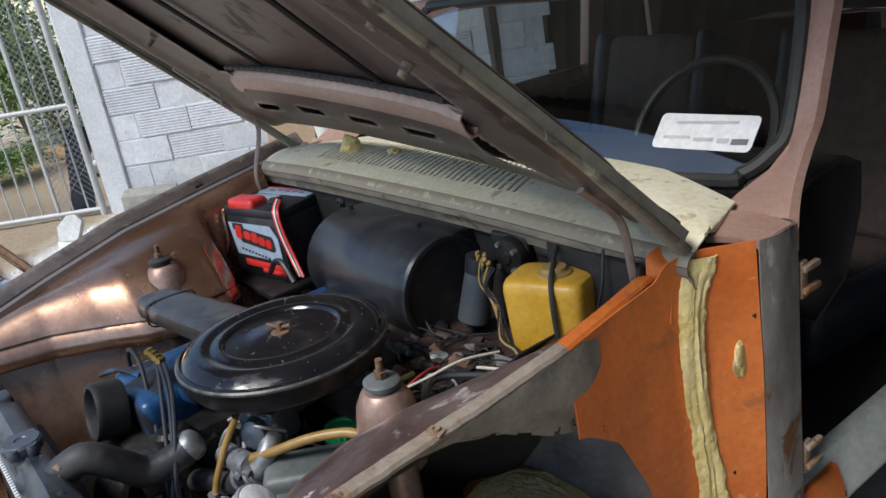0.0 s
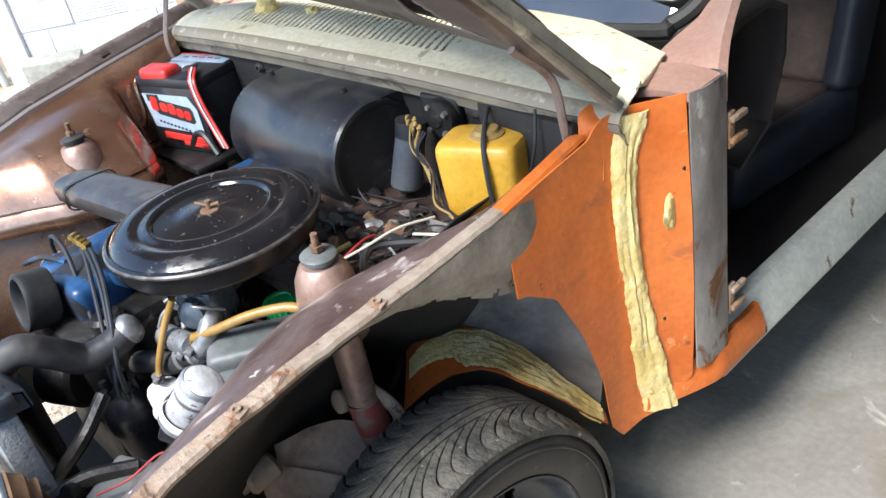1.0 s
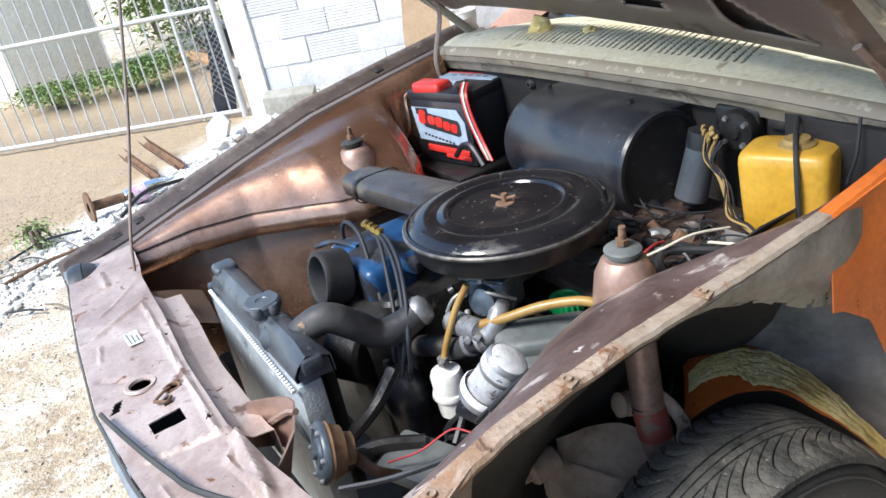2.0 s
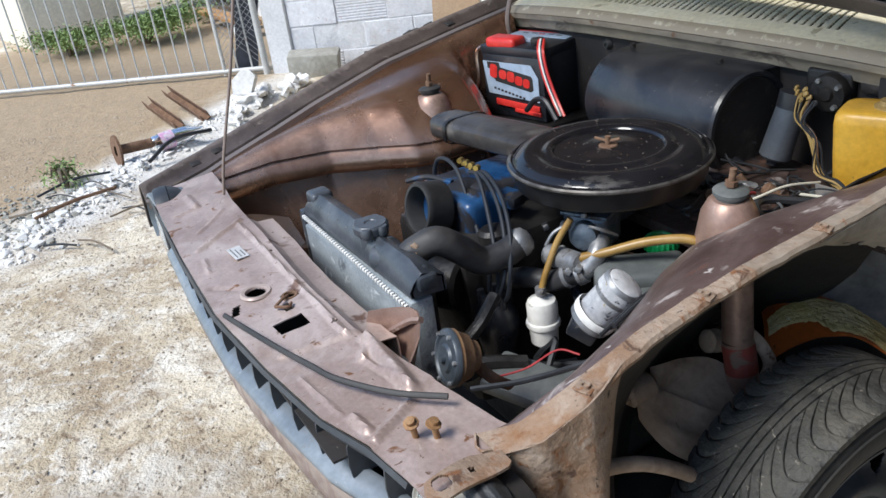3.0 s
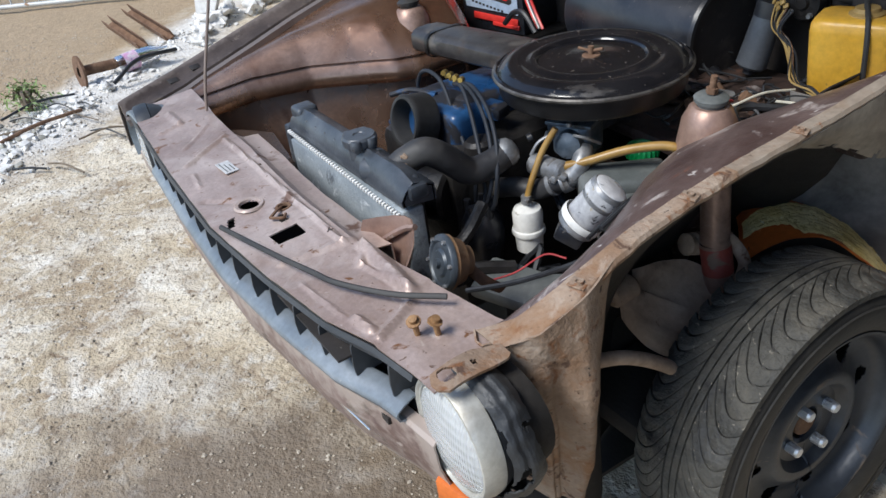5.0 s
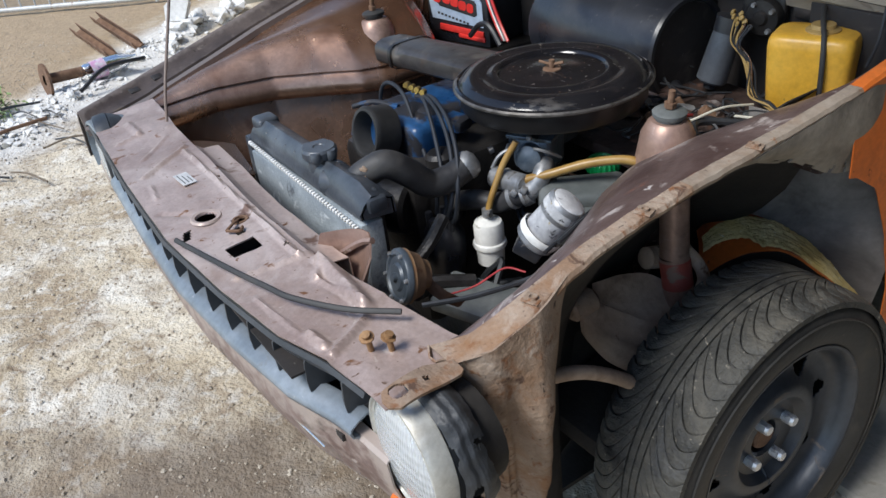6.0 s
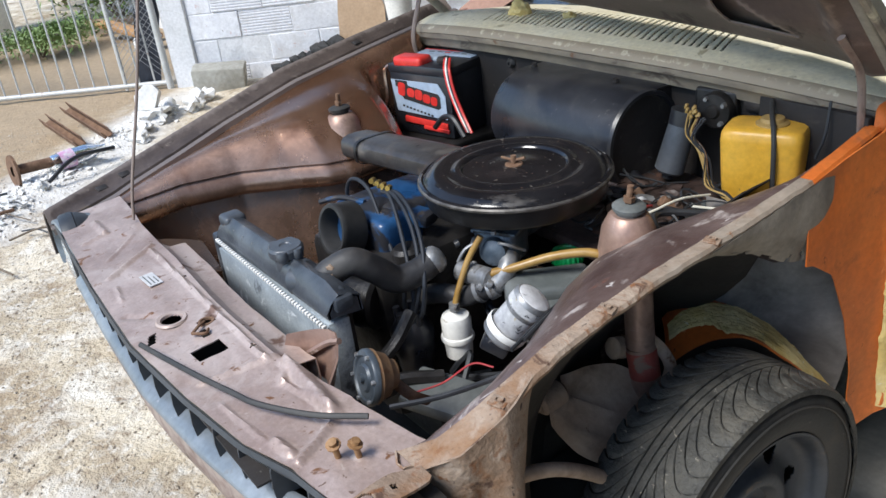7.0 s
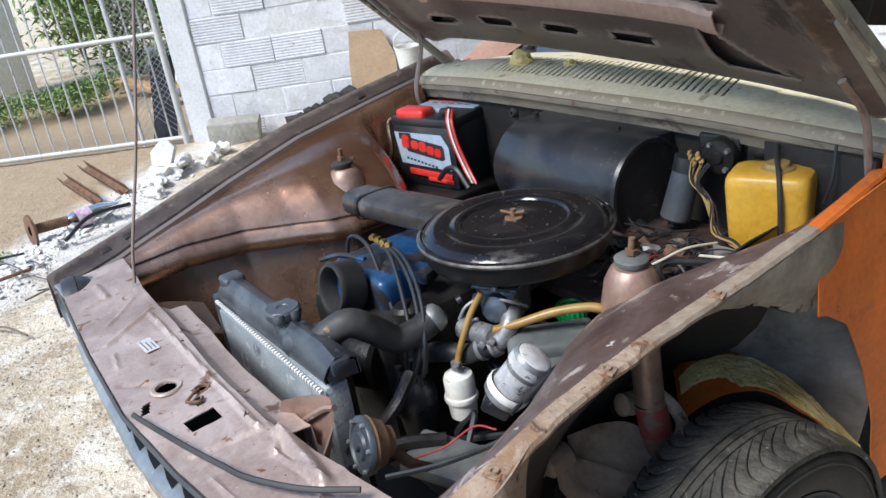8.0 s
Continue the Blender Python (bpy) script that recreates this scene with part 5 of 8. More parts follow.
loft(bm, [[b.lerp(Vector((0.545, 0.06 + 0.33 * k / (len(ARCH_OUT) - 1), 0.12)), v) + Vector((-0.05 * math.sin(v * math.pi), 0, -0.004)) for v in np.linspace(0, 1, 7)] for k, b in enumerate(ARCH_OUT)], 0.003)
part("arch_wall", bm, M_WELL, SHELL, "added near-black sheet for the shade inside the arch")
bm = B()
rows = []
for s in np.linspace(0.08, 0.62, 44):
    tall = tab(s, [0.08, 0.2, 0.34, 0.5, 0.62], [0.010, 0.036, 0.040, 0.022, 0.006]) * (1 + 0.45 * noise.noise(Vector((s * 30, 0, 4))))
    b = arch(s, 0.0)
    rows.append([b + Vector((-0.010 * q, 0.012 * q, tall * q)) for q in (-0.1, 0.35, 0.7, 1.0)])
loft(bm, rows, 0.002)
part("torn_edge", bm, M_BEZEL, SHELL, "torn pale metal edge")
bm = B()
rows = []
for t in np.linspace(0, 1, 30):
    row = []
    for i in range(22):
        u = i / 21
        y = 0.255 + 0.160 * t
        top = 0.80 - 0.06 * t
        low = tab(y, [0.255, 0.325, 0.38, 0.415], [0.580, 0.460, 0.375, 0.33])
        z = top + (low - top) * u
        row.append(crumple((0.50 + 0.250 * t ** 0.62 - 0.03 * u * u + 0.012 * math.sin(u * 3.1), y, z), 0.005, 9, 6))
    rows.append(row)
loft(bm, rows, 0.003)
part("cavity_sheet", bm, M_DULL, car, "dull grey rounded sheet above the wheelhouse", 80)


# ---- hood ----
HOOD_A = 43.2
HOOD_M = Matrix.Translation((0, 0.53, 1.008)) @ pose(0, 0, 0, -HOOD_A, 0, 0) @ pose(0, 0, 0, 0, 3.3, 0)  # local -y runs to the hood's front edge, z to its outer side


def hp(x, s, h):
    return HOOD_M @ Vector((x, -s, h))


def hood_half(s):
    return tab(s, [0.0, 0.1, 0.3, 0.8, 1.3], [0.790, 0.806, 0.812, 0.80, 0.76])


def hood_rear(x):
    return 0.045 + 0.03 * (x / 0.8) ** 2


bm = B()
rows = []
for v in np.linspace(0, 1, 26):
    row = []
    for u in np.linspace(-1, 1, 25):
        x = hood_half(0.1 + 1.2 * v) * u
        s = hood_rear(x) + (1.30 - hood_rear(x)) * v
        h = 0.004 + 0.066 * (1 - abs(u) ** 2.5) + 0.010 * (0.62 < abs(u) < 0.9)
        row.append(hp(x, s, h))
    rows.append([row[0] + HOOD_M.to_3x3() @ Vector((0, 0, -0.024))] + row + [row[-1] + HOOD_M.to_3x3() @ Vector((0, 0, -0.024))])
loft(bm, rows, 0.004)
HOOD = part("hood", bm, M_HOODOUT, car, "open hood, greyish primer outside")


def frame_h(x, s):
    w = hood_half(s) - 0.014
    u = x / w
    h = -0.004 + 0.042 * (1 - abs(u) ** 2.5)
    edge = min(w - abs(x), s - hood_rear(x))
    h += 0.020 * math.exp(-(edge / 0.016) ** 2)
    h -= 0.014 * math.exp(-((w - abs(x) - 0.075) / 0.028) ** 2)
    return h - 0.012 * math.exp(-((s - 0.21) / 0.06) ** 2)


def hood_frame():
    bm = B()
    nx, ns = 110, 96
    rows, cs = [], []
    for j in range(ns + 1):
        row, c = [], []
        for i in range(nx + 1):
            u, v = -1 + 2 * i / nx, j / ns
            x = (hood_half(0.1 + 1.17 * v) - 0.014) * u
            s = hood_rear(x) + 0.006 + (1.27 - hood_rear(x)) * v
            row.append(hp(x, s, frame_h(x, s)))
            c.append((x, s))
        rows.append(row)
        cs.append(c)

    def keep(j, i):
        x, s = (cs[j][i][0] + cs[j + 1][i + 1][0]) / 2, (cs[j][i][1] + cs[j + 1][i + 1][1]) / 2
        a = abs(x)
        if a < 0.53 and 0.335 < s < 1.16 and not (a > 0.485 and (s < 0.38 or s > 1.11)):
            return False
        for c in (-0.53, -0.29, -0.04, 0.20):
            if abs(x - c - 0.4 * (s - 0.20)) < 0.062 and 0.195 < s < 0.228:
                return False
        if 0.42 < x < 0.59 and 0.15 < s < 0.29 and (x - 0.42) < (0.31 - s) * 1.2:
            return False
        return True

    loft(bm, rows, 0.003, keep)
    return bm


part("inner_frame", hood_frame(), M_HOODIN, HOOD, "brown pressed inner frame with slots")
# Rim coloured lighter than the frame for the light it catches.
bm = B()
rows = [[hp(x, 0.335 + d - 0.015 * (abs(x) > 0.47), h + 0.026 + 0.042 * (1 - abs(x / 0.8) ** 2.5)) for x in np.linspace(-0.505, 0.505, 40)] for d, h in ((-0.004, -0.030), (-0.012, -0.044), (-0.004, -0.052), (0.014, -0.050), (0.036, -0.040), (0.042, -0.020))]
loft(bm, rows, 0.003)
part("frame_rim", bm, M_HOODRIMLIT, HOOD, "rim of the frame opening, its caught light painted rose-brown")
bm = B()
pts = []
for i in range(60):
    x = -0.49 + 0.98 * i / 59
    pts.append(hp(x, 0.384 + 0.005 * (i % 2), 0.004 + 0.042 * (1 - abs(x / 0.8) ** 2.5)))
tube(bm, pts, 0.007, n=6, k=2)
part("seal_bead", bm, M_TRIM, HOOD, "lumpy dark sealant bead")
bm = B()
rows = [[hp(x, s, 0.006 + 0.058 * (1 - abs(x / 0.8) ** 2.5)) for x in np.linspace(-0.75, 0.75, 24)] for s in np.linspace(0.11, 1.27, 10)]
loft(bm, rows, 0.002)
part("skin_underside", bm, M_HOODIN, HOOD, "brown underside of the hood skin")
for x0, x1 in ((0.27, 0.33), (-0.27, -0.33)):
    bm = B()
    tube(bm, [hp(x0, 0.38, 0.050), hp((x0 + x1) / 2, 0.78, 0.048), hp(x1, 1.15, 0.046)], 0.006, n=6)
    part("crease", bm, M_TRIM, HOOD)
for x, s in ((0.60, 0.55), (0.70, 0.68), (-0.60, 0.55)):
    bm = B()
    cyl(bm, hp(x, s, 0.012), hp(x, s, -0.010), 0.010, 0.007, 10)
    part("plug", bm, M_LIP, HOOD)
for sx in (1, -1):
    bm = B()
    tube(bm, [hp(sx * (hood_half(s) + 0.001), s, -0.016) for s in np.linspace(0.09, 1.29, 14)], 0.007, n=8, k=3)
    part("rolled_edge", bm, M_LIP, HOOD, "worn grey-beige rolled edge of the hood")
# hinges
for sx in (1, -1):
    x = 0.785 * sx
    bm = B()
    rows = []
    for k in range(13):
        t = k / 12
        s, w, d = -0.05 + 0.46 * t, 0.013 - 0.004 * t, 0.013 - 0.006 * t
        rows.append([hp(x + w * math.copysign(abs(math.cos(a)) ** 0.5, math.cos(a)), s, -0.018 + 0.016 * t + d * math.copysign(abs(math.sin(a)) ** 0.5, math.sin(a))) for a in np.linspace(0, 2 * math.pi, 15)])
    loft(bm, rows)
    for r in (rows[0], rows[-1]):
        bm.faces.new([bm.verts.new(p) for p in r[:-1]])
    hinge = part("hood_hinge", bm, M_HOODOUT, car, "long worn steel hood hinge arm")
    bm = B()
    tube(bm, [(x - 0.06 * sx, 0.41, 0.89), (x - 0.06 * sx, 0.40, 0.97), hp(x - 0.06 * sx, 0.14, -0.022), hp(x - 0.05 * sx, 0.26, -0.024)], 0.0075, n=8, flat=0.6)
    part("hinge_link", bm, M_HOODIN, hinge)

# ---- cabin ----
def screen(x, z):
    """The windscreen's curved face: y for a place across and a height."""
    return 0.745 + (z - 0.985) * 0.80 + 0.10 * (abs(x) / 0.7) ** 2.4 * 0.9 - 0.02


W_TOP, W_BOT = 1.345, 0.988
OUT = [(-0.66, W_BOT + 0.03), (-0.60, W_BOT), (0.0, W_BOT - 0.006), (0.60, W_BOT), (0.66, W_BOT + 0.012), (0.70, W_BOT + 0.045), (0.715, W_BOT + 0.10), (0.66, W_TOP - 0.05), (0.62, W_TOP - 0.01), (0.56, W_TOP), (0, W_TOP + 0.012), (-0.56, W_TOP), (-0.62, W_TOP - 0.01), (-0.66, W_TOP - 0.05), (-0.715, W_BOT + 0.10), (-0.70, W_BOT + 0.05)]
bm = B()
rows = []
for k in range(14):
    z = W_BOT + (W_TOP - W_BOT) * k / 13
    half = tab(z, [W_BOT, W_BOT + 0.02, W_BOT + 0.05, W_BOT + 0.10, W_TOP - 0.05, W_TOP], [0.62, 0.675, 0.705, 0.715, 0.66, 0.60])
    rows.append([(half * u, screen(half * u, z), z) for u in np.linspace(-1, 1, 25)])
loft(bm, rows, 0.005)
SCREEN = part("windscreen", bm, M_GLASS, car, "slightly dirty curved windscreen glass")
SCREEN.visible_shadow = False
bm = B()
line = [Vector((x, screen(x, z) - 0.006, z)) for x, z in OUT]
line.append(line[0])
tube(bm, line, 0.017, n=8, k=5)
part("rubber_seal", bm, M_RUBBER, SCREEN, "wide black rubber window seal")


def on_screen(x, z, lift):
    return Vector((x, screen(x, z) - lift, z))


def screen_patch(x0, x1, z0, z1, lift, tilt=0.0, n=8):
    bm = B()
    cx, cz = (x0 + x1) / 2, (z0 + z1) / 2
    r = 0.010 if (z1 - z0) > 0.03 else 0.001
    out = rounded(x1 - x0, z1 - z0, r, 3)
    c = bm.verts.new(on_screen(cx, cz, lift))
    ca, sa = math.cos(tilt), math.sin(tilt)
    vs = [bm.verts.new(on_screen(cx + ca * a - sa * b, cz + sa * a + ca * b, lift)) for a, b in out]
    for i in range(len(vs)):
        bm.faces.new((c, vs[i], vs[(i + 1) % len(vs)]))
    return bm


STK = part("sticker", screen_patch(0.450, 0.660, 1.040, 1.102, 0.0035, -0.03), M_STICKER, SCREEN, "white sticker with faint unreadable print", 180)
for x0, x1, z0, z1 in ((0.49, 0.62, 1.086, 1.091), (0.470, 0.53, 1.060, 1.065), (0.538, 0.58, 1.056, 1.062), (0.588, 0.612, 1.053, 1.061), (0.617, 0.650, 1.050, 1.060)):
    tagged(part("print_bar", screen_patch(x0, x1, z0, z1, 0.0045), M_PRINT if x0 < 0.6 else M_GREYPLASTIC, SCREEN, "", 180))

# A pillars, roof, rest of the shell
for sx in (1, -1):
    bm = B()
    rows = []
    for z in np.linspace(0.93, 1.36, 22):
        xi = sx * tab(z, [0.93, 0.99, 1.04, 1.30, 1.36], [0.735, 0.70, 0.722, 0.675, 0.65])
        xo = sx * tab(z, [0.93, 0.985, 1.02, 1.08, 1.36], [0.866, 0.852, 0.828, 0.80, 0.73])
        yo = tab(z, [0.93, 0.985, 1.03, 1.10, 1.36], [0.665, 0.69, 0.76, 0.875, 1.09])
        yi = min(screen(abs(xi), max(z, 0.985)) - 0.012, tab(z, [0.93, 0.97, 1.0, 1.36], [0.57, 0.60, 0.80, 2.0]))
        mid = Vector(((xi + xo) / 2 + 0.008 * sx, (yi + yo) / 2 - 0.02, z))
        rows.append([(xi, yi, z), (xi + 0.015 * sx, yi - 0.002, z), mid, (xo - 0.006 * sx, yo - 0.022, z), (xo, yo, z), (xo - 0.012 * sx, yo + 0.02, z), (xi + 0.03 * sx, yi + 0.07, z)])
    loft(bm, rows, 0.003 * sx)
    part("windscreen_pillar", bm, M_BODY, car, "faded rose-brown windscreen pillar")
bm = B()
rows = []
for y, z, w in ((1.045, 1.350, 0.62), (1.10, 1.375, 0.665), (1.4, 1.405, 0.68), (1.9, 1.41, 0.68), (2.4, 1.385, 0.66), (2.62, 1.34, 0.63)):
    rows.append([(w * u, y + 0.02 * (1 - u * u) * (-1 if y < 1.2 else 0), z - 0.035 * u ** 4) for u in np.linspace(-1, 1, 17)])
loft(bm, rows, 0.02)
part("car_roof", bm, M_BODY, car, "faded rose-brown car roof")
for sx in (1, -1):
    y0 = 2.1 if sx > 0 else 0.62
    bm = B()
    rows = []
    for y in np.linspace(y0, 4.15, 40):
        top = tab(y, [0.6, 2.6, 3.2, 4.1, 4.2], [0.99, 0.96, 0.94, 0.90, 0.88])
        rim = 0.30 + math.sqrt(max(0, 0.36 ** 2 - (y - 2.65) ** 2)) if abs(y - 2.65) < 0.36 else 0.30
        x = sx * tab(y, [0.6, 2.8, 3.6, 4.2], [0.862, 0.865, 0.84, 0.78])
        rows.append([(x - 0.05 * sx, y, top), (x - 0.015 * sx, y, top - 0.012), (x, y, top - 0.05), (x + 0.012 * sx, y, 0.70), (x + 0.006 * sx, y, max(rim, 0.46)), (x - 0.01 * sx, y, rim)])
    loft(bm, rows, 0.004)
    part("body_side", bm, M_BODY, car, "faded rose-brown body side")
    bm = B()
    rows = [[(sx * xa, ya, z) for xa, ya in ((xx, 2.2 + dy), (xx + 0.015, 2.3 + dy), (xx + 0.015, 2.55 + dy), (xx, 2.75 + dy))] for xx, dy, z in ((0.80, 0.15, 0.95), (0.75, 0.08, 1.15), (0.68, -0.05, 1.36))]
    loft(bm, rows, 0.02)
    part("rear_pillar", bm, M_BODY, car)
    bm = B()
    box(bm, (0.79 * sx, 1.98, 1.15), (0.05, 0.09, 0.46), (0, -9 * sx, 0), 0.01)
    part("centre_pillar", bm, M_SEATDARK if sx > 0 else M_BODY, car)
bm = B()
rows = [[(w * u, y, z - 0.02 * u * u) for u in np.linspace(-1, 1, 9)] for y, z, w in ((3.0, 0.97, 0.78), (3.6, 0.95, 0.78), (4.1, 0.92, 0.75), (4.2, 0.88, 0.74), (4.24, 0.70, 0.75), (4.22, 0.45, 0.74))]
loft(bm, rows, 0.004)
part("boot_lid", bm, M_BODY, car, "faded rose-brown boot lid")
bm = B()
rows = [[(w * u, y, z) for u in np.linspace(-1, 1, 7)] for y, z, w in ((2.62, 1.335, 0.60), (2.82, 1.16, 0.66), (3.02, 0.98, 0.70))]
loft(bm, rows, 0.005)
part("rear_window", bm, M_GLASS, car, "rear window glass")
bm = B()
box(bm, (0.0, 1.985, 0.312), (1.56, 2.73, 0.05))
part("floor_pan", bm, M_TRIM, car, "dark cabin floor")
bm = B()
box(bm, (-0.80, 1.32, 0.62), (0.04, 1.28, 0.60), bevel=0.02)
part("door_lining", bm, M_TRIM, car, "dark lining of the far door")
bm = B()
rows = [[(x, y, z) for x in np.linspace(-0.76, 0.76, 20)] for y, z in ((0.80, 0.955), (0.90, 0.985), (1.02, 0.99), (1.08, 0.96), (1.08, 0.86), (1.02, 0.72), (0.90, 0.66))]
loft(bm, rows, 0.01)
part("dashboard", bm, M_TRIM, car, "dark dashboard")
STW = pose(0.34, 1.12, 0.975, 58, 0, 0)
bm = B()
ring = [STW @ Vector((0.195 * math.cos(a), 0.195 * math.sin(a), 0)) for a in np.linspace(0, 2 * math.pi, 33)]
tube(bm, ring, 0.0125, n=8, k=2)
WHEELRING = part("steering_wheel", bm, M_TRIM, car, "dark thin-rimmed steering wheel")
bm = B()
for a in (200, 340):
    tube(bm, [STW @ Vector((0.03 * math.cos(radians(a)), 0.03 * math.sin(radians(a)), -0.02)), STW @ Vector((0.19 * math.cos(radians(a)), 0.19 * math.sin(radians(a)), 0))], 0.012, n=6)
lathe(bm, [(0, 0.0), (0.04, -0.002), (0.05, -0.02), (0.03, -0.30), (0, -0.3)], STW, 20)
part("spokes", bm, M_TRIM, WHEELRING)


def seat(x):
    bm = B()
    box(bm, (x, 1.44, 0.485), (0.40, 0.58, 0.15), (-6, 0, 0), 0.04, 4)
    st = part("front_seat", bm, M_SEAT, car, "brown fabric front seat with dark vinyl edges")
    for d in (-1, 1):
        bm = B()
        box(bm, (x + 0.225 * d, 1.44, 0.46), (0.07, 0.66, 0.17), (-6, 0, 0), 0.032, 4)
        part("bolster", bm, M_SEATDARK, st)
        bm = B()
        box(bm, (x + 0.225 * d, 1.81, 0.80), (0.07, 0.16, 0.62), (-17, 0, 0), 0.032, 4)
        part("back_bolster", bm, M_SEATDARK, st)
    bm = B()
    box(bm, (x, 1.15, 0.45), (0.44, 0.07, 0.15), (-6, 0, 0), 0.03, 4)
    part("front_roll", bm, M_SEATDARK, st)
    bm = B()
    box(bm, (x, 1.80, 0.80), (0.40, 0.13, 0.60), (-17, 0, 0), 0.045, 4)
    part("backrest", bm, M_SEAT, st)
    bm = B()
    box(bm, (x, 1.52, 0.345), (0.40, 0.40, 0.07), bevel=0.01)
    part("seat_base", bm, M_TRIM, st)


seat(0.38)
seat(-0.38)

# ---- wheels ----
def build_wheel(cx, cy, cz, out, name_label):
    """A wheel with its axle along x; out is +1 when its face looks to +x."""
    m = Matrix.Translation((cx, cy, cz)) @ pose(0, 0, 0, 0, 90 * out, 0) @ Matrix.Diagonal((1.035, 1.035, 1.10, 1))  # z runs out of the wheel's face
    R, W = 0.300, 0.180
    bm = B()
    lathe(bm, [(0.199, 0.060), (0.203, 0.074), (0.214, 0.083), (0.238, 0.090), (0.262, 0.088), (0.282, 0.078), (0.2905, 0.066), (0.2935, 0.04), (0.295, 0), (0.2935, -0.04), (0.2905, -0.066), (0.282, -0.078), (0.262, -0.088), (0.238, -0.090), (0.214, -0.083), (0.199, -0.060)], m, 72)
    w = part("wheel", bm, M_SIDEWALL, car, name_label)
    bm = B()
    n = 60
    for i in range(n):
        a0 = 2 * math.pi * i / n
        for side in (1, -1):
            # curved tread bar sweeping from the middle rib to a rounded, notched shoulder
            prev = None
            for k in range(15):
                t = k / 14
                h = side * (0.0155 + 0.070 * t)
                lead = a0 + (math.pi / n if side < 0 else 0) + 0.25 * math.sin(t * 2.2) + 0.004 * noise.noise(Vector((i * 1.7, t * 3, side)))
                cut = max(0, min(1, (t - 0.08) / 0.12)) * max(0, min(1, (0.80 - t) / 0.12))
                half = math.pi / n * (1.0 - 0.075 * cut) if side > 0 else math.pi / n * (0.985 - 0.03 * t - (0.30 * max(0, t - 0.45) + 0.45 * max(0, t - 0.88)))
                wear = 0.0008 * noise.noise(Vector((i * 0.9, t * 4, side * 3)))
                r1 = 0.3005 - 0.0070 * t ** 3 - 0.018 * max(0, t - 0.86) + wear
                r0 = r1 - (0.0035 + 0.0075 * max(0, t - 0.55) / 0.45)
                ring = [bm.verts.new(m @ Vector((r * math.cos(lead + u * half), r * math.sin(lead + u * half), h))) for r, u in ((r0, -1), (r1 - 0.0012, -0.97), (r1, -0.80), (r1, 0.80), (r1 - 0.0012, 0.97), (r0, 1))]
                if prev:
                    for q in range(5):
                        bm.faces.new((prev[q], prev[q + 1], ring[q + 1], ring[q]))
                else:
                    bm.faces.new(ring)
                prev = ring
            bm.faces.new(prev[::-1])
    for c in (-0.0068, 0.0068):
        lathe(bm, [(0.292, c - 0.0062), (0.3000, c - 0.0054), (0.3006, c), (0.3000, c + 0.0054), (0.292, c + 0.0062)], m, 120)
    bmesh.ops.recalc_face_normals(bm, faces=bm.faces)
    part("tread", bm, M_TYRE, w, "worn curved directional tread bars with notched shoulders")
    bm = B()
    lathe(bm, [(0.2580, 0.0895), (0.2605, 0.0912), (0.2630, 0.0890)], m, 72)
    part("sidewall_ribs", bm, M_SIDEWALL, w)
    bm = B()
    N = 160
    prof = [(0.201, 0.058), (0.208, 0.074), (0.206, 0.080), (0.202, 0.080), (0.195, 0.074), (0.191, 0.060), (0.188, 0.050), (0.181, 0.043), (0.176, 0.040)]
    prof += [(0.176 - 0.0040 * k, 0.040 - 0.010 * math.sin(k / 15 * math.pi) + 0.012 * k / 15) for k in range(1, 16)]
    prof += [(0.110, 0.056), (0.100, 0.058), (0.092, 0.056), (0.085, 0.047), (0.078, 0.040), (0.050, 0.040), (0.040, 0.041), (0.034, 0.036), (0.032, 0.020), (0.0, 0.020)]
    holes = [2 * math.pi * i / 8 + 0.2 for i in range(8)]
    pts = []
    for r, h in prof:
        row = []
        for k in range(N + 1):
            a = 2 * math.pi * k / N
            q = Vector((r * math.cos(a), r * math.sin(a), h))
            for b in holes:
                c = Vector((0.148 * math.cos(b), 0.148 * math.sin(b)))
                d = q.xy - c
                if 0.118 < r < 0.178 and abs(d.length - 0.0215) < 0.0028:
                    d = d.normalized() * 0.0215
                    q.x, q.y = c.x + d.x, c.y + d.y
            row.append(q)
        pts.append(row)

    def solid(i, j):
        c = (pts[i][j] + pts[i + 1][j + 1]) / 2
        return all(math.hypot(c.x - 0.148 * math.cos(b), c.y - 0.148 * math.sin(b)) > 0.0205 for b in holes)

    loft(bm, [[m @ q for q in row] for row in pts], 0.0025, solid)
    part("rim", bm, M_RIM, w, "dark blue-grey steel rim with round holes")
    bm = B()
    lathe(bm, [(0.192, 0.045), (0.190, -0.04), (0.160, -0.06)], m, 48)
    lathe(bm, [(0.0, 0.004), (0.120, 0.004), (0.126, -0.002), (0.126, -0.05)], m, 40)
    part("brake_drum", bm, M_FIREWALL, w, "black brake drum behind the rim")
    for i in range(4):
        a = math.pi / 2 * i + radians(28)
        bm = B()
        c = m @ Vector((0.053 * math.cos(a), 0.053 * math.sin(a), 0.034))
        e = m @ Vector((0.053 * math.cos(a), 0.053 * math.sin(a), 0.060))
        cyl(bm, c, e, 0.0118, 0.0112, 6)
        lathe(bm, [(0.0112, 0.024), (0.009, 0.029), (0, 0.030)], m @ Matrix.Translation((0.053 * math.cos(a), 0.053 * math.sin(a), 0.034)), 10)
        part("wheel_nut", bm, M_NUT, w, "shiny hexagonal wheel nut")
    bm = B()
    lathe(bm, [(0.026, 0.020), (0.026, 0.036), (0.022, 0.040), (0.012, 0.041), (0, 0.041)], m, 20)
    part("hub", bm, M_RUSTBAR, w, "rusty hub centre")
    return w


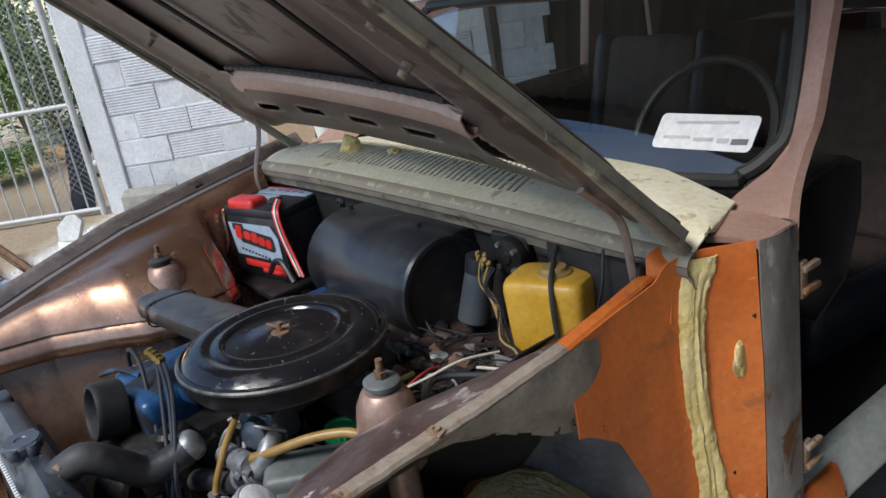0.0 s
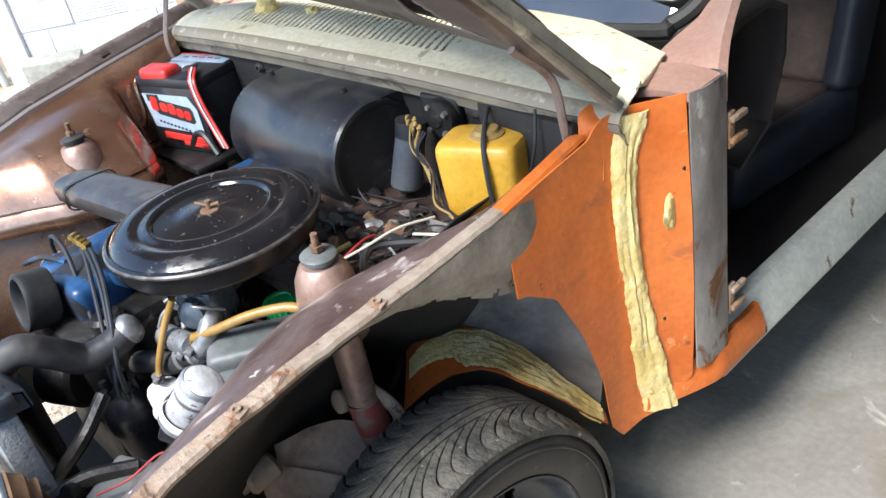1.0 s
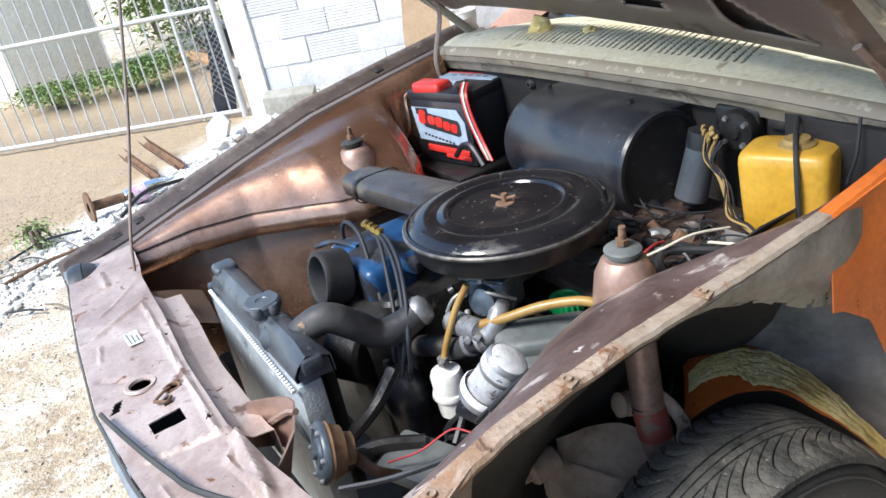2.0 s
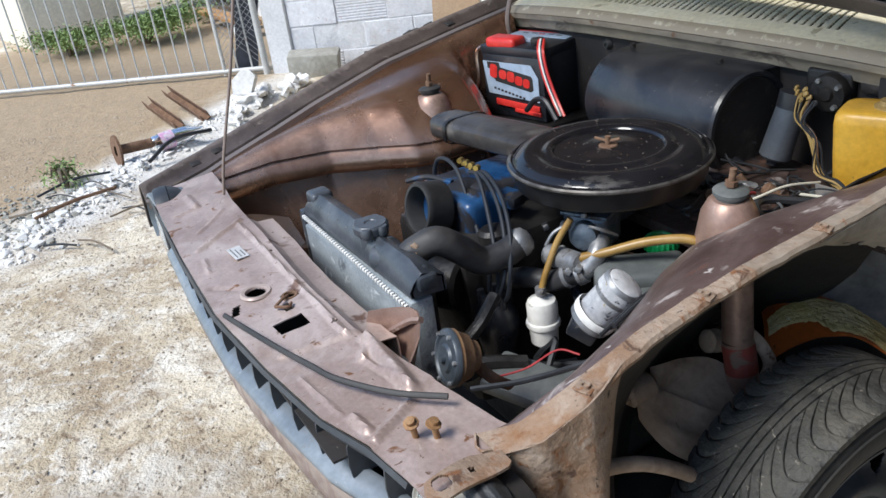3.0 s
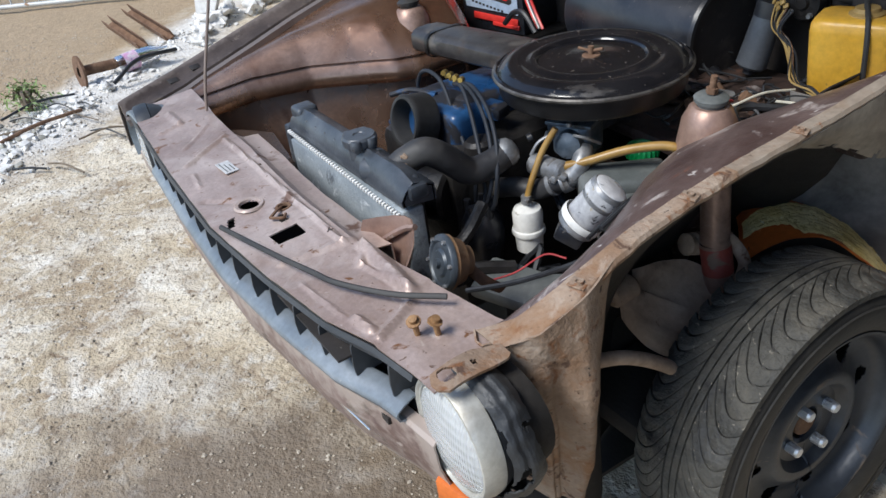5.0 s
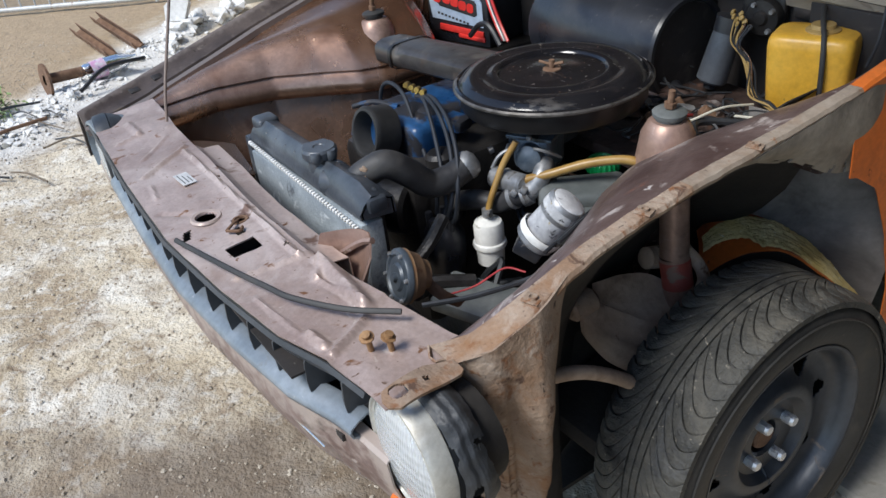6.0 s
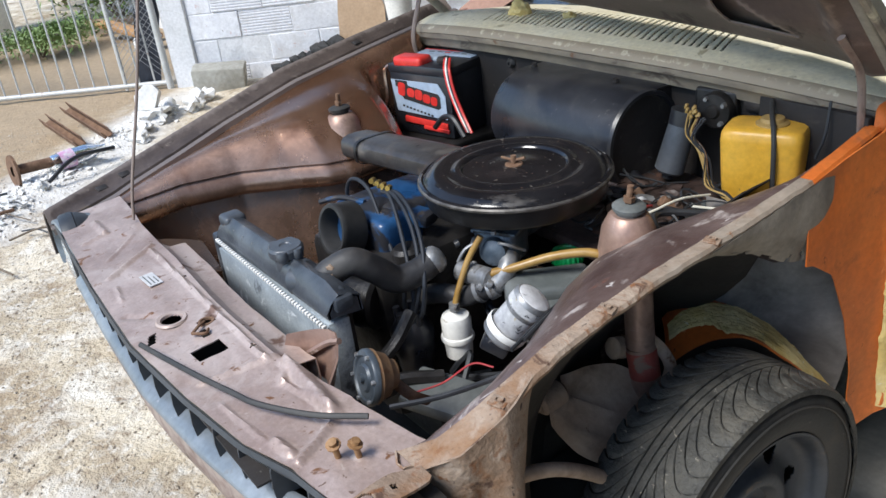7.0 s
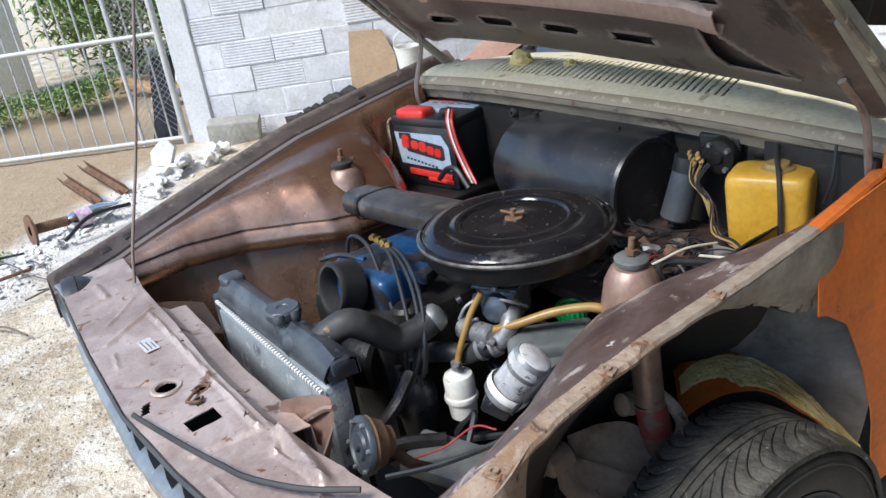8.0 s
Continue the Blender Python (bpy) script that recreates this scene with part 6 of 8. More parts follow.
WHL = build_wheel(0.760, -0.017, 0.309, 1, "front wheel with dusty worn tyre on a dark steel rim")
for x, y, o in ((-0.745, -0.017, -1), (0.735, 2.65, 1), (-0.735, 2.65, -1)):
    c = WHL.copy()
    scene.collection.objects.link(c)
    m = pose(x, y, 0.309, 0, 0, 0 if o > 0 else 180) @ Matrix.Translation((-0.760, 0.017 + 1.0, -0.309))
    c.matrix_basis = Matrix.Translation((0, -1.0, 0)) @ m
    c["label"] = "car wheel on a dark steel rim"
    for k in WHL.children:
        kc = k.copy()
        scene.collection.objects.link(kc)
        kc.parent = c

# suspension in the open wheel well
bm = B()
cyl(bm, (0.556, -0.012, 0.79), (0.572, -0.021, 0.606), 0.0275, n=22)
lathe(bm, [(0.0285, 0.0), (0.0290, 0.004), (0.0285, 0.100), (0.024, 0.118), (0.012, 0.124), (0, 0.124)], axis_m((0.572, -0.021, 0.606), (0.592, -0.017, 0.479))[0], 22)
SHOCK = part("shock_absorber", bm, M_TOWER, car, "old brown shock absorber tube")
bm = B()
lathe(bm, [(0.0293, 0.006), (0.0296, 0.010), (0.0296, 0.060), (0.0292, 0.064)], axis_m((0.572, -0.021, 0.606), (0.592, -0.017, 0.479))[0], 22)
part("red_band", bm, material("worn_red_paint", (0.36, 0.06, 0.04), (0.3, 0.09, 0.07), 20, 0.6, 0, 0.2, 60, [((0.26, 0.17, 0.13), 22, 0.35, 0.9)]), SHOCK, "worn red paint band")
FRONT = spline([(0.540, -0.226, 0.545), (0.549, -0.216, 0.522), (0.575, -0.198, 0.488), (0.610, -0.170, 0.467), (0.650, -0.135, 0.458)], 8)
REAR = spline([(0.522, -0.175, 0.572), (0.526, -0.130, 0.568), (0.535, -0.090, 0.563), (0.552, -0.045, 0.545), (0.585, 0.000, 0.505)], 8)
bm = B()
rows = []
for k, (a, b) in enumerate(zip(FRONT, REAR)):
    t = k / (len(FRONT) - 1)
    row = [a + Vector((0.004, -0.006, -0.026))]
    for v in np.linspace(0, 1, 19):
        p = a.lerp(b, v)
        lip = 0.014 * math.exp(-((v - 0.04) / 0.09) ** 2) + 0.034 * math.exp(-((v - 0.36 + 0.06 * t) / 0.09) ** 2) + 0.016 * math.exp(-((v - 1) / 0.12) ** 2)
        row.append(crumple(p + Vector((-0.45, -0.1, 0.88)) * lip, 0.0016, 30, 3))
    row.append(b + Vector((-0.006, 0.010, -0.024)))
    rows.append(row + [p + Vector((0.002, 0.002, -0.007)) for p in reversed(row)] + [row[0].copy()])
loft(bm, rows)
bmesh.ops.remove_doubles(bm, verts=bm.verts, dist=0.0001)
ARM = part("control_arm", bm, M_ARM, car, "heavy dusty brown pressed control arm", 60)
bm = B()
cyl(bm, (0.533, -0.250, 0.566), (0.536, -0.192, 0.574), 0.0235, n=22, rim=0.006)
cyl(bm, (0.531, -0.262, 0.564), (0.533, -0.248, 0.566), 0.012, n=6)
part("arm_bush", bm, M_ARM, ARM, "dusty pivot bush and bolt")
bm = B()
lathe(bm, [(0, 0), (0.016, 0.001), (0.022, 0.006), (0.022, 0.016), (0.018, 0.018), (0.018, 0.023), (0.023, 0.026), (0.023, 0.040), (0.017, 0.046), (0, 0.047)], axis_m((0.520, -0.048, 0.588), (0.524, 0.010, 0.570))[0], 20)
part("arm_bush", bm, M_ARM, ARM, "dusty pivot bush and bolt")
bm = B()
tube(bm, [(0.580, -0.004, 0.618), (0.598, 0.010, 0.592), (0.612, 0.017, 0.560), (0.612, 0.009, 0.530), (0.604, -0.012, 0.505), (0.60, -0.04, 0.49)], 0.0125, n=12, flat=0.75)
part("knuckle", bm, M_ARM, car, "curved dusty steering knuckle")
bm = B()
lathe(bm, [(0, -0.06), (0.018, -0.055), (0.026, -0.02), (0.034, 0.0), (0.030, 0.016), (0, 0.02)], Matrix.Translation((0.708, -0.115, 0.50)), 18)
part("ball_joint", bm, M_WELL, ARM)
bm = B()
tube(bm, [(0.60, -0.52, 0.47), (0.655, -0.455, 0.575), (0.685, -0.385, 0.592), (0.695, -0.30, 0.545), (0.685, -0.19, 0.44)], 0.0125, n=10)
part("sway_bar", bm, M_ARM, car, "bent dusty steel bar")
bm = B()
box(bm, (0.60, -0.15, 0.36), (0.22, 0.34, 0.05), (0, 10, 8), 0.02)
part("lower_arm", bm, M_WELL, car, "dark lower suspension arm")


# ---- engine bay ----
bm = B()
box(bm, (0.02, 0.02, 0.56), (0.30, 0.72, 0.38), bevel=0.03)
box(bm, (0.02, 0.02, 0.30), (0.26, 0.50, 0.18), bevel=0.03)
BLOCK = part("engine_block", bm, M_ENGINE, car, "oily dark engine block")
bm = B()
box(bm, (-0.03, 0.02, 0.775), (0.17, 0.60, 0.07), bevel=0.025, seg=3)
box(bm, (-0.03, 0.02, 0.742), (0.21, 0.66, 0.012), bevel=0.003)
part("valve_cover", bm, M_BLUE, BLOCK, "chipped blue painted valve cover")
bm = B()
box(bm, (0.035, -0.235, 0.755), (0.15, 0.12, 0.12), (0, 0, 8), 0.02, 3)
box(bm, (0.08, -0.19, 0.80), (0.12, 0.05, 0.03), (0, 6, 20), 0.01)
part("water_housing", bm, M_BLUE, BLOCK, "blue painted front housing")
bm = B()
RING = Matrix.Translation((0.030, -0.335, 0.800)) @ pose(0, 0, 0, 76, 0, 0)
lathe(bm, [(0.043, -0.036), (0.055, -0.036), (0.058, -0.028), (0.056, 0.010), (0.057, 0.016), (0.054, 0.022), (0.047, 0.022), (0.043, 0.014)], RING, 36, True)
part("belt_ring", bm, M_RUBBER, BLOCK, "thick black rubber ring")
bm = B()
lathe(bm, [(0.0, -0.020), (0.042, -0.018)], RING, 30)
part("ring_back", bm, M_BLUE, BLOCK)
bm = B()
cyl(bm, (0.165, -0.25, 0.62), (0.155, -0.255, 0.77), 0.034, n=16, rim=0.008)
cyl(bm, (0.06, -0.36, 0.66), (0.14, -0.32, 0.66), 0.06, n=24, rim=0.008)
part("pump_body", bm, M_ENGINE, BLOCK)
# carburettor and manifolds beneath the air cleaner
bm = B()
box(bm, (0.25, -0.06, 0.80), (0.10, 0.12, 0.09), (0, 0, 12), 0.012)
box(bm, (0.30, -0.115, 0.775), (0.085, 0.075, 0.075), (0, 0, 24), 0.016, 3)
box(bm, (0.30, -0.115, 0.812), (0.098, 0.088, 0.008), (0, 0, 24), 0.003)
lathe(bm, [(0, -0.03), (0.026, -0.028), (0.030, -0.01), (0.026, 0.012), (0.012, 0.018), (0, 0.019)], axis_m((0.322, -0.155, 0.775), (0.345, -0.195, 0.782))[0], 20)
cyl(bm, (0.25, -0.02, 0.78), (0.25, -0.02, 0.86), 0.05, n=18)
part("carburettor", bm, material("bluish_cast_metal", (0.055, 0.075, 0.10), (0.14, 0.165, 0.19), 18, 0.45, 0.4, 0.2, 90, [((0.03, 0.027, 0.025), 14, 0.35, 0.7), ((0.28, 0.29, 0.3), 30, 0.2, 0.5)]), BLOCK, "dirty blue-grey carburettor")
bm = B()
lathe(bm, [(0.0, 0.024), (0.012, 0.023), (0.024, 0.016), (0.029, 0.006), (0.029, -0.004), (0.022, -0.010)], axis_m((0.243, -0.250, 0.766), (0.250, -0.226, 0.778))[0], 22)
cyl(bm, (0.26, -0.20, 0.73), (0.345, -0.19, 0.735), 0.022, n=14, rim=0.004)
tube(bm, [(0.341, -0.185, 0.714), (0.352, -0.172, 0.728), (0.356, -0.155, 0.750), (0.340, -0.135, 0.765)], 0.019, n=14)
cyl(bm, (0.338, -0.189, 0.711), (0.346, -0.180, 0.718), 0.0235, n=18)
part("manifold", bm, M_ALU, BLOCK, "dull aluminium water neck and clamp")
for dx, dy in ((-0.040, -0.02), (0.028, -0.044), (0.044, 0.012), (-0.018, 0.040)):
    bm = B()
    lathe(bm, [(0.0, 0.008), (0.005, 0.007), (0.006, 0.003), (0.006, 0.0)], Matrix.Translation((0.30 + dx, -0.115 + dy, 0.816)), 10)
    part("carb_screw", bm, M_ALU, BLOCK)
bm = B()
tube(bm, [(0.335, -0.150, 0.795), (0.352, -0.165, 0.806), (0.368, -0.150, 0.800), (0.372, -0.120, 0.780)], 0.003, n=7)
part("throttle_rod", bm, M_ALU, BLOCK, "thin bent linkage rod")
bm = B()
tube(bm, [(0.285, -0.165, 0.790), (0.270, -0.190, 0.775), (0.262, -0.205, 0.750)], 0.0035, n=7)
part("throttle_rod", bm, M_ALU, BLOCK, "thin bent linkage rod")
# hoses
bm = B()
tube(bm, [(0.186, -0.462, 0.791), (0.196, -0.445, 0.804), (0.215, -0.412, 0.817), (0.226, -0.372, 0.788), (0.231, -0.332, 0.752), (0.240, -0.288, 0.753), (0.243, -0.250, 0.766)], 0.0275, n=20, k=8)
part("radiator_hose", bm, M_HOSE, BLOCK, "thick dusty black radiator hose")
bm = B()
tube(bm, [(0.039, -0.290, 0.632), (0.112, -0.275, 0.636), (0.169, -0.250, 0.656), (0.239, -0.235, 0.683), (0.286, -0.215, 0.686), (0.322, -0.200, 0.706), (0.341, -0.185, 0.714)], 0.021, n=16, k=6)
part("lower_hose", bm, M_HOSE, BLOCK, "dusty black lower water hose")
bm = B()
tube(bm, [(0.02, -0.30, 0.634), (0.07, -0.284, 0.632), (0.118, -0.272, 0.638)], 0.0245, n=16, k=5)
part("pump_pipe", bm, M_BLUE, BLOCK, "blue painted pump pipe")
for a, b, r in (((0.191, -0.452, 0.795), (0.198, -0.441, 0.799), 0.0300), ((0.318, -0.202, 0.704), (0.325, -0.198, 0.708), 0.0245), ((0.336, -0.190, 0.7125), (0.340, -0.186, 0.7145), 0.0245)):
    bm = B()
    cyl(bm, a, b, r, n=22)
    box(bm, Vector(b) + Vector((0.012, -0.012, r * 0.7)), (0.012, 0.016, 0.012), (0, 30, 40), 0.002)
    cyl(bm, Vector(b) + Vector((0.010, -0.022, r * 0.7)), Vector(b) + Vector((0.014, 0.0, r * 0.7)), 0.004, n=8)
    part("hose_clamp", bm, M_ALU if r < 0.026 else M_RUST, BLOCK, "worm-drive hose clamp")
# distributor and leads
bm = B()
lathe(bm, [(0.0, 0.06), (0.03, 0.058), (0.045, 0.03), (0.048, -0.01), (0.04, -0.03), (0.03, -0.10), (0, -0.10)], Matrix.Translation((0.207, -0.30, 0.585)), 26)
for i in range(5):
    a = 1.25 * i
    cyl(bm, (0.207 + 0.026 * math.cos(a), -0.30 + 0.026 * math.sin(a), 0.630), (0.207 + 0.029 * math.cos(a), -0.30 + 0.029 * math.sin(a), 0.664), 0.0095, 0.0075, n=10)
part("distributor", bm, M_PLASTIC, BLOCK, "black distributor cap")
LEADS = (((-0.10, -0.235, 0.790), (-0.106, -0.235, 0.815), (-0.082, -0.235, 0.850), (-0.038, -0.236, 0.862), (0.012, -0.240, 0.848), (0.070, -0.256, 0.800), (0.116, -0.270, 0.762), (0.185, -0.292, 0.715), (0.190, -0.300, 0.655)),
         ((0.012, -0.212, 0.840), (0.060, -0.222, 0.846), (0.120, -0.245, 0.815), (0.185, -0.275, 0.760), (0.232, -0.300, 0.700), (0.222, -0.305, 0.655)),
         ((0.016, -0.208, 0.842), (0.080, -0.220, 0.850), (0.154, -0.240, 0.828), (0.220, -0.270, 0.785), (0.256, -0.300, 0.720), (0.232, -0.308, 0.650)),
         ((0.020, -0.202, 0.843), (0.090, -0.214, 0.853), (0.168, -0.236, 0.835), (0.238, -0.268, 0.797), (0.272, -0.296, 0.735), (0.262, -0.300, 0.680), (0.238, -0.296, 0.650)))
for pts in LEADS:
    bm = B()
    tube(bm, pts, 0.0045, n=8)
    part("ignition_lead", bm, M_LEAD, BLOCK, "dark blue-grey ignition lead")
for i in range(4):
    bm = B()
    x = -0.04 + 0.022 * i
    tube(bm, [(x, -0.195 - 0.004 * i, 0.838), (x + 0.005, -0.20, 0.852), (x + 0.018, -0.215, 0.856)], 0.006, n=7, k=3)
    part("lead_clip", bm, M_COPPERBITS, BLOCK, "brass-coloured cable clip")
bm = B()
tube(bm, [(-0.14, -0.29, 0.80), (-0.09, -0.26, 0.815), (-0.02, -0.24, 0.815)], 0.006, n=8)
part("small_pipe", bm, M_BLUE, BLOCK)

# air cleaner
AC = Matrix.Translation((0.258, -0.038, 0.0))
bm = B()
lathe(bm, [(0.0, 0.838), (0.150, 0.838), (0.182, 0.846), (0.186, 0.852), (0.187, 0.888), (0.190, 0.890), (0, 0.890)], AC, 72)
CLEAN = part("air_cleaner", bm, M_BLACKSIDE, car, "round black air cleaner with a dusty glossy lid")
bm = B()
lathe(bm, [(0.194, 0.886), (0.1965, 0.889), (0.1955, 0.8935), (0.190, 0.896), (0.186, 0.8945), (0.178, 0.903), (0.165, 0.9085), (0.150, 0.9095), (0.140, 0.9085), (0.134, 0.9055), (0.128, 0.9055), (0.120, 0.9095), (0.112, 0.9105), (0.108, 0.9085), (0.104, 0.903), (0.080, 0.9025), (0.055, 0.9035), (0.035, 0.906), (0.020, 0.9065), (0.0, 0.9065)], AC, 96)
part("lid", bm, M_BLACK, CLEAN, "glossy black stepped lid with dust specks")
bm = B()
lathe(bm, [(0.1945, 0.884), (0.1985, 0.887), (0.1985, 0.8905), (0.1955, 0.8935), (0.1925, 0.892)], AC, 96)
part("lid_edge", bm, material("rubbed_dark_edge", (0.05, 0.045, 0.04), (0.14, 0.13, 0.12), 40, 0.45, 0.4, 0.05, 90), CLEAN, "rubbed edge of the lid")
bm = B()
for k in range(26):
    a, r = rng.uniform(0, 6.28), rng.uniform(0.03, 0.16)
    rough_lump(bm, (0.258 + r * math.cos(a), -0.038 + r * math.sin(a), 0.9045 if r < 0.1 else 0.909), (rng.uniform(0.0006, 0.002), rng.uniform(0.0006, 0.0016), 0.0004), k, 1, 0.4)
tagged(part("grit", bm, M_RUSTBAR, CLEAN), kind="stuff")
bm = B()
cyl(bm, (0.258, -0.038, 0.905), (0.258, -0.038, 0.925), 0.006, n=10)
lathe(bm, [(0.019, 0.906), (0.018, 0.9085), (0.008, 0.909), (0, 0.909)], AC, 20)
tube(bm, [(0.236, -0.052, 0.921), (0.258, -0.038, 0.916), (0.279, -0.026, 0.921)], 0.003, n=8, k=4)
part("wing_nut", bm, M_RUSTBAR, CLEAN, "rusty wing nut and washer")
bm = B()
rows = []
for t in np.linspace(0, 1, 12):
    c = Vector((0.10, -0.055, 0.870)).lerp(Vector((-0.255, -0.105, 0.862)), t)
    w, h = 0.062 - 0.012 * t - 0.006 * (t > 0.9), 0.024 + 0.004 * t
    row = []
    for k in range(17):
        a = 2 * math.pi * k / 16
        cx, sz = math.cos(a), math.sin(a)
        sup = lambda v: math.copysign(abs(v) ** 0.62, v)
        row.append((c.x + 0.14 * w * sup(cx), c.y + w * sup(cx), c.z + h * sup(sz)))
    rows.append(row)
loft(bm, rows, 0.003)
part("snorkel", bm, material("worn_grey_black_duct", (0.036, 0.034, 0.035), (0.085, 0.08, 0.077), 12, 0.33, 0.35, 0.08, 80, [((0.15, 0.135, 0.12), 14, 0.27, 0.5, 0.05), ((0.09, 0.06, 0.045), 9, 0.27, 0.7, 0.05), ((0.02, 0.02, 0.02), 30, 0.22, 0.6)]), CLEAN, "worn flat intake snorkel")
bm = B()
rows = []
for t in (0.80, 0.83):
    c = Vector((0.10, -0.055, 0.870)).lerp(Vector((-0.255, -0.105, 0.862)), t)
    w, h = 0.058, 0.0295
    rows.append([(c.x, c.y + w * math.copysign(abs(math.cos(a)) ** 0.5, math.cos(a)), c.z + h * math.copysign(abs(math.sin(a)) ** 0.5, math.sin(a))) for a in np.linspace(0, 2 * math.pi, 21)])
loft(bm, rows, 0.002)
part("snorkel_band", bm, M_BLACKSIDE, CLEAN)

# radiator
bm = B()
box(bm, (0.035, -0.495, 0.57), (0.49, 0.045, 0.36), (0, 0, 1.2), 0.004)
RAD = part("radiator", bm, M_CORE, car, "grey finned radiator with black top tank")
for i in range(46):
    x = -0.207 + 0.485 * i / 45
    bm = B()
    box(bm, (x, -0.521, 0.768 - 0.02 * i / 45), (0.0062, 0.008, 0.0075), (0, 0, 1.2), 0.001, 1)
    part("fin_end", bm, M_WHITE, RAD)
bm = B()
rows = []
for x in np.linspace(-0.225, 0.285, 14):
    e = 0.014 * (abs(x - 0.03) > 0.23)
    rows.append([(x, -0.506, 0.762), (x, -0.508, 0.772), (x, -0.499, 0.800 - e), (x, -0.485, 0.812 - e), (x, -0.465, 0.806 - e), (x, -0.448, 0.785), (x, -0.446, 0.755)])
loft(bm, rows, 0.006)
for r in (rows[0], rows[-1]):
    bm.faces.new([bm.verts.new(p) for p in r])
box(bm, (0.285, -0.478, 0.785), (0.022, 0.040, 0.030), (0, 0, 0), 0.008)
part("top_tank", bm, M_RAD, RAD, "dusty black top tank")
for x, w, z in ((-0.232, 0.028, 0.590),):
    bm = B()
    box(bm, (x, -0.487, z), (w, 0.064, 0.37), bevel=0.006)
    part("side_rail", bm, M_RAD, RAD)
CAPX = 0.085
bm = B()
cyl(bm, (CAPX, -0.484, 0.79), (CAPX, -0.484, 0.822), 0.026, n=24)
lathe(bm, [(0.024, 0.814), (0.033, 0.818), (0.035, 0.822), (0.035, 0.833), (0.031, 0.838), (0.012, 0.838), (0.010, 0.836), (0, 0.836)], Matrix.Translation((CAPX, -0.484, 0.0)), 28)
for a in (0.35, 2.45, 3.49, 5.6):
    lathe(bm, [(0, 0.816), (0.011, 0.817), (0.0125, 0.822), (0.0125, 0.831), (0.010, 0.836), (0, 0.837)], Matrix.Translation((CAPX + 0.030 * math.cos(a), -0.484 + 0.030 * math.sin(a), 0)), 14)
part("radiator_cap", bm, M_RAD, RAD, "grey dusty pressure cap")
for c, d, rot in (((-0.200, -0.478, 0.806), (0.050, 0.050, 0.030), (0, 0, 0)), ((0.235, -0.480, 0.797), (0.085, 0.034, 0.026), (0, 4, 6))):
    bm = B()
    box(bm, c, d, rot, 0.010, 3)
    part("tank_boss", bm, M_RAD, RAD)
for x in np.linspace(-0.14, 0.0, 4):
    bm = B()
    box(bm, (x, -0.497, 0.790), (0.004, 0.022, 0.030), (-18, 0, 0), 0.001, 1)
    part("tank_rib", bm, M_RAD, RAD)
bm = B()
cyl(bm, (0.125, -0.492, 0.778), (0.178, -0.478, 0.787), 0.030, 0.0235, n=20, rim=0.004)
cyl(bm, (0.178, -0.478, 0.787), (0.190, -0.454, 0.794), 0.0235, n=20)
tube(bm, [(CAPX + 0.026, -0.475, 0.812), (0.13, -0.462, 0.808), (0.15, -0.45, 0.79)], 0.005, n=8)
part("neck", bm, M_RAD, RAD)
bm = B()
rows = [[(0.295 + 0.02 * i, -0.598 + 0.055 * math.sin(i * 0.42) - 0.006 * k, 0.778 + 0.012 * math.sin(i * 0.42) - 0.016 * k - 0.003 * i * (i > 5)) for i in range(9)] for k in range(6)]
loft(bm, rows, 0.003)
tube(bm, [(0.33, -0.585, 0.745), (0.37, -0.560, 0.775), (0.40, -0.552, 0.788)], 0.006, n=6)
part("bracket", bm, M_TOWER, car, "bent brown radiator bracket")
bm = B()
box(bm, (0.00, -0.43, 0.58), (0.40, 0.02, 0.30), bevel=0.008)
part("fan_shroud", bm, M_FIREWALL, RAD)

# horn
bm = B()
HM = Matrix.Translation((0.478, -0.545, 0.752)) @ pose(0, 0, 0, 76, 0, -8)
lathe(bm, [(0, 0.020), (0.007, 0.020), (0.008, 0.014), (0.020, 0.014), (0.024, 0.010), (0.034, 0.010), (0.037, 0.013), (0.044, 0.012), (0.047, 0.008), (0.047, 0.002), (0, 0.002)], HM, 32)
HORN = part("horn", bm, material("dusty_blue_black", (0.04, 0.05, 0.06), (0.09, 0.105, 0.12), 14, 0.4, 0.2, 0.05, 90), car, "round dusty horn")
bm = B()
lathe(bm, [(0.0455, 0.002), (0.046, -0.004), (0.042, -0.008), (0.036, -0.024), (0.026, -0.028), (0.024, -0.040), (0, -0.042)], HM, 28)
part("horn_body", bm, M_HORN, HORN, "brown rusty horn body")
for i in range(6):
    a = 2 * math.pi * i / 6 + 0.3
    bm = B()
    lathe(bm, [(0, 0.017), (0.0032, 0.017), (0.004, 0.014), (0.004, 0.011)], HM @ Matrix.Translation((0.041 * math.cos(a), 0.041 * math.sin(a), 0)), 8)
    part("horn_rivet", bm, M_ALU, HORN)
bm = B()
tube(bm, [(0.47, -0.51, 0.73), (0.50, -0.49, 0.70), (0.49, -0.45, 0.66)], 0.010, n=6, flat=0.3)
part("horn_bracket", bm, M_RUSTBAR, HORN)

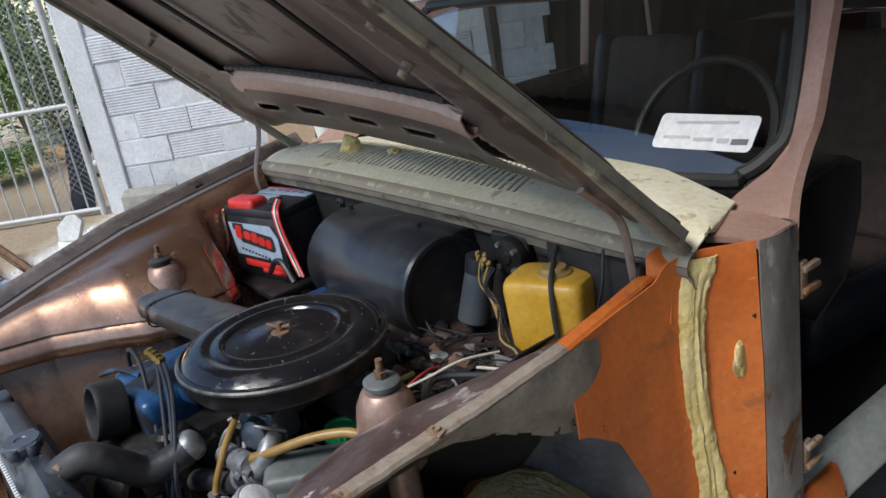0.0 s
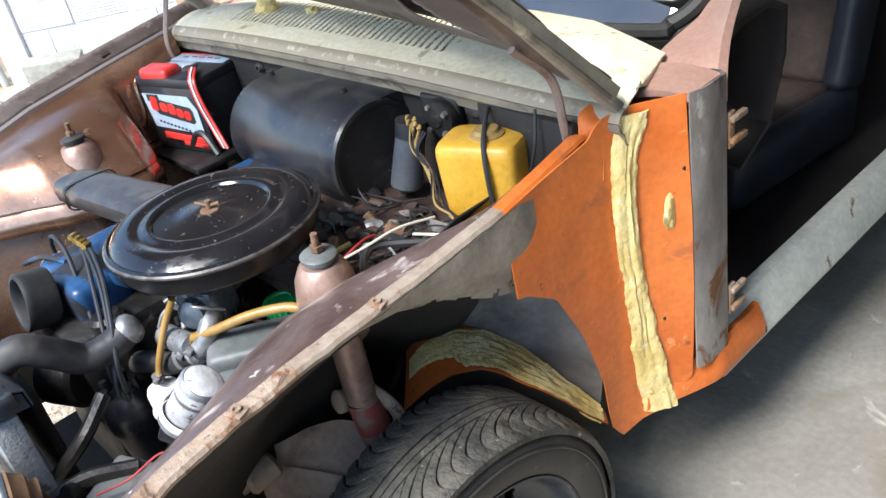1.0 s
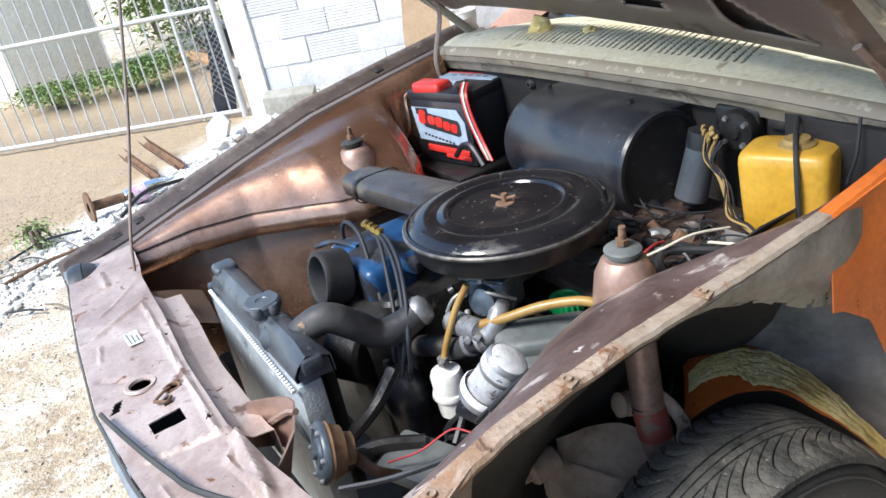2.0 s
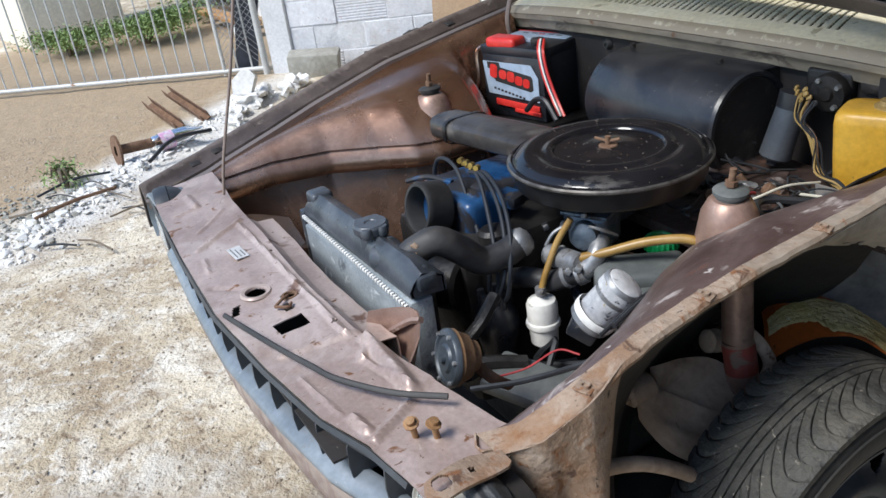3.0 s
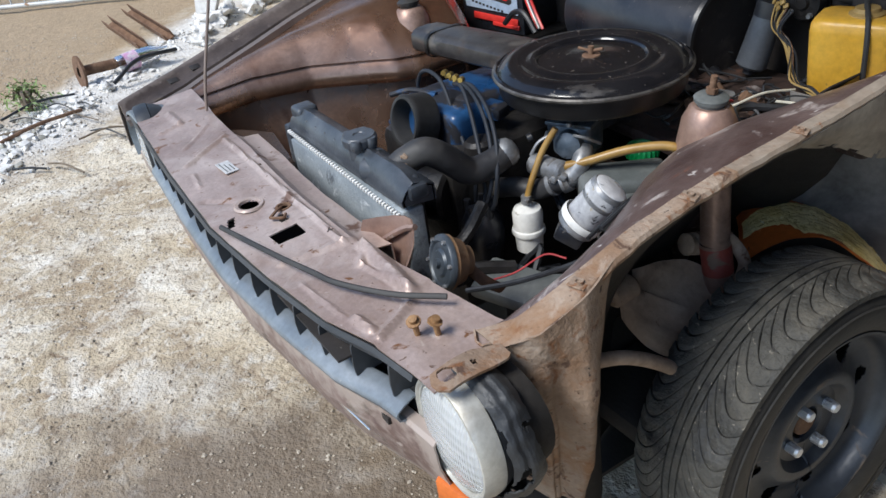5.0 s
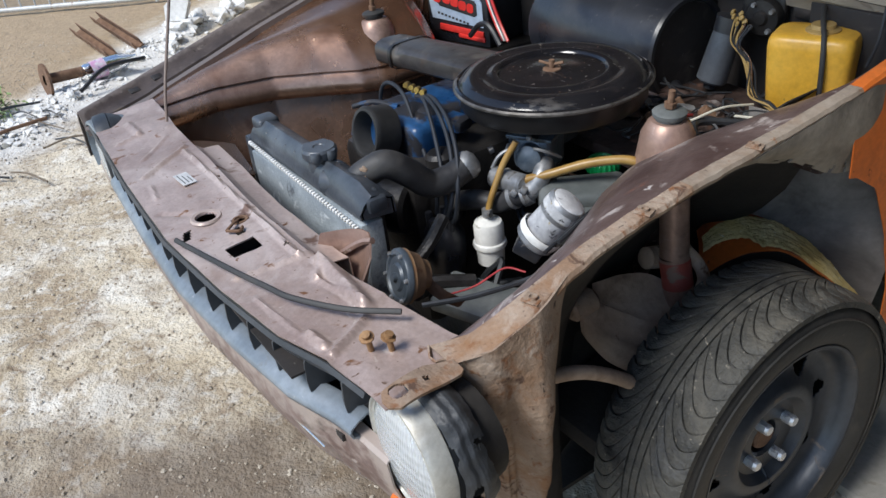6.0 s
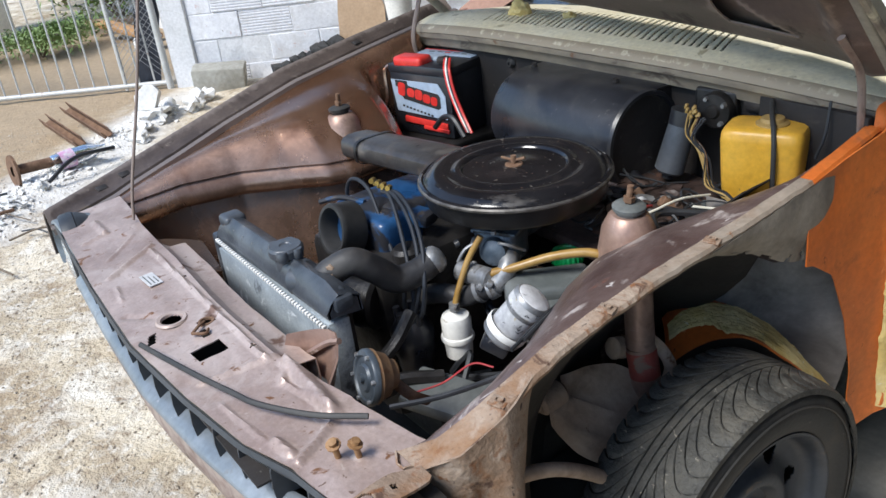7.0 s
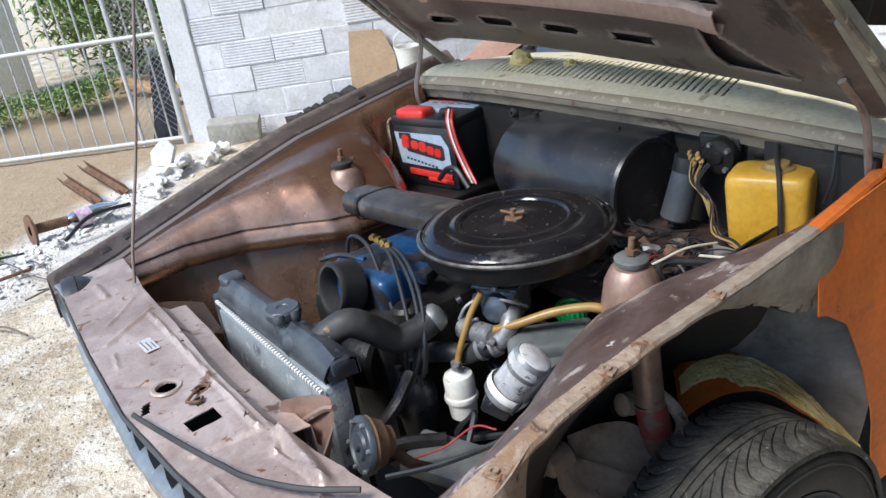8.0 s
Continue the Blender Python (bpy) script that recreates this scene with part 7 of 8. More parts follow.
# silver can, coil style, with worn labels
CB, CT = Vector((0.500, -0.296, 0.724)), Vector((0.548, -0.252, 0.801))
cm, cl = axis_m(CB, CT)
bm = B()
lathe(bm, [(0, 0), (0.034, 0), (0.0375, 0.004), (0.0375, 0.012), (0.033, 0.016), (0.032, cl - 0.034), (0.035, cl - 0.030), (0.0355, cl - 0.006), (0.032, cl - 0.001), (0.026, cl - 0.003), (0, cl - 0.003)], cm, 34)
CAN = part("filter_can", bm, M_ALU, car, "scuffed silver canister with worn label")
bm = B()
lathe(bm, [(0.0328, 0.020), (0.0328, cl - 0.036)], cm, 34)
lathe(bm, [(0.0358, cl - 0.026), (0.0358, cl - 0.010)], cm, 34)
part("can_label", bm, material("worn_can_label", (0.50, 0.50, 0.50), (0.27, 0.27, 0.28), 24, 0.5, 0.0, 0.02, 120, [((0.36, 0.25, 0.05), 34, 0.28, 0.5), ((0.05, 0.05, 0.055), 60, 0.3, 0.5)]), CAN, "torn grey and gold label")
bm = B()
lathe(bm, [(0, cl + 0.0005), (0.0285, cl + 0.0005), (0.030, cl - 0.0005), (0.030, cl - 0.004)], cm, 30)
part("can_top", bm, material("pale_can_top", (0.60, 0.61, 0.62), (0.74, 0.74, 0.74), 30, 0.5, 0.0, 0.2, 90, [((0.3, 0.3, 0.3), 44, 0.25, 0.6)]), CAN, "pale scuffed can top")
bm = B()
lathe(bm, [(0.039, 0.014), (0.040, 0.018), (0.040, 0.026), (0.0385, 0.028)], cm, 34)
part("can_band", bm, M_WHITE, CAN)
bm = B()
box(bm, CB - Vector((0.006, 0.004, 0.012)), (0.05, 0.05, 0.03), (0, 30, 40), 0.006)
part("can_foot", bm, M_PLASTIC, CAN)

# white fuel filter with amber hoses
FM = Matrix.Translation((0.298, -0.250, 0.566))
bm = B()
lathe(bm, [(0, 0), (0.022, 0.001), (0.027, 0.006), (0.029, 0.040), (0.033, 0.042), (0.0345, 0.047), (0.033, 0.053), (0.030, 0.055), (0.0305, 0.088), (0.027, 0.097), (0.010, 0.103), (0.007, 0.106), (0.006, 0.120), (0, 0.120)], FM, 34)
FILT = part("fuel_filter", bm, M_WHITE, car, "white plastic fuel filter")
bm = B()
cyl(bm, (0.298, -0.250, 0.674), (0.298, -0.250, 0.690), 0.0105, n=12)
box(bm, (0.308, -0.257, 0.684), (0.012, 0.010, 0.010), (0, 0, 30), 0.002)
part("clamp", bm, M_ALU, FILT)
bm = B()
tube(bm, [(0.298, -0.250, 0.678), (0.300, -0.236, 0.716), (0.300, -0.205, 0.770), (0.314, -0.180, 0.815)], 0.0064, n=10)
part("fuel_hose", bm, M_AMBER, FILT, "amber fuel hose")
bm = B()
tube(bm, [(0.335, -0.185, 0.742), (0.375, -0.155, 0.757), (0.425, -0.105, 0.778), (0.47, -0.062, 0.786), (0.50, -0.038, 0.782)], 0.0088, n=10)
part("vent_hose", bm, M_AMBER, car, "stained amber hose")
bm = B()
tube(bm, [(0.53, -0.06, 0.785), (0.47, 0.02, 0.80), (0.44, 0.07, 0.805), (0.43, 0.12, 0.80)], 0.006, n=8)
part("olive_hose", bm, material("olive_hose", (0.09, 0.09, 0.03), (0.13, 0.12, 0.05), 18, 0.5), car)
# brake fluid box with green cap, grey body
bm = B()
box(bm, (0.415, -0.105, 0.700), (0.085, 0.17, 0.07), (0, 8, -34), 0.016, 3)
box(bm, (0.46, -0.16, 0.68), (0.05, 0.10, 0.06), (0, 8, -34), 0.012, 3)
TANK = part("fluid_tank", bm, M_GREYPLASTIC, car, "grey plastic tank with green cap")
bm = B()
CAP_C = Vector((0.382, -0.022, 0.722))
rows = []
for h, r0, w in ((0.0, 0.030, 0.0), (0.003, 0.033, 1.0), (0.019, 0.033, 1.0), (0.024, 0.030, 0.0), (0.025, 0.022, 0.0), (0.021, 0.020, 0.0), (0.021, 0.001, 0.0)):
    rows.append([CAP_C + Vector(((r0 + 0.0016 * w * math.cos(20 * a)) * math.cos(a), (r0 + 0.0016 * w * math.cos(20 * a)) * math.sin(a), h)) for a in np.linspace(0, 2 * math.pi, 121)])
loft(bm, rows)
bmesh.ops.remove_doubles(bm, verts=bm.verts, dist=0.00001)
part("green_cap", bm, M_GREEN, TANK, "bright green screw cap")

# lower clutter that fills the bay
bm = B()
box(bm, (0.43, -0.38, 0.60), (0.15, 0.10, 0.03), (4, 8, 28), 0.01)
box(bm, (0.47, -0.33, 0.585), (0.12, 0.08, 0.04), (0, -6, 40), 0.012)
part("grey_shield", bm, M_GREYPLASTIC, car, "dirty grey shield plate")
bm = B()
tube(bm, [(0.33, -0.52, 0.60), (0.36, -0.44, 0.63), (0.40, -0.36, 0.62)], 0.014, n=8)
tube(bm, [(0.27, -0.46, 0.60), (0.30, -0.40, 0.66), (0.28, -0.34, 0.70)], 0.013, n=8)
cyl(bm, (0.35, -0.44, 0.615), (0.37, -0.47, 0.63), 0.016, n=10)
part("bay_pipe", bm, M_ENGINE, car)
# Added near-black sheet stands in for the deep shade below the engine.
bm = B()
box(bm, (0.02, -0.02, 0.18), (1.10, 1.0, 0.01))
part("under_tray", bm, M_WELL, car, "added near-black sheet for the shade under the engine")
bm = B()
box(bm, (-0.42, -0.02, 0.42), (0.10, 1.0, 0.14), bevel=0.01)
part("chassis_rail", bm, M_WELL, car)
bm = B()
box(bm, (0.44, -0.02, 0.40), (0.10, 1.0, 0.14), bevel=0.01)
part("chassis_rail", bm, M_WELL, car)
bm = B()
for i in range(15):
    x0, y0 = rng.uniform(0.18, 0.46), rng.uniform(-0.40, 0.30)
    pts = [Vector((x0, y0, rng.uniform(0.47, 0.56)))]
    for k in range(3):
        pts.append(pts[-1] + Vector((rng.uniform(-0.05, 0.08), rng.uniform(-0.07, 0.09), rng.uniform(-0.05, 0.05))))
    tube(bm, pts, rng.uniform(0.003, 0.008), n=6, k=4)
tagged(part("cable_tangle", bm, M_WIREBLACK, car, "tangle of oily black cables"), kind="stuff")

# firewall equipment
DX0, DX1, DY, DZ, DR = -0.155, 0.262, 0.345, 0.842, 0.118
bm = B()
rows = []
for x, r in ((DX0 - 0.004, 0.7), (DX0, 0.94), (DX0 + 0.012, 1.0), (0.05, 1.0), (DX1 - 0.01, 1.0), (DX1, 0.97)):
    rows.append([(x, DY + 0.095, DZ + DR * r * 0.98)] + [(x, DY + DR * r * math.cos(a), DZ + DR * r * math.sin(a)) for a in np.linspace(radians(90), radians(262), 22)] + [(x, DY + 0.095, DZ - DR * r)])
loft(bm, rows, 0.004)
HEAT = part("heater_housing", bm, M_PLASTIC, car, "rounded black plastic heater housing")
bm = B()
bm.faces.new([bm.verts.new((DX1 - 0.004, DY + DR * 0.97 * math.cos(a), DZ + DR * 0.97 * math.sin(a))) for a in np.linspace(radians(80), radians(270), 22)] + [bm.verts.new((DX1 - 0.004, DY + 0.1, DZ - DR)), bm.verts.new((DX1 - 0.004, DY + 0.1, DZ + DR))])
part("heater_side", bm, M_FIREWALL, HEAT)
bm = B()
lathe(bm, [(0.105, 0.0), (0.108, 0.008), (0.117, 0.008), (0.120, 0.0)], Matrix.Translation((DX1 - 0.004, DY, DZ)) @ pose(0, 0, 0, 0, 90, 0), 40)
part("heater_rim", bm, M_PLASTIC, HEAT)
for x in (-0.12, 0.16):
    bm = B()
    cyl(bm, (x, 0.365, 0.955), (x, 0.362, 0.970), 0.007, n=8)
    part("heater_screw", bm, M_TRIM, HEAT)
bm = B()
cyl(bm, (0.330, 0.345, 0.785), (0.350, 0.372, 0.905), 0.033, 0.030, 26, 0.006)
WIPER = part("wiper_motor", bm, material("grey_motor_paint", (0.065, 0.075, 0.088), (0.11, 0.12, 0.135), 9, 0.4, 0.2, 0.05, 90), car, "grey cylindrical wiper motor")
bm = B()
cyl(bm, (0.3285, 0.342, 0.772), (0.330, 0.345, 0.786), 0.013, n=14)
part("motor_foot", bm, M_PLASTIC, WIPER)
bm = B()
cyl(bm, (0.348, 0.370, 0.893), (0.352, 0.376, 0.925), 0.032, n=18)
part("motor_cap", bm, M_PLASTIC, WIPER)
bm = B()
box(bm, (0.395, 0.425, 0.930), (0.10, 0.022, 0.075), (0, 0, 6), 0.008, 3)
lathe(bm, [(0.040, 0.0), (0.040, 0.016), (0.036, 0.022), (0.016, 0.024), (0.012, 0.030), (0, 0.030)], Matrix.Translation((0.405, 0.418, 0.925)) @ pose(0, 0, 0, 90, 0, 6), 28)
part("gear_case", bm, M_ENGINE, WIPER, "oily cast gear case of the wiper motor")
for a in (0.6, 2.2, 3.9, 5.4):
    bm = B()
    lathe(bm, [(0, 0.030), (0.005, 0.030), (0.006, 0.026), (0.006, 0.016)], Matrix.Translation((0.405 + 0.031 * math.cos(a), 0.418, 0.925 + 0.031 * math.sin(a))) @ pose(0, 0, 0, 90, 0, 6), 6)
    part("case_bolt", bm, M_ALU, WIPER)
WIRES = [Vector(q) for q in ((0.375, 0.355, 0.925), (0.380, 0.342, 0.882), (0.422, 0.332, 0.852), (0.451, 0.318, 0.797), (0.518, 0.298, 0.784), (0.562, 0.285, 0.781))]
for i in range(7):
    bm = B()
    o = 0.007 * i
    j = [rng.uniform(-0.008, 0.008) for _ in range(8)]
    tube(bm, [WIRES[0] + Vector((o, 0, j[0])), WIRES[1] + Vector((0.6 * o, j[1], j[2])), WIRES[2] + Vector((0.5 * o + j[3], 0, j[4])), WIRES[3] + Vector((0.5 * o + j[5], j[6], 0)), WIRES[4] + Vector((j[7], 0, 0.4 * o)), WIRES[5] + Vector((0, j[0], 0.2 * o))], 0.0016 + 0.0008 * (i % 2), n=6)
    part("loom_wire", bm, (M_WIREOCHRE, M_WIREOCHRE, M_WIREBLACK, M_WIREOCHRE, M_COPPER, M_WIREBLACK, M_WIREBLACK)[i], WIPER)
bm = B()
for i in range(7):
    box(bm, (WIRES[0].x - 0.006 + 0.005 * i, WIRES[0].y - 0.004 * (i % 2), WIRES[0].z + 0.016 - 0.007 * (i % 4)), (0.006, 0.009, 0.012), (10 * i, 20, 15 * i), 0.002)
part("plug_cluster", bm, M_WIREOCHRE, WIPER, "cluster of ochre wire plugs")
for x, z, r in ((-0.30, 0.93, 0.014), (0.46, 0.90, 0.011), (0.455, 0.855, 0.016), (0.68, 0.90, 0.012), (0.49, 0.945, 0.007)):
    bm = B()
    lathe(bm, [(r * 0.35, 0.012), (r * 0.7, 0.012), (r, 0.006), (r * 1.15, 0.0)], Matrix.Translation((x, 0.438, z)) @ pose(0, 0, 0, 90, 0, 0), 16)
    part("grommet", bm, M_RUBBER, FIREWALL, "black rubber grommet")
bm = B()
tube(bm, [(0.455, 0.43, 0.855), (0.462, 0.395, 0.862), (0.468, 0.385, 0.835), (0.462, 0.38, 0.79), (0.44, 0.36, 0.765)], 0.008, n=10)
part("heater_pipe", bm, M_RUBBER, FIREWALL, "black heater pipe")
bm = B()
rows = [[crumple((x, 0.436 - 0.012 * math.sin(u * 3.14), z), 0.002, 20, 4) for u, z in ((0, 0.965), (0.3, 0.955), (0.5, 0.945), (0.7, 0.935), (1, 0.925))] for x in np.linspace(0.46, 0.74, 20)]
loft(bm, rows, 0.003)
part("stiffener", bm, M_FIREWALL, FIREWALL, "pressed stiffening rib")
# washer tank
tankbase = (0.556, 0.375, 0.77)
WT = thing("washer_tank", tankbase, "yellow plastic washer tank strapped against the firewall", "tank")
bm = B()
rows = []
for z, w, d, r in ((0.770, 0.072, 0.042, 0), (0.773, 0.080, 0.048, 0), (0.782, 0.084, 0.051, 0), (0.85, 0.090, 0.053, 0), (0.915, 0.094, 0.055, 0), (0.930, 0.0925, 0.054, 0), (0.938, 0.088, 0.050, 0), (0.942, 0.078, 0.043, 0), (0.9435, 0.03, 0.02, 0), (0.9436, 0.002, 0.001, 0)):
    rows.append([(0.550 + 0.012 * (z - 0.85) + 0.86 * w * math.copysign(abs(math.cos(a)) ** 0.34, math.cos(a)), 0.375 + d * math.copysign(abs(math.sin(a)) ** 0.34, math.sin(a)), z) for a in np.linspace(0, 2 * math.pi, 49)])
loft(bm, rows)
bm.faces.new([v for v in bm.verts if abs(v.co.z - 0.770) < 1e-6][:-1])
part("tank_body", bm, M_YELLOW, WT, "yellow moulded plastic body")
bm = B()
lathe(bm, [(0.032, 0.940), (0.032, 0.946), (0.024, 0.949), (0.022, 0.956), (0.0, 0.957)], Matrix.Translation((0.562, 0.375, 0)), 24)
part("filler_cap", bm, M_WIREOCHRE, WT, "brownish filler cap")
bm = B()
tube(bm, [(0.548, 0.42, 0.975), (0.560, 0.375, 0.960), (0.575, 0.330, 0.945), (0.582, 0.312, 0.90), (0.582, 0.316, 0.83), (0.580, 0.322, 0.772)], 0.0055, n=8, flat=0.8)
part("strap", bm, M_RUBBER, WT, "black rubber hose strap")

WT.rotation_euler.z = radians(20)
WT.location.z -= 0.010

# battery with plain coloured labels
bb = (-0.555, 0.36, 0.70)
BAT = thing("battery", bb, "black car battery with red and silver labels and red terminal cover", "battery")
bm = B()
box(bm, (-0.555, 0.358, 0.79), (0.235, 0.170, 0.185), bevel=0.006)
part("battery_case", bm, M_PLASTIC, BAT)
bm = B()
box(bm, (-0.555, 0.358, 0.893), (0.240, 0.175, 0.028), bevel=0.006)
part("battery_top", bm, M_PLASTIC, BAT)
bm = B()
box(bm, (-0.555, 0.415, 0.9085), (0.215, 0.045, 0.003), bevel=0.001)
TL = part("top_label", bm, M_SILVERLABEL, BAT, "pale silver top label")
bm = B()
box(bm, (-0.555, 0.4405, 0.9085), (0.225, 0.008, 0.0034))
part("red_edge", bm, M_RED, TL)
for k in range(5):
    bm = B()
    box(bm, (-0.62 + 0.032 * k, 0.415 + 0.004 * (k % 2), 0.9105), (0.02, 0.006, 0.0008))
    part("print_bar", bm, M_RED if k == 2 else M_GREYPLASTIC, TL)
bm = B()
prism(bm, [(-0.112, 0.055), (0.075, 0.055), (0.100, 0.02), (0.100, -0.05), (-0.098, -0.040)], Matrix.Translation((-0.555, 0.2715, 0.805)) @ pose(0, 0, 0, 90, 0, 0), 0.002)
FL = part("front_label", bm, M_SILVERLABEL, BAT, "silver front label with a red emblem shape")
LABEL_M = Matrix.Translation((-0.555, 0.2697, 0.815)) @ pose(0, 0, 0, 90, 0, 0)
bm = B()
prism(bm, [(-0.094, 0.044), (-0.046, 0.044), (-0.044, 0.030), (0.074, 0.014), (0.080, 0.004), (0.080, -0.026), (0.070, -0.032), (-0.064, -0.012), (-0.074, 0.0), (-0.076, 0.022), (-0.094, 0.026)], LABEL_M, 0.0012)
EDGE = part("emblem_shadow", bm, M_TRIM, FL, "dark outline of the emblem")
for k, (x, z, h) in enumerate(((-0.070, 0.018, 0.040), (-0.034, 0.010, 0.026), (-0.003, 0.006, 0.030), (0.027, -0.003, 0.026), (0.056, -0.008, 0.026))):
    bm = B()
    prism(bm, rounded(0.029 - 0.004 * (k == 4), h, 0.009, 4), LABEL_M @ Matrix.Translation((x, z, 0.0012)) @ pose(0, 0, 0, 0, 0, -8), 0.0012)
    part("emblem_block", bm, M_RED, EDGE, "plain red emblem block")
bm = B()
for k in range(9):
    box(bm, (-0.625 + 0.014 * k, 0.2690, 0.782 - 0.0025 * k), (0.008, 0.001, 0.006))
part("print_bars", bm, M_TRIM, FL)
bm = B()
box(bm, (-0.540, 0.2695, 0.738), (0.17, 0.006, 0.020), (0, 3, 0), 0.003)
box(bm, (-0.50, 0.2680, 0.722), (0.10, 0.008, 0.012), (0, 3, 0), 0.003)
part("red_foot", bm, M_RED, BAT)
bm = B()
box(bm, (-0.598, 0.302, 0.912), (0.110, 0.062, 0.034), (0, 0, 2), 0.012, 3)
TC = part("terminal_cover", bm, M_RED, BAT, "glossy red terminal cover")
bm = B()
box(bm, (-0.575, 0.352, 0.9115), (0.10, 0.040, 0.010), (0, 0, 4), 0.002)
part("terminal_label", bm, M_SILVERLABEL, BAT)
bm = B()
cyl(bm, (-0.482, 0.315, 0.905), (-0.482, 0.315, 0.928), 0.011, n=12)
box(bm, (-0.485, 0.312, 0.920), (0.035, 0.028, 0.016), (0, 0, 30), 0.004)
part("terminal", bm, M_TRIM, BAT)
for i, mt in enumerate((M_RED, M_WHITE, M_WIREBLACK, M_RED)):
    bm = B()
    o = 0.006 * i
    tube(bm, [(-0.475 + o, 0.31, 0.925), (-0.448 + o, 0.272, 0.905), (-0.430 + o, 0.262, 0.85), (-0.400 + o, 0.255, 0.79), (-0.36 + o, 0.24, 0.74)], 0.0042, n=7)
    part("battery_cable", bm, mt, BAT)
bm = B()
tube(bm, [(-0.66, 0.31, 0.90), (-0.705, 0.29, 0.88), (-0.70, 0.28, 0.80), (-0.715, 0.27, 0.75)], 0.007, n=7)
part("side_cable", bm, M_COPPER, BAT)
bm = B()
tube(bm, [(-0.48, 0.24, 0.74), (-0.43, 0.225, 0.78), (-0.385, 0.215, 0.785), (-0.34, 0.205, 0.74)], 0.008, n=7)
part("black_lead", bm, M_WIREBLACK, BAT)
BAT.location.z += 0.022
BAT.rotation_euler.z = radians(13)
bm = B()
box(bm, (-0.54, 0.34, 0.707), (0.30, 0.24, 0.02), bevel=0.006)
part("battery_shelf", bm, M_ENGINE, car, "dark oily sheet shelf under the battery")

# loose wires in the bay
for name, pts, r, mt, lab in (
    ("white_wire", [(0.46, 0.06, 0.80), (0.48, 0.12, 0.81), (0.49, 0.19, 0.815), (0.50, 0.27, 0.80)], 0.0026, M_WIREWHITE, "loose cream wire"),
    ("red_wire", [(0.46, 0.06, 0.79), (0.455, 0.10, 0.80), (0.435, 0.15, 0.795), (0.425, 0.18, 0.785)], 0.0032, M_REDWIRE, "short red wire"),
    ("red_lead", [(0.49, -0.31, 0.66), (0.46, -0.335, 0.665), (0.445, -0.39, 0.645), (0.42, -0.44, 0.635)], 0.0019, M_REDWIRE, "thin red wire"),
    ("black_wire", [(0.56, 0.05, 0.80), (0.48, 0.13, 0.80), (0.55, 0.22, 0.79), (0.62, 0.30, 0.79)], 0.008, M_WIREBLACK, "black taped wire"),
    ("pale_wire", [(0.50, 0.21, 0.795), (0.56, 0.25, 0.79), (0.62, 0.29, 0.79)], 0.003, M_WIREWHITE, "pale wire"),
    ("thin_wire", [(0.20, 0.16, 0.80), (0.25, 0.12, 0.82), (0.29, 0.11, 0.80), (0.31, 0.08, 0.78)], 0.0026, M_WIREWHITE, "pale thin wire"),
    ("apron_wire", [(0.62, -0.34, 0.79), (0.60, -0.25, 0.80), (0.575, -0.15, 0.79), (0.545, -0.09, 0.80)], 0.004, M_WIREBLACK, "black wire along the apron"),
    ("apron_wire", [(0.61, -0.36, 0.775), (0.585, -0.25, 0.79), (0.56, -0.16, 0.785), (0.53, -0.10, 0.79)], 0.0035, M_WIREBLACK, "black wire along the apron"),
    ("firewall_wire", [(0.665, 0.40, 0.99), (0.668, 0.385, 0.93), (0.655, 0.38, 0.88)], 0.003, M_WIREBLACK, "thin hanging wire"),
    ("long_cable", [(0.555, -0.56, 0.742), (0.60, -0.49, 0.750), (0.64, -0.40, 0.765), (0.66, -0.36, 0.79)], 0.0045, M_WIREBLACK, "black cable across the corner"),
):
    bm = B()
    tube(bm, pts, r, n=7)
    part(name, bm, mt, car, lab)
bm = B()
for i in range(46):
    x0, y0 = rng.uniform(0.12, 0.62), rng.uniform(0.06, 0.34)
    pts = [Vector((x0, y0, rng.uniform(0.74, 0.79)))]
    step = Vector((rng.uniform(-0.05, 0.05), rng.uniform(-0.05, 0.05), 0))
    for k in range(5):
        step = 0.6 * step + Vector((rng.uniform(-0.03, 0.03), rng.uniform(-0.03, 0.03), rng.uniform(-0.012, 0.012)))
        q = pts[-1] + step
        pts.append(Vector((max(0.12, min(0.66, q.x)), max(0.05 if q.x < 0.5 else 0.2, min(0.36, q.y)), max(0.755, min(0.80, q.z)))))
    tube(bm, pts, rng.uniform(0.0014, 0.0036), n=5, k=5)
tagged(part("loom_tangle", bm, M_WIREBLACK, car, "tangle of thin dark wires"), kind="stuff")
bm = B()
box(bm, (0.34, 0.21, 0.745), (0.42, 0.42, 0.03), (0, 2, 0), 0.01)
box(bm, (0.61, 0.31, 0.750), (0.19, 0.22, 0.03), (0, 0, 0), 0.01)
for i in range(12):
    rough_lump(bm, (rng.uniform(0.2, 0.53), rng.uniform(0.10, 0.32), 0.765), (0.03, 0.025, 0.012), i, 2, 0.8)
part("bay_shelf", bm, M_SHELF, car, "oily brown ledge in front of the firewall")

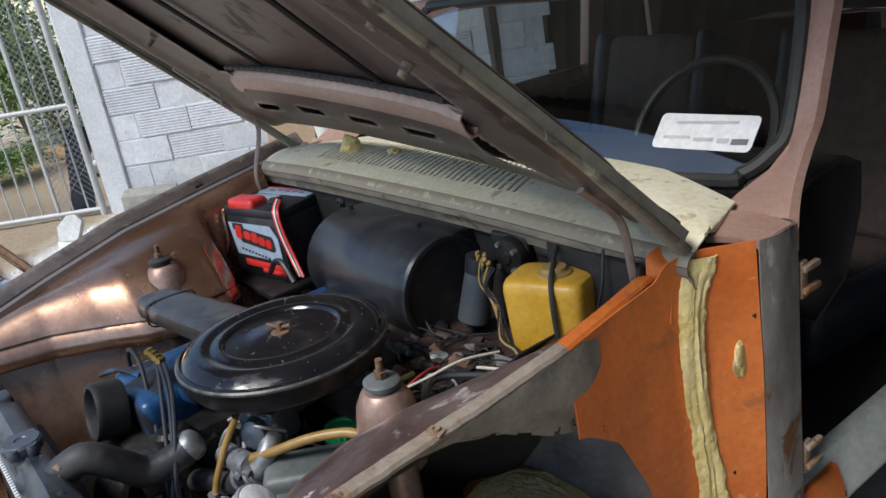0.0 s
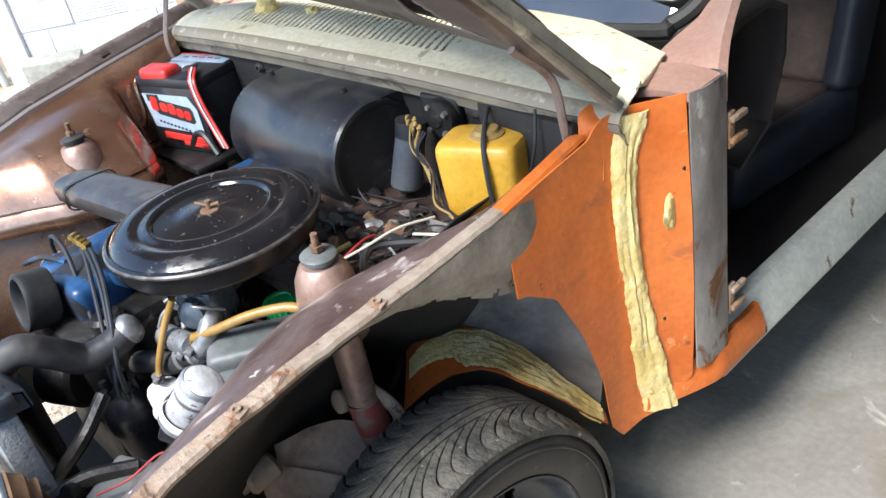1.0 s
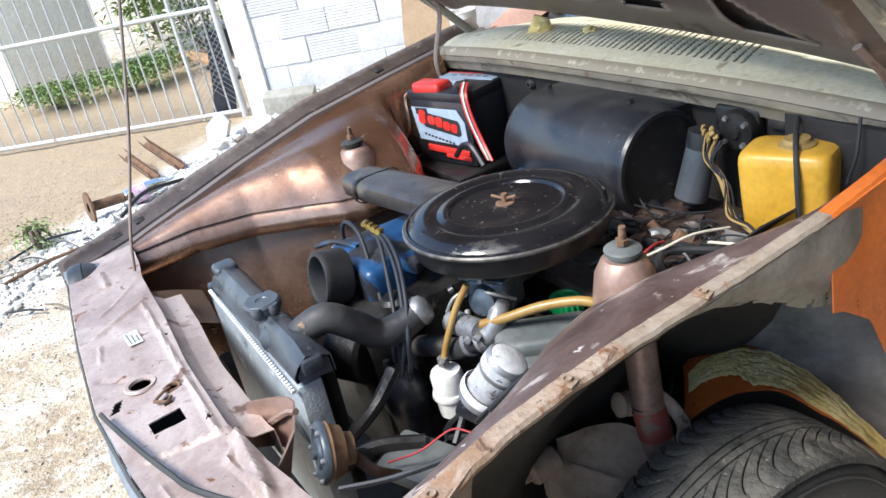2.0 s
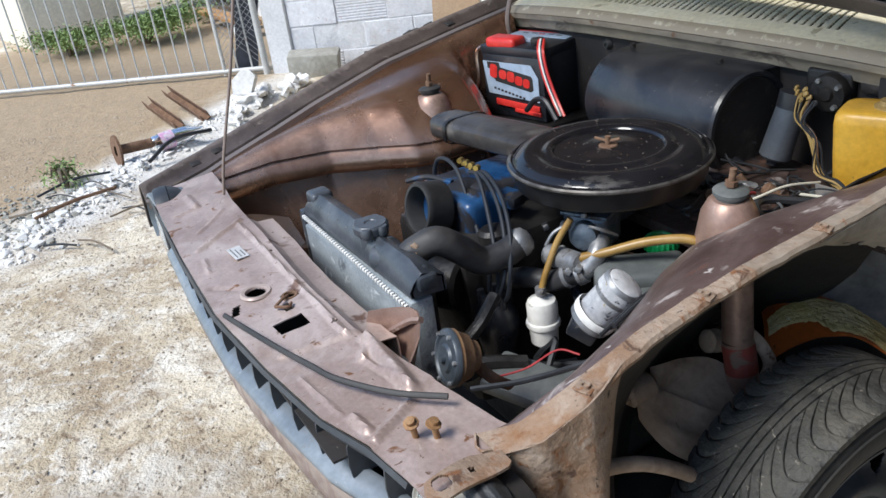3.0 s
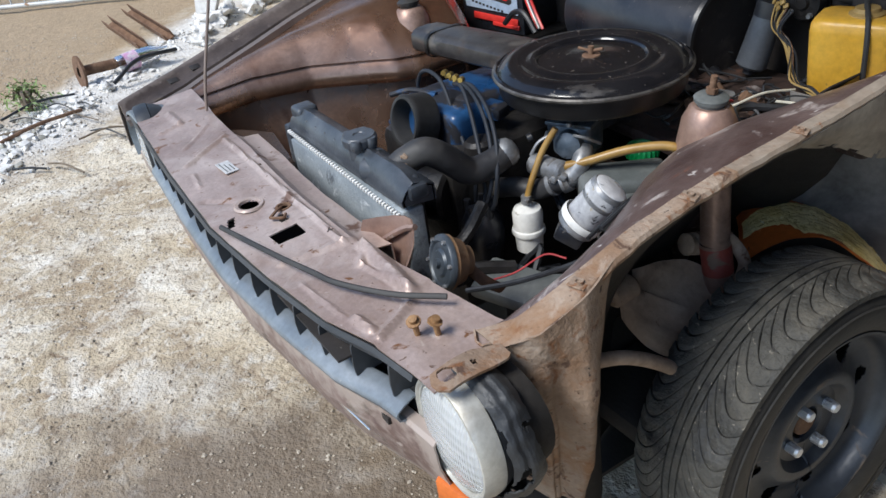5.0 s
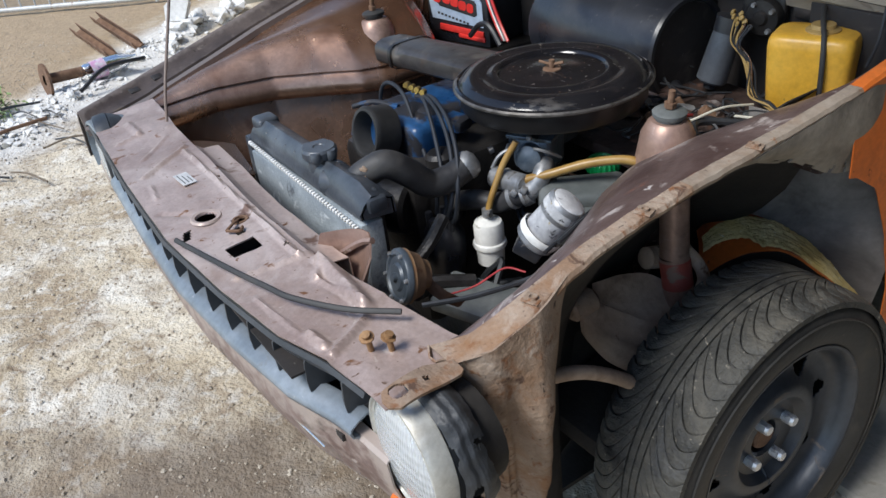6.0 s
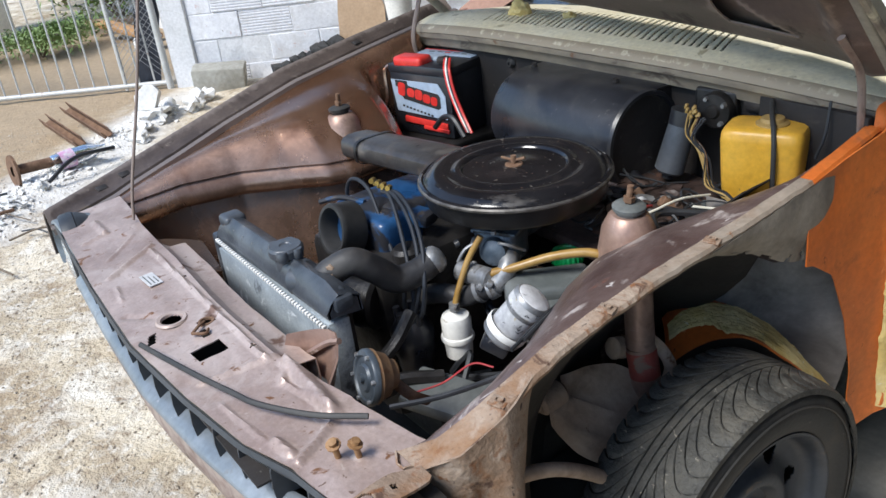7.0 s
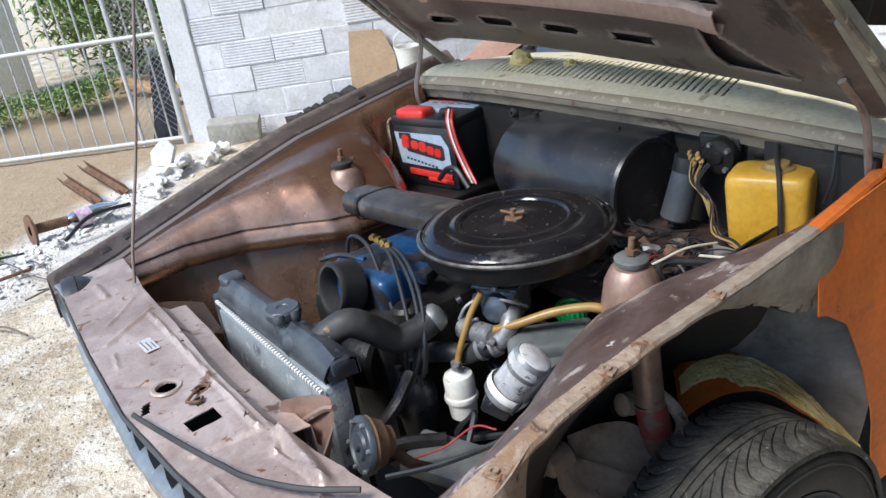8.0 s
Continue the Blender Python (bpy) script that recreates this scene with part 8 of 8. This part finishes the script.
# small fittings on the ledge and round the engine
fr = random.Random(12)
for i in range(16):
    x, y = fr.uniform(0.22, 0.62), fr.uniform(0.10, 0.31)
    if x > 0.53:
        y = max(y, 0.23)
    bm = B()
    if i % 3 == 0:
        cyl(bm, (x, y, 0.762), (x + fr.uniform(-0.02, 0.03), y + fr.uniform(-0.03, 0.02), 0.785), fr.uniform(0.008, 0.015), n=10, rim=0.002)
    elif i % 3 == 1:
        box(bm, (x, y, 0.775), (fr.uniform(0.015, 0.04), 0.018, 0.018), (fr.uniform(-20, 20), fr.uniform(-20, 20), fr.uniform(0, 90)), 0.004)
    else:
        rough_lump(bm, (x, y, 0.772), (0.022, 0.016, 0.012), i, 2, 0.7)
    part("fitting", bm, (M_RUSTBAR, M_GREYPLASTIC, M_RUSTBAR, M_PLASTIC, M_ALU, M_ENGINE)[fr.randrange(6)], car)
for i in range(14):
    bm = B()
    x, y = fr.uniform(0.19, 0.28), fr.uniform(-0.19, -0.02)
    z = fr.uniform(0.64, 0.78)
    d = Vector((fr.uniform(-1, 1), fr.uniform(-1, 0.3), fr.uniform(-0.3, 0.6))).normalized()
    cyl(bm, (x, y, z), Vector((x, y, z)) + d * fr.uniform(0.012, 0.03), fr.uniform(0.006, 0.013), n=fr.choice((6, 12)), rim=0.0015)
    part("fitting", bm, (M_ENGINE, M_ALU, M_RUSTBAR, M_ENGINE, M_PLASTIC)[fr.randrange(5)], BLOCK)
for i in range(9):
    bm = B()
    p = Vector((fr.uniform(0.18, 0.30), fr.uniform(-0.17, -0.05), fr.uniform(0.62, 0.70)))
    pts = [p]
    for k in range(3):
        pts.append(pts[-1] + Vector((fr.uniform(0.0, 0.06), fr.uniform(-0.04, 0.06), fr.uniform(-0.05, 0.03))))
    tube(bm, pts, fr.uniform(0.0025, 0.006), n=6, k=4)
    part("thin_pipe", bm, (M_WIREBLACK, M_ENGINE, M_LEAD, M_RUSTBAR)[i % 4], BLOCK)

# loose things left on the front panel
bm = B()
tube(bm, [(0.150, -0.806, 0.789), (0.215, -0.795, 0.793), (0.338, -0.769, 0.796), (0.42, -0.748, 0.797), (0.472, -0.732, 0.796), (0.555, -0.685, 0.796), (0.618, -0.628, 0.797)], 0.0046, n=8, flat=0.7)
solo("rubber_strip", bm, M_RUBBER, (0.4, -0.75, 0.785), "bent black rubber seal strip lying on the front panel", "seal strip")
for x, y, a in ((0.632, -0.690, 15), (0.652, -0.668, -12)):
    bm = B()
    cyl(bm, (x, y, 0.766), (x + 0.006, y - 0.006, 0.800), 0.0044, 0.0048, n=10)
    lathe(bm, [(0.0, 0.0), (0.011, 0.0), (0.011, 0.0025), (0.0065, 0.003), (0.0065, 0.009), (0, 0.010)], Matrix.Translation((x + 0.006, y - 0.006, 0.797)) @ pose(0, 0, 0, a, 14, 0), 10)
    solo("bolt", bm, M_BOLT, (x, y, 0.766), "small rusty flanged bolt standing on the front panel", "bolt", group="loose bolts")


# ---- clutter in the yard ----
def on_ground(x, y, lift=0.0):
    return (x, y, ground_height(x, y) + lift)


bm = B()
for i in range(900):
    t, a = rng.uniform(-1.45, 1.35), rng.gauss(0, 0.10)
    x, y = -3.7 - 0.69 * t + 0.73 * a, -0.25 + 0.73 * t + 0.69 * a
    s = rng.choice((0.006, 0.010, 0.014, 0.02, 0.032)) * rng.uniform(0.6, 1.2)
    rough_lump(bm, on_ground(x, y, 0.2 * s), (s, s * rng.uniform(0.5, 1), s * 0.5), i, 1, 0.7)
solo("plaster_rubble", bm, M_DEBRIS, (-3.7, -0.25, 0), "strip of broken white plaster rubble on the ground", "rubble", kind="stuff")
for i, (x, y, s) in enumerate(((-4.28, 0.52, 0.16), (-4.1, 0.36, 0.11), (-4.42, 0.66, 0.13), (-3.9, 0.30, 0.09), (-4.52, 0.95, 0.15), (-4.33, 0.82, 0.12), (-3.45, -0.42, 0.06), (-3.3, -0.62, 0.06))):
    bm = B()
    s *= 0.72
    rough_lump(bm, on_ground(x, y, 0.32 * s), (s, s * 0.7, s * 0.55), i + 30, 3, 1.1)
    solo("plaster_lump", bm, M_DEBRIS, on_ground(x, y), "jagged lump of white plaster in the rubble", "rubble", group="plaster lumps", sharp=20)
bm = B()
prism(bm, [(0, 0), (0.13, 0.02), (0.15, 0.15), (0.10, 0.19), (0.04, 0.18), (-0.02, 0.10)], pose(-4.36, 0.44, 0.07, 68, 10, 48), 0.05)
solo("plaster_slab", bm, M_DEBRIS, on_ground(-4.3, 0.5), "tilted white slab of plaster leaning on the rubble", "rubble")
bm = B()
box(bm, wl(0.47, -0.20, 0.05), (0.40, 0.20, 0.24), (8, 4, WALL_A + 8), 0.02)
for v in bm.verts:
    v.co = crumple(v.co, 0.02, 4)
solo("concrete_block", bm, M_STONE, wl(0.47, -0.20, -0.07), "greenish grey concrete block at the wall's foot", "block")


IRON = ((-4.78, 0.06, 0.13), (-4.10, 0.14, 0.05), (-4.66, -0.11, 0.11), (-4.10, -0.04, 0.04))


def angle_iron(p0, p1, name_label):
    bm = B()
    m, L = axis_m(p0, p1)
    prism(bm, [(-0.03, -0.03), (0.03, -0.03), (0.03, 0.03), (0.024, 0.03), (0.024, -0.022), (-0.024, -0.022), (-0.024, 0.03), (-0.03, 0.03)], m @ pose(0, 0, 0, 0, 0, 25), L)
    for v in bm.verts:
        v.co = crumple(v.co, 0.006, 9)
    solo("angle_iron", bm, M_RUSTBAR, ((p0[0] + p1[0]) / 2, (p0[1] + p1[1]) / 2, 0.0), name_label, "iron bar", group="rusty irons")


angle_iron(IRON[0], IRON[1], "rusty angle iron resting on the rubble")
angle_iron(IRON[2], IRON[3], "rusty angle iron lying beside the rubble")
bm = B()
cyl(bm, (-3.69, -0.50, 0.09), (-3.74, -0.07, 0.06), 0.030, n=14)
lathe(bm, [(0.03, 0), (0.095, 0), (0.095, 0.014), (0.03, 0.014)], axis_m((-3.685, -0.51, 0.09), (-3.72, -0.24, 0.07))[0], 24)
solo("flanged_pipe", bm, M_RUSTBAR, (-3.7, -0.3, 0.0), "short rusty pipe with a round flange", "pipe")
bot = thing("plastic_bottle", (-3.72, -0.12, 0.03), "crumpled clear plastic bottle with a coloured label", "bottle")
bm = B()
bmx = axis_m((-3.66, -0.30, 0.075), (-3.70, 0.02, 0.085))[0]
lathe(bm, [(0, 0), (0.045, 0.002), (0.052, 0.015), (0.050, 0.06), (0.053, 0.12), (0.050, 0.20), (0.040, 0.25), (0.017, 0.30), (0.015, 0.325), (0, 0.325)], bmx, 22)
part("bottle_body", bm, M_BOTTLE, bot, "clear plastic")
bm = B()
lathe(bm, [(0.0545, 0.045), (0.0545, 0.13)], bmx, 22)
part("bottle_label", bm, material("pink_blue_label", (0.7, 0.68, 0.7), (0.55, 0.25, 0.45), 30, 0.5, 0, 0, 60, [((0.1, 0.15, 0.35), 34, 0.3, 0.5)]), bot, "pink, white and dark printed label")
for i, (pts, r) in enumerate(((((-3.05, -1.05, 0.03), (-3.10, -0.85, 0.05), (-3.16, -0.62, 0.04)), 0.010), (((-3.38, -1.0, 0.04), (-3.42, -0.80, 0.07), (-3.40, -0.60, 0.06)), 0.007), (((-3.42, -0.38, 0.05), (-3.50, -0.20, 0.12), (-3.60, 0.05, 0.09)), 0.012))):
    bm = B()
    tube(bm, pts, r, n=7)
    solo("stick" if i < 2 else "hose_end", bm, M_RUSTBAR if i == 0 else M_WIREBLACK, on_ground(*pts[1][:2]), "brown stick lying in the plaster rubble" if i < 2 else "black hose end lying in the rubble", "stick" if i < 2 else "hose", group="sticks in the rubble" if i < 2 else "")
bm = B()
box(bm, on_ground(-1.385, -0.55, 0.02), (0.11, 0.05, 0.035), (0, 0, 30), 0.006)
solo("plastic_offcut", bm, M_YELLOW, on_ground(-1.385, -0.55), "small orange-yellow offcut on the ground", "offcut")
tr, GRIME = random.Random(33), (-3.30, -1.06)
bm = B()
for i in range(260):
    x, y = GRIME[0] + tr.gauss(0, 0.24), GRIME[1] + tr.gauss(0, 0.13)
    q = tr.choice((0.006, 0.009, 0.013, 0.02)) * tr.uniform(0.7, 1.3)
    rough_lump(bm, on_ground(x, y, 0.25 * q), (q, q * tr.uniform(0.6, 1), q * 0.55), i + 200, 1, 0.7)
solo("dark_rubble", bm, M_STONE, (GRIME[0], GRIME[1], 0), "dark grey broken stones beside the plaster", "rubble", kind="stuff")
for i in range(9):
    x, y, a = GRIME[0] + tr.uniform(-0.15, 0.75), GRIME[1] + tr.uniform(-0.1, 0.45), tr.uniform(0.4, 1.4)
    L = tr.uniform(0.14, 0.34)
    bm = B()
    tube(bm, [on_ground(x, y, 0.03), on_ground(x + 0.5 * L * math.cos(a), y + 0.5 * L * math.sin(a), tr.uniform(0.03, 0.06)), on_ground(x + L * math.cos(a), y + L * math.sin(a), 0.025)], tr.uniform(0.003, 0.006), n=6, k=4)
    solo("twig", bm, M_BARK if i % 2 else M_WIREBLACK, on_ground(x, y), "thin dark twig lying by the plaster rubble", "twig", group="twigs in the rubble")
# at the wall's foot
bm = B()
for i in range(9):
    s = rng.uniform(0.05, 0.10)
    c = wl(0.95 + 0.06 * i, -0.16 + rng.uniform(-0.04, 0.04), 0.08 + 0.02 * i)
    rough_lump(bm, c, (s, s * 0.8, s * 0.7), i + 60, 1, 0.6)
solo("rubble_heap", bm, M_CHAR, wl(1.2, -0.16, -0.1), "heap of black broken lumps against the wall", "rubble", kind="stuff", sharp=10)
bm = B()
rough_lump(bm, wl(1.15, -0.16, -0.02), (0.40, 0.24, 0.14), 71, 2, 0.3)
solo("earth_heap", bm, M_GROUND, wl(1.15, -0.16, -0.1), "low heap of earth along the wall", "earth")
bm = B()
prism(bm, [(0, 0), (0.36, 0.02), (0.38, 0.52), (0.30, 0.72), (0.05, 0.74), (0.02, 0.50)], WALL_M @ Matrix.Translation((1.42, -0.17, -0.06)) @ pose(0, 0, 0, 80, 0, 0), 0.006)
solo("cardboard_sheet", bm, M_CARD, wl(1.6, -0.15, -0.06), "torn brown cardboard leaning on the wall", "cardboard")
bm = B()
box(bm, wl(1.93, -0.22, 0.13), (0.30, 0.22, 0.40), (0, 0, WALL_A), 0.01)
solo("block_stack", bm, M_STONE, wl(1.93, -0.22, -0.07), "rough block carrying a bucket", "block")
buck = thing("bucket", wl(1.92, -0.22, 0.33), "white plastic bucket with a wire handle", "bucket")
bm = B()
lathe(bm, [(0, 0), (0.085, 0), (0.105, 0.19), (0.11, 0.192), (0.11, 0.198), (0.100, 0.198), (0.082, 0.006), (0, 0.006)], Matrix.Translation(wl(1.92, -0.22, 0.33)), 26)
part("bucket_body", bm, M_WHITE, buck)
bm = B()
tube(bm, [wl(1.815, -0.22, 0.52), wl(1.83, -0.25, 0.60), wl(1.92, -0.26, 0.66), wl(2.01, -0.25, 0.60), wl(2.025, -0.22, 0.52)], 0.004, n=6)
part("handle", bm, M_STICKER, buck)
# dark sheet tucked behind the gate post
bm = B()
rows = [[wl(-0.30 + 0.05 * i + 0.16 * k / 6, 0.06 + 0.02 * math.sin(i * 2 + k), 0.02 + 0.11 * k) for i in range(5)] for k in range(7)]
loft(bm, rows, 0.004)
solo("dark_sheet", bm, M_SEATDARK, wl(-0.2, 0.06, 0), "dark plastic sheet tucked beside the gate post", "sheet")
for i, (s, o, sz, mt, lb) in enumerate(((-0.75, 1.6, 0.16, M_DEBRIS, "white rubbish bag behind the gate"), (-0.95, 3.0, 0.22, M_STICKER, "white sack among the weeds"), (-0.6, 2.6, 0.14, M_DEBRIS, "pale stone behind the gate"))):
    bm = B()
    c = wl(s, o, sz * 0.5)
    rough_lump(bm, c, (sz, sz * 0.8, sz * 0.7), 90 + i, 3, 0.6)
    solo("sack" if i < 2 else "stone", bm, mt, wl(s, o, 0), lb, "sack" if i < 2 else "stone")
for i, (s, o) in enumerate(((-1.2, 2.3), (-0.7, 3.4), (-1.5, 3.0))):
    bm = B()
    box(bm, wl(s, o, 0.10 + 0.5 * (i == 1)), (0.9, 0.16, 0.05), (4, 8, 20 + 40 * i), 0.006)
    solo("plank", bm, material("orange_plank", (0.45, 0.24, 0.10), (0.5, 0.3, 0.15), 9, 0.8) if i == 0 else M_CARD, wl(s, o, 0), "old plank lying behind the gate", "plank", group="planks behind the gate")

# ---- blocks of the yard wall ----
def block_mesh(L, grooved):
    bm = B()
    H, D = 0.191, 0.05
    if not grooved:
        box(bm, (0, 0, 0), (L, D, H), bevel=0.004, seg=1)
    else:
        prof = [(-D / 2, -H / 2)]
        n = 9
        for k in range(n):
            z0 = -H / 2 + H * k / n
            prof += [(-D / 2 - 0.0, z0 + 0.003), (-D / 2 - 0.005, z0 + 0.006), (-D / 2 - 0.005, z0 + H / n - 0.006), (-D / 2, z0 + H / n - 0.003)]
        prof += [(-D / 2, H / 2), (D / 2, H / 2), (D / 2, -H / 2)]
        lo = [bm.verts.new((-L / 2, y, z)) for y, z in prof]
        hi = [bm.verts.new((L / 2, y, z)) for y, z in prof]
        for a in range(len(prof)):
            b = (a + 1) % len(prof)
            bm.faces.new((lo[a], lo[b], hi[b], hi[a]))
        bm.faces.new(lo[::-1])
        bm.faces.new(hi)
    bmesh.ops.recalc_face_normals(bm, faces=bm.faces)
    for f in bm.faces:
        f.smooth = False
    me = bpy.data.meshes.new("block")
    bm.to_mesh(me)
    bm.free()
    me.materials.append(M_WALLBLOCK)
    return me


FULL, GROOVED, HALF = block_mesh(0.391, False), block_mesh(0.391, True), block_mesh(0.191, False)
br = random.Random(21)
for row in range(12):
    z = -0.08 + 0.2 * row
    s = 0.262 + (0.2 if row % 2 else 0.0)
    if row % 2:
        ob = new("block", HALF)
        ob.parent = yard_wall
        ob.matrix_basis = Matrix.Translation(-wall_base) @ WALL_M @ Matrix.Translation((0.36, 0.018, z + 0.1))
    while s < 3.3:
        ob = new("block", GROOVED if br.random() < 0.35 else FULL)
        ob.parent = yard_wall
        ob.matrix_basis = Matrix.Translation(-wall_base) @ WALL_M @ Matrix.Translation((s + 0.2 + br.uniform(-0.004, 0.004), 0.018 + br.uniform(-0.008, 0.006), z + 0.1 + br.uniform(-0.004, 0.004))) @ pose(0, 0, 0, br.uniform(-1, 1), br.uniform(-1, 1), br.uniform(-0.8, 0.8))
        s += 0.4
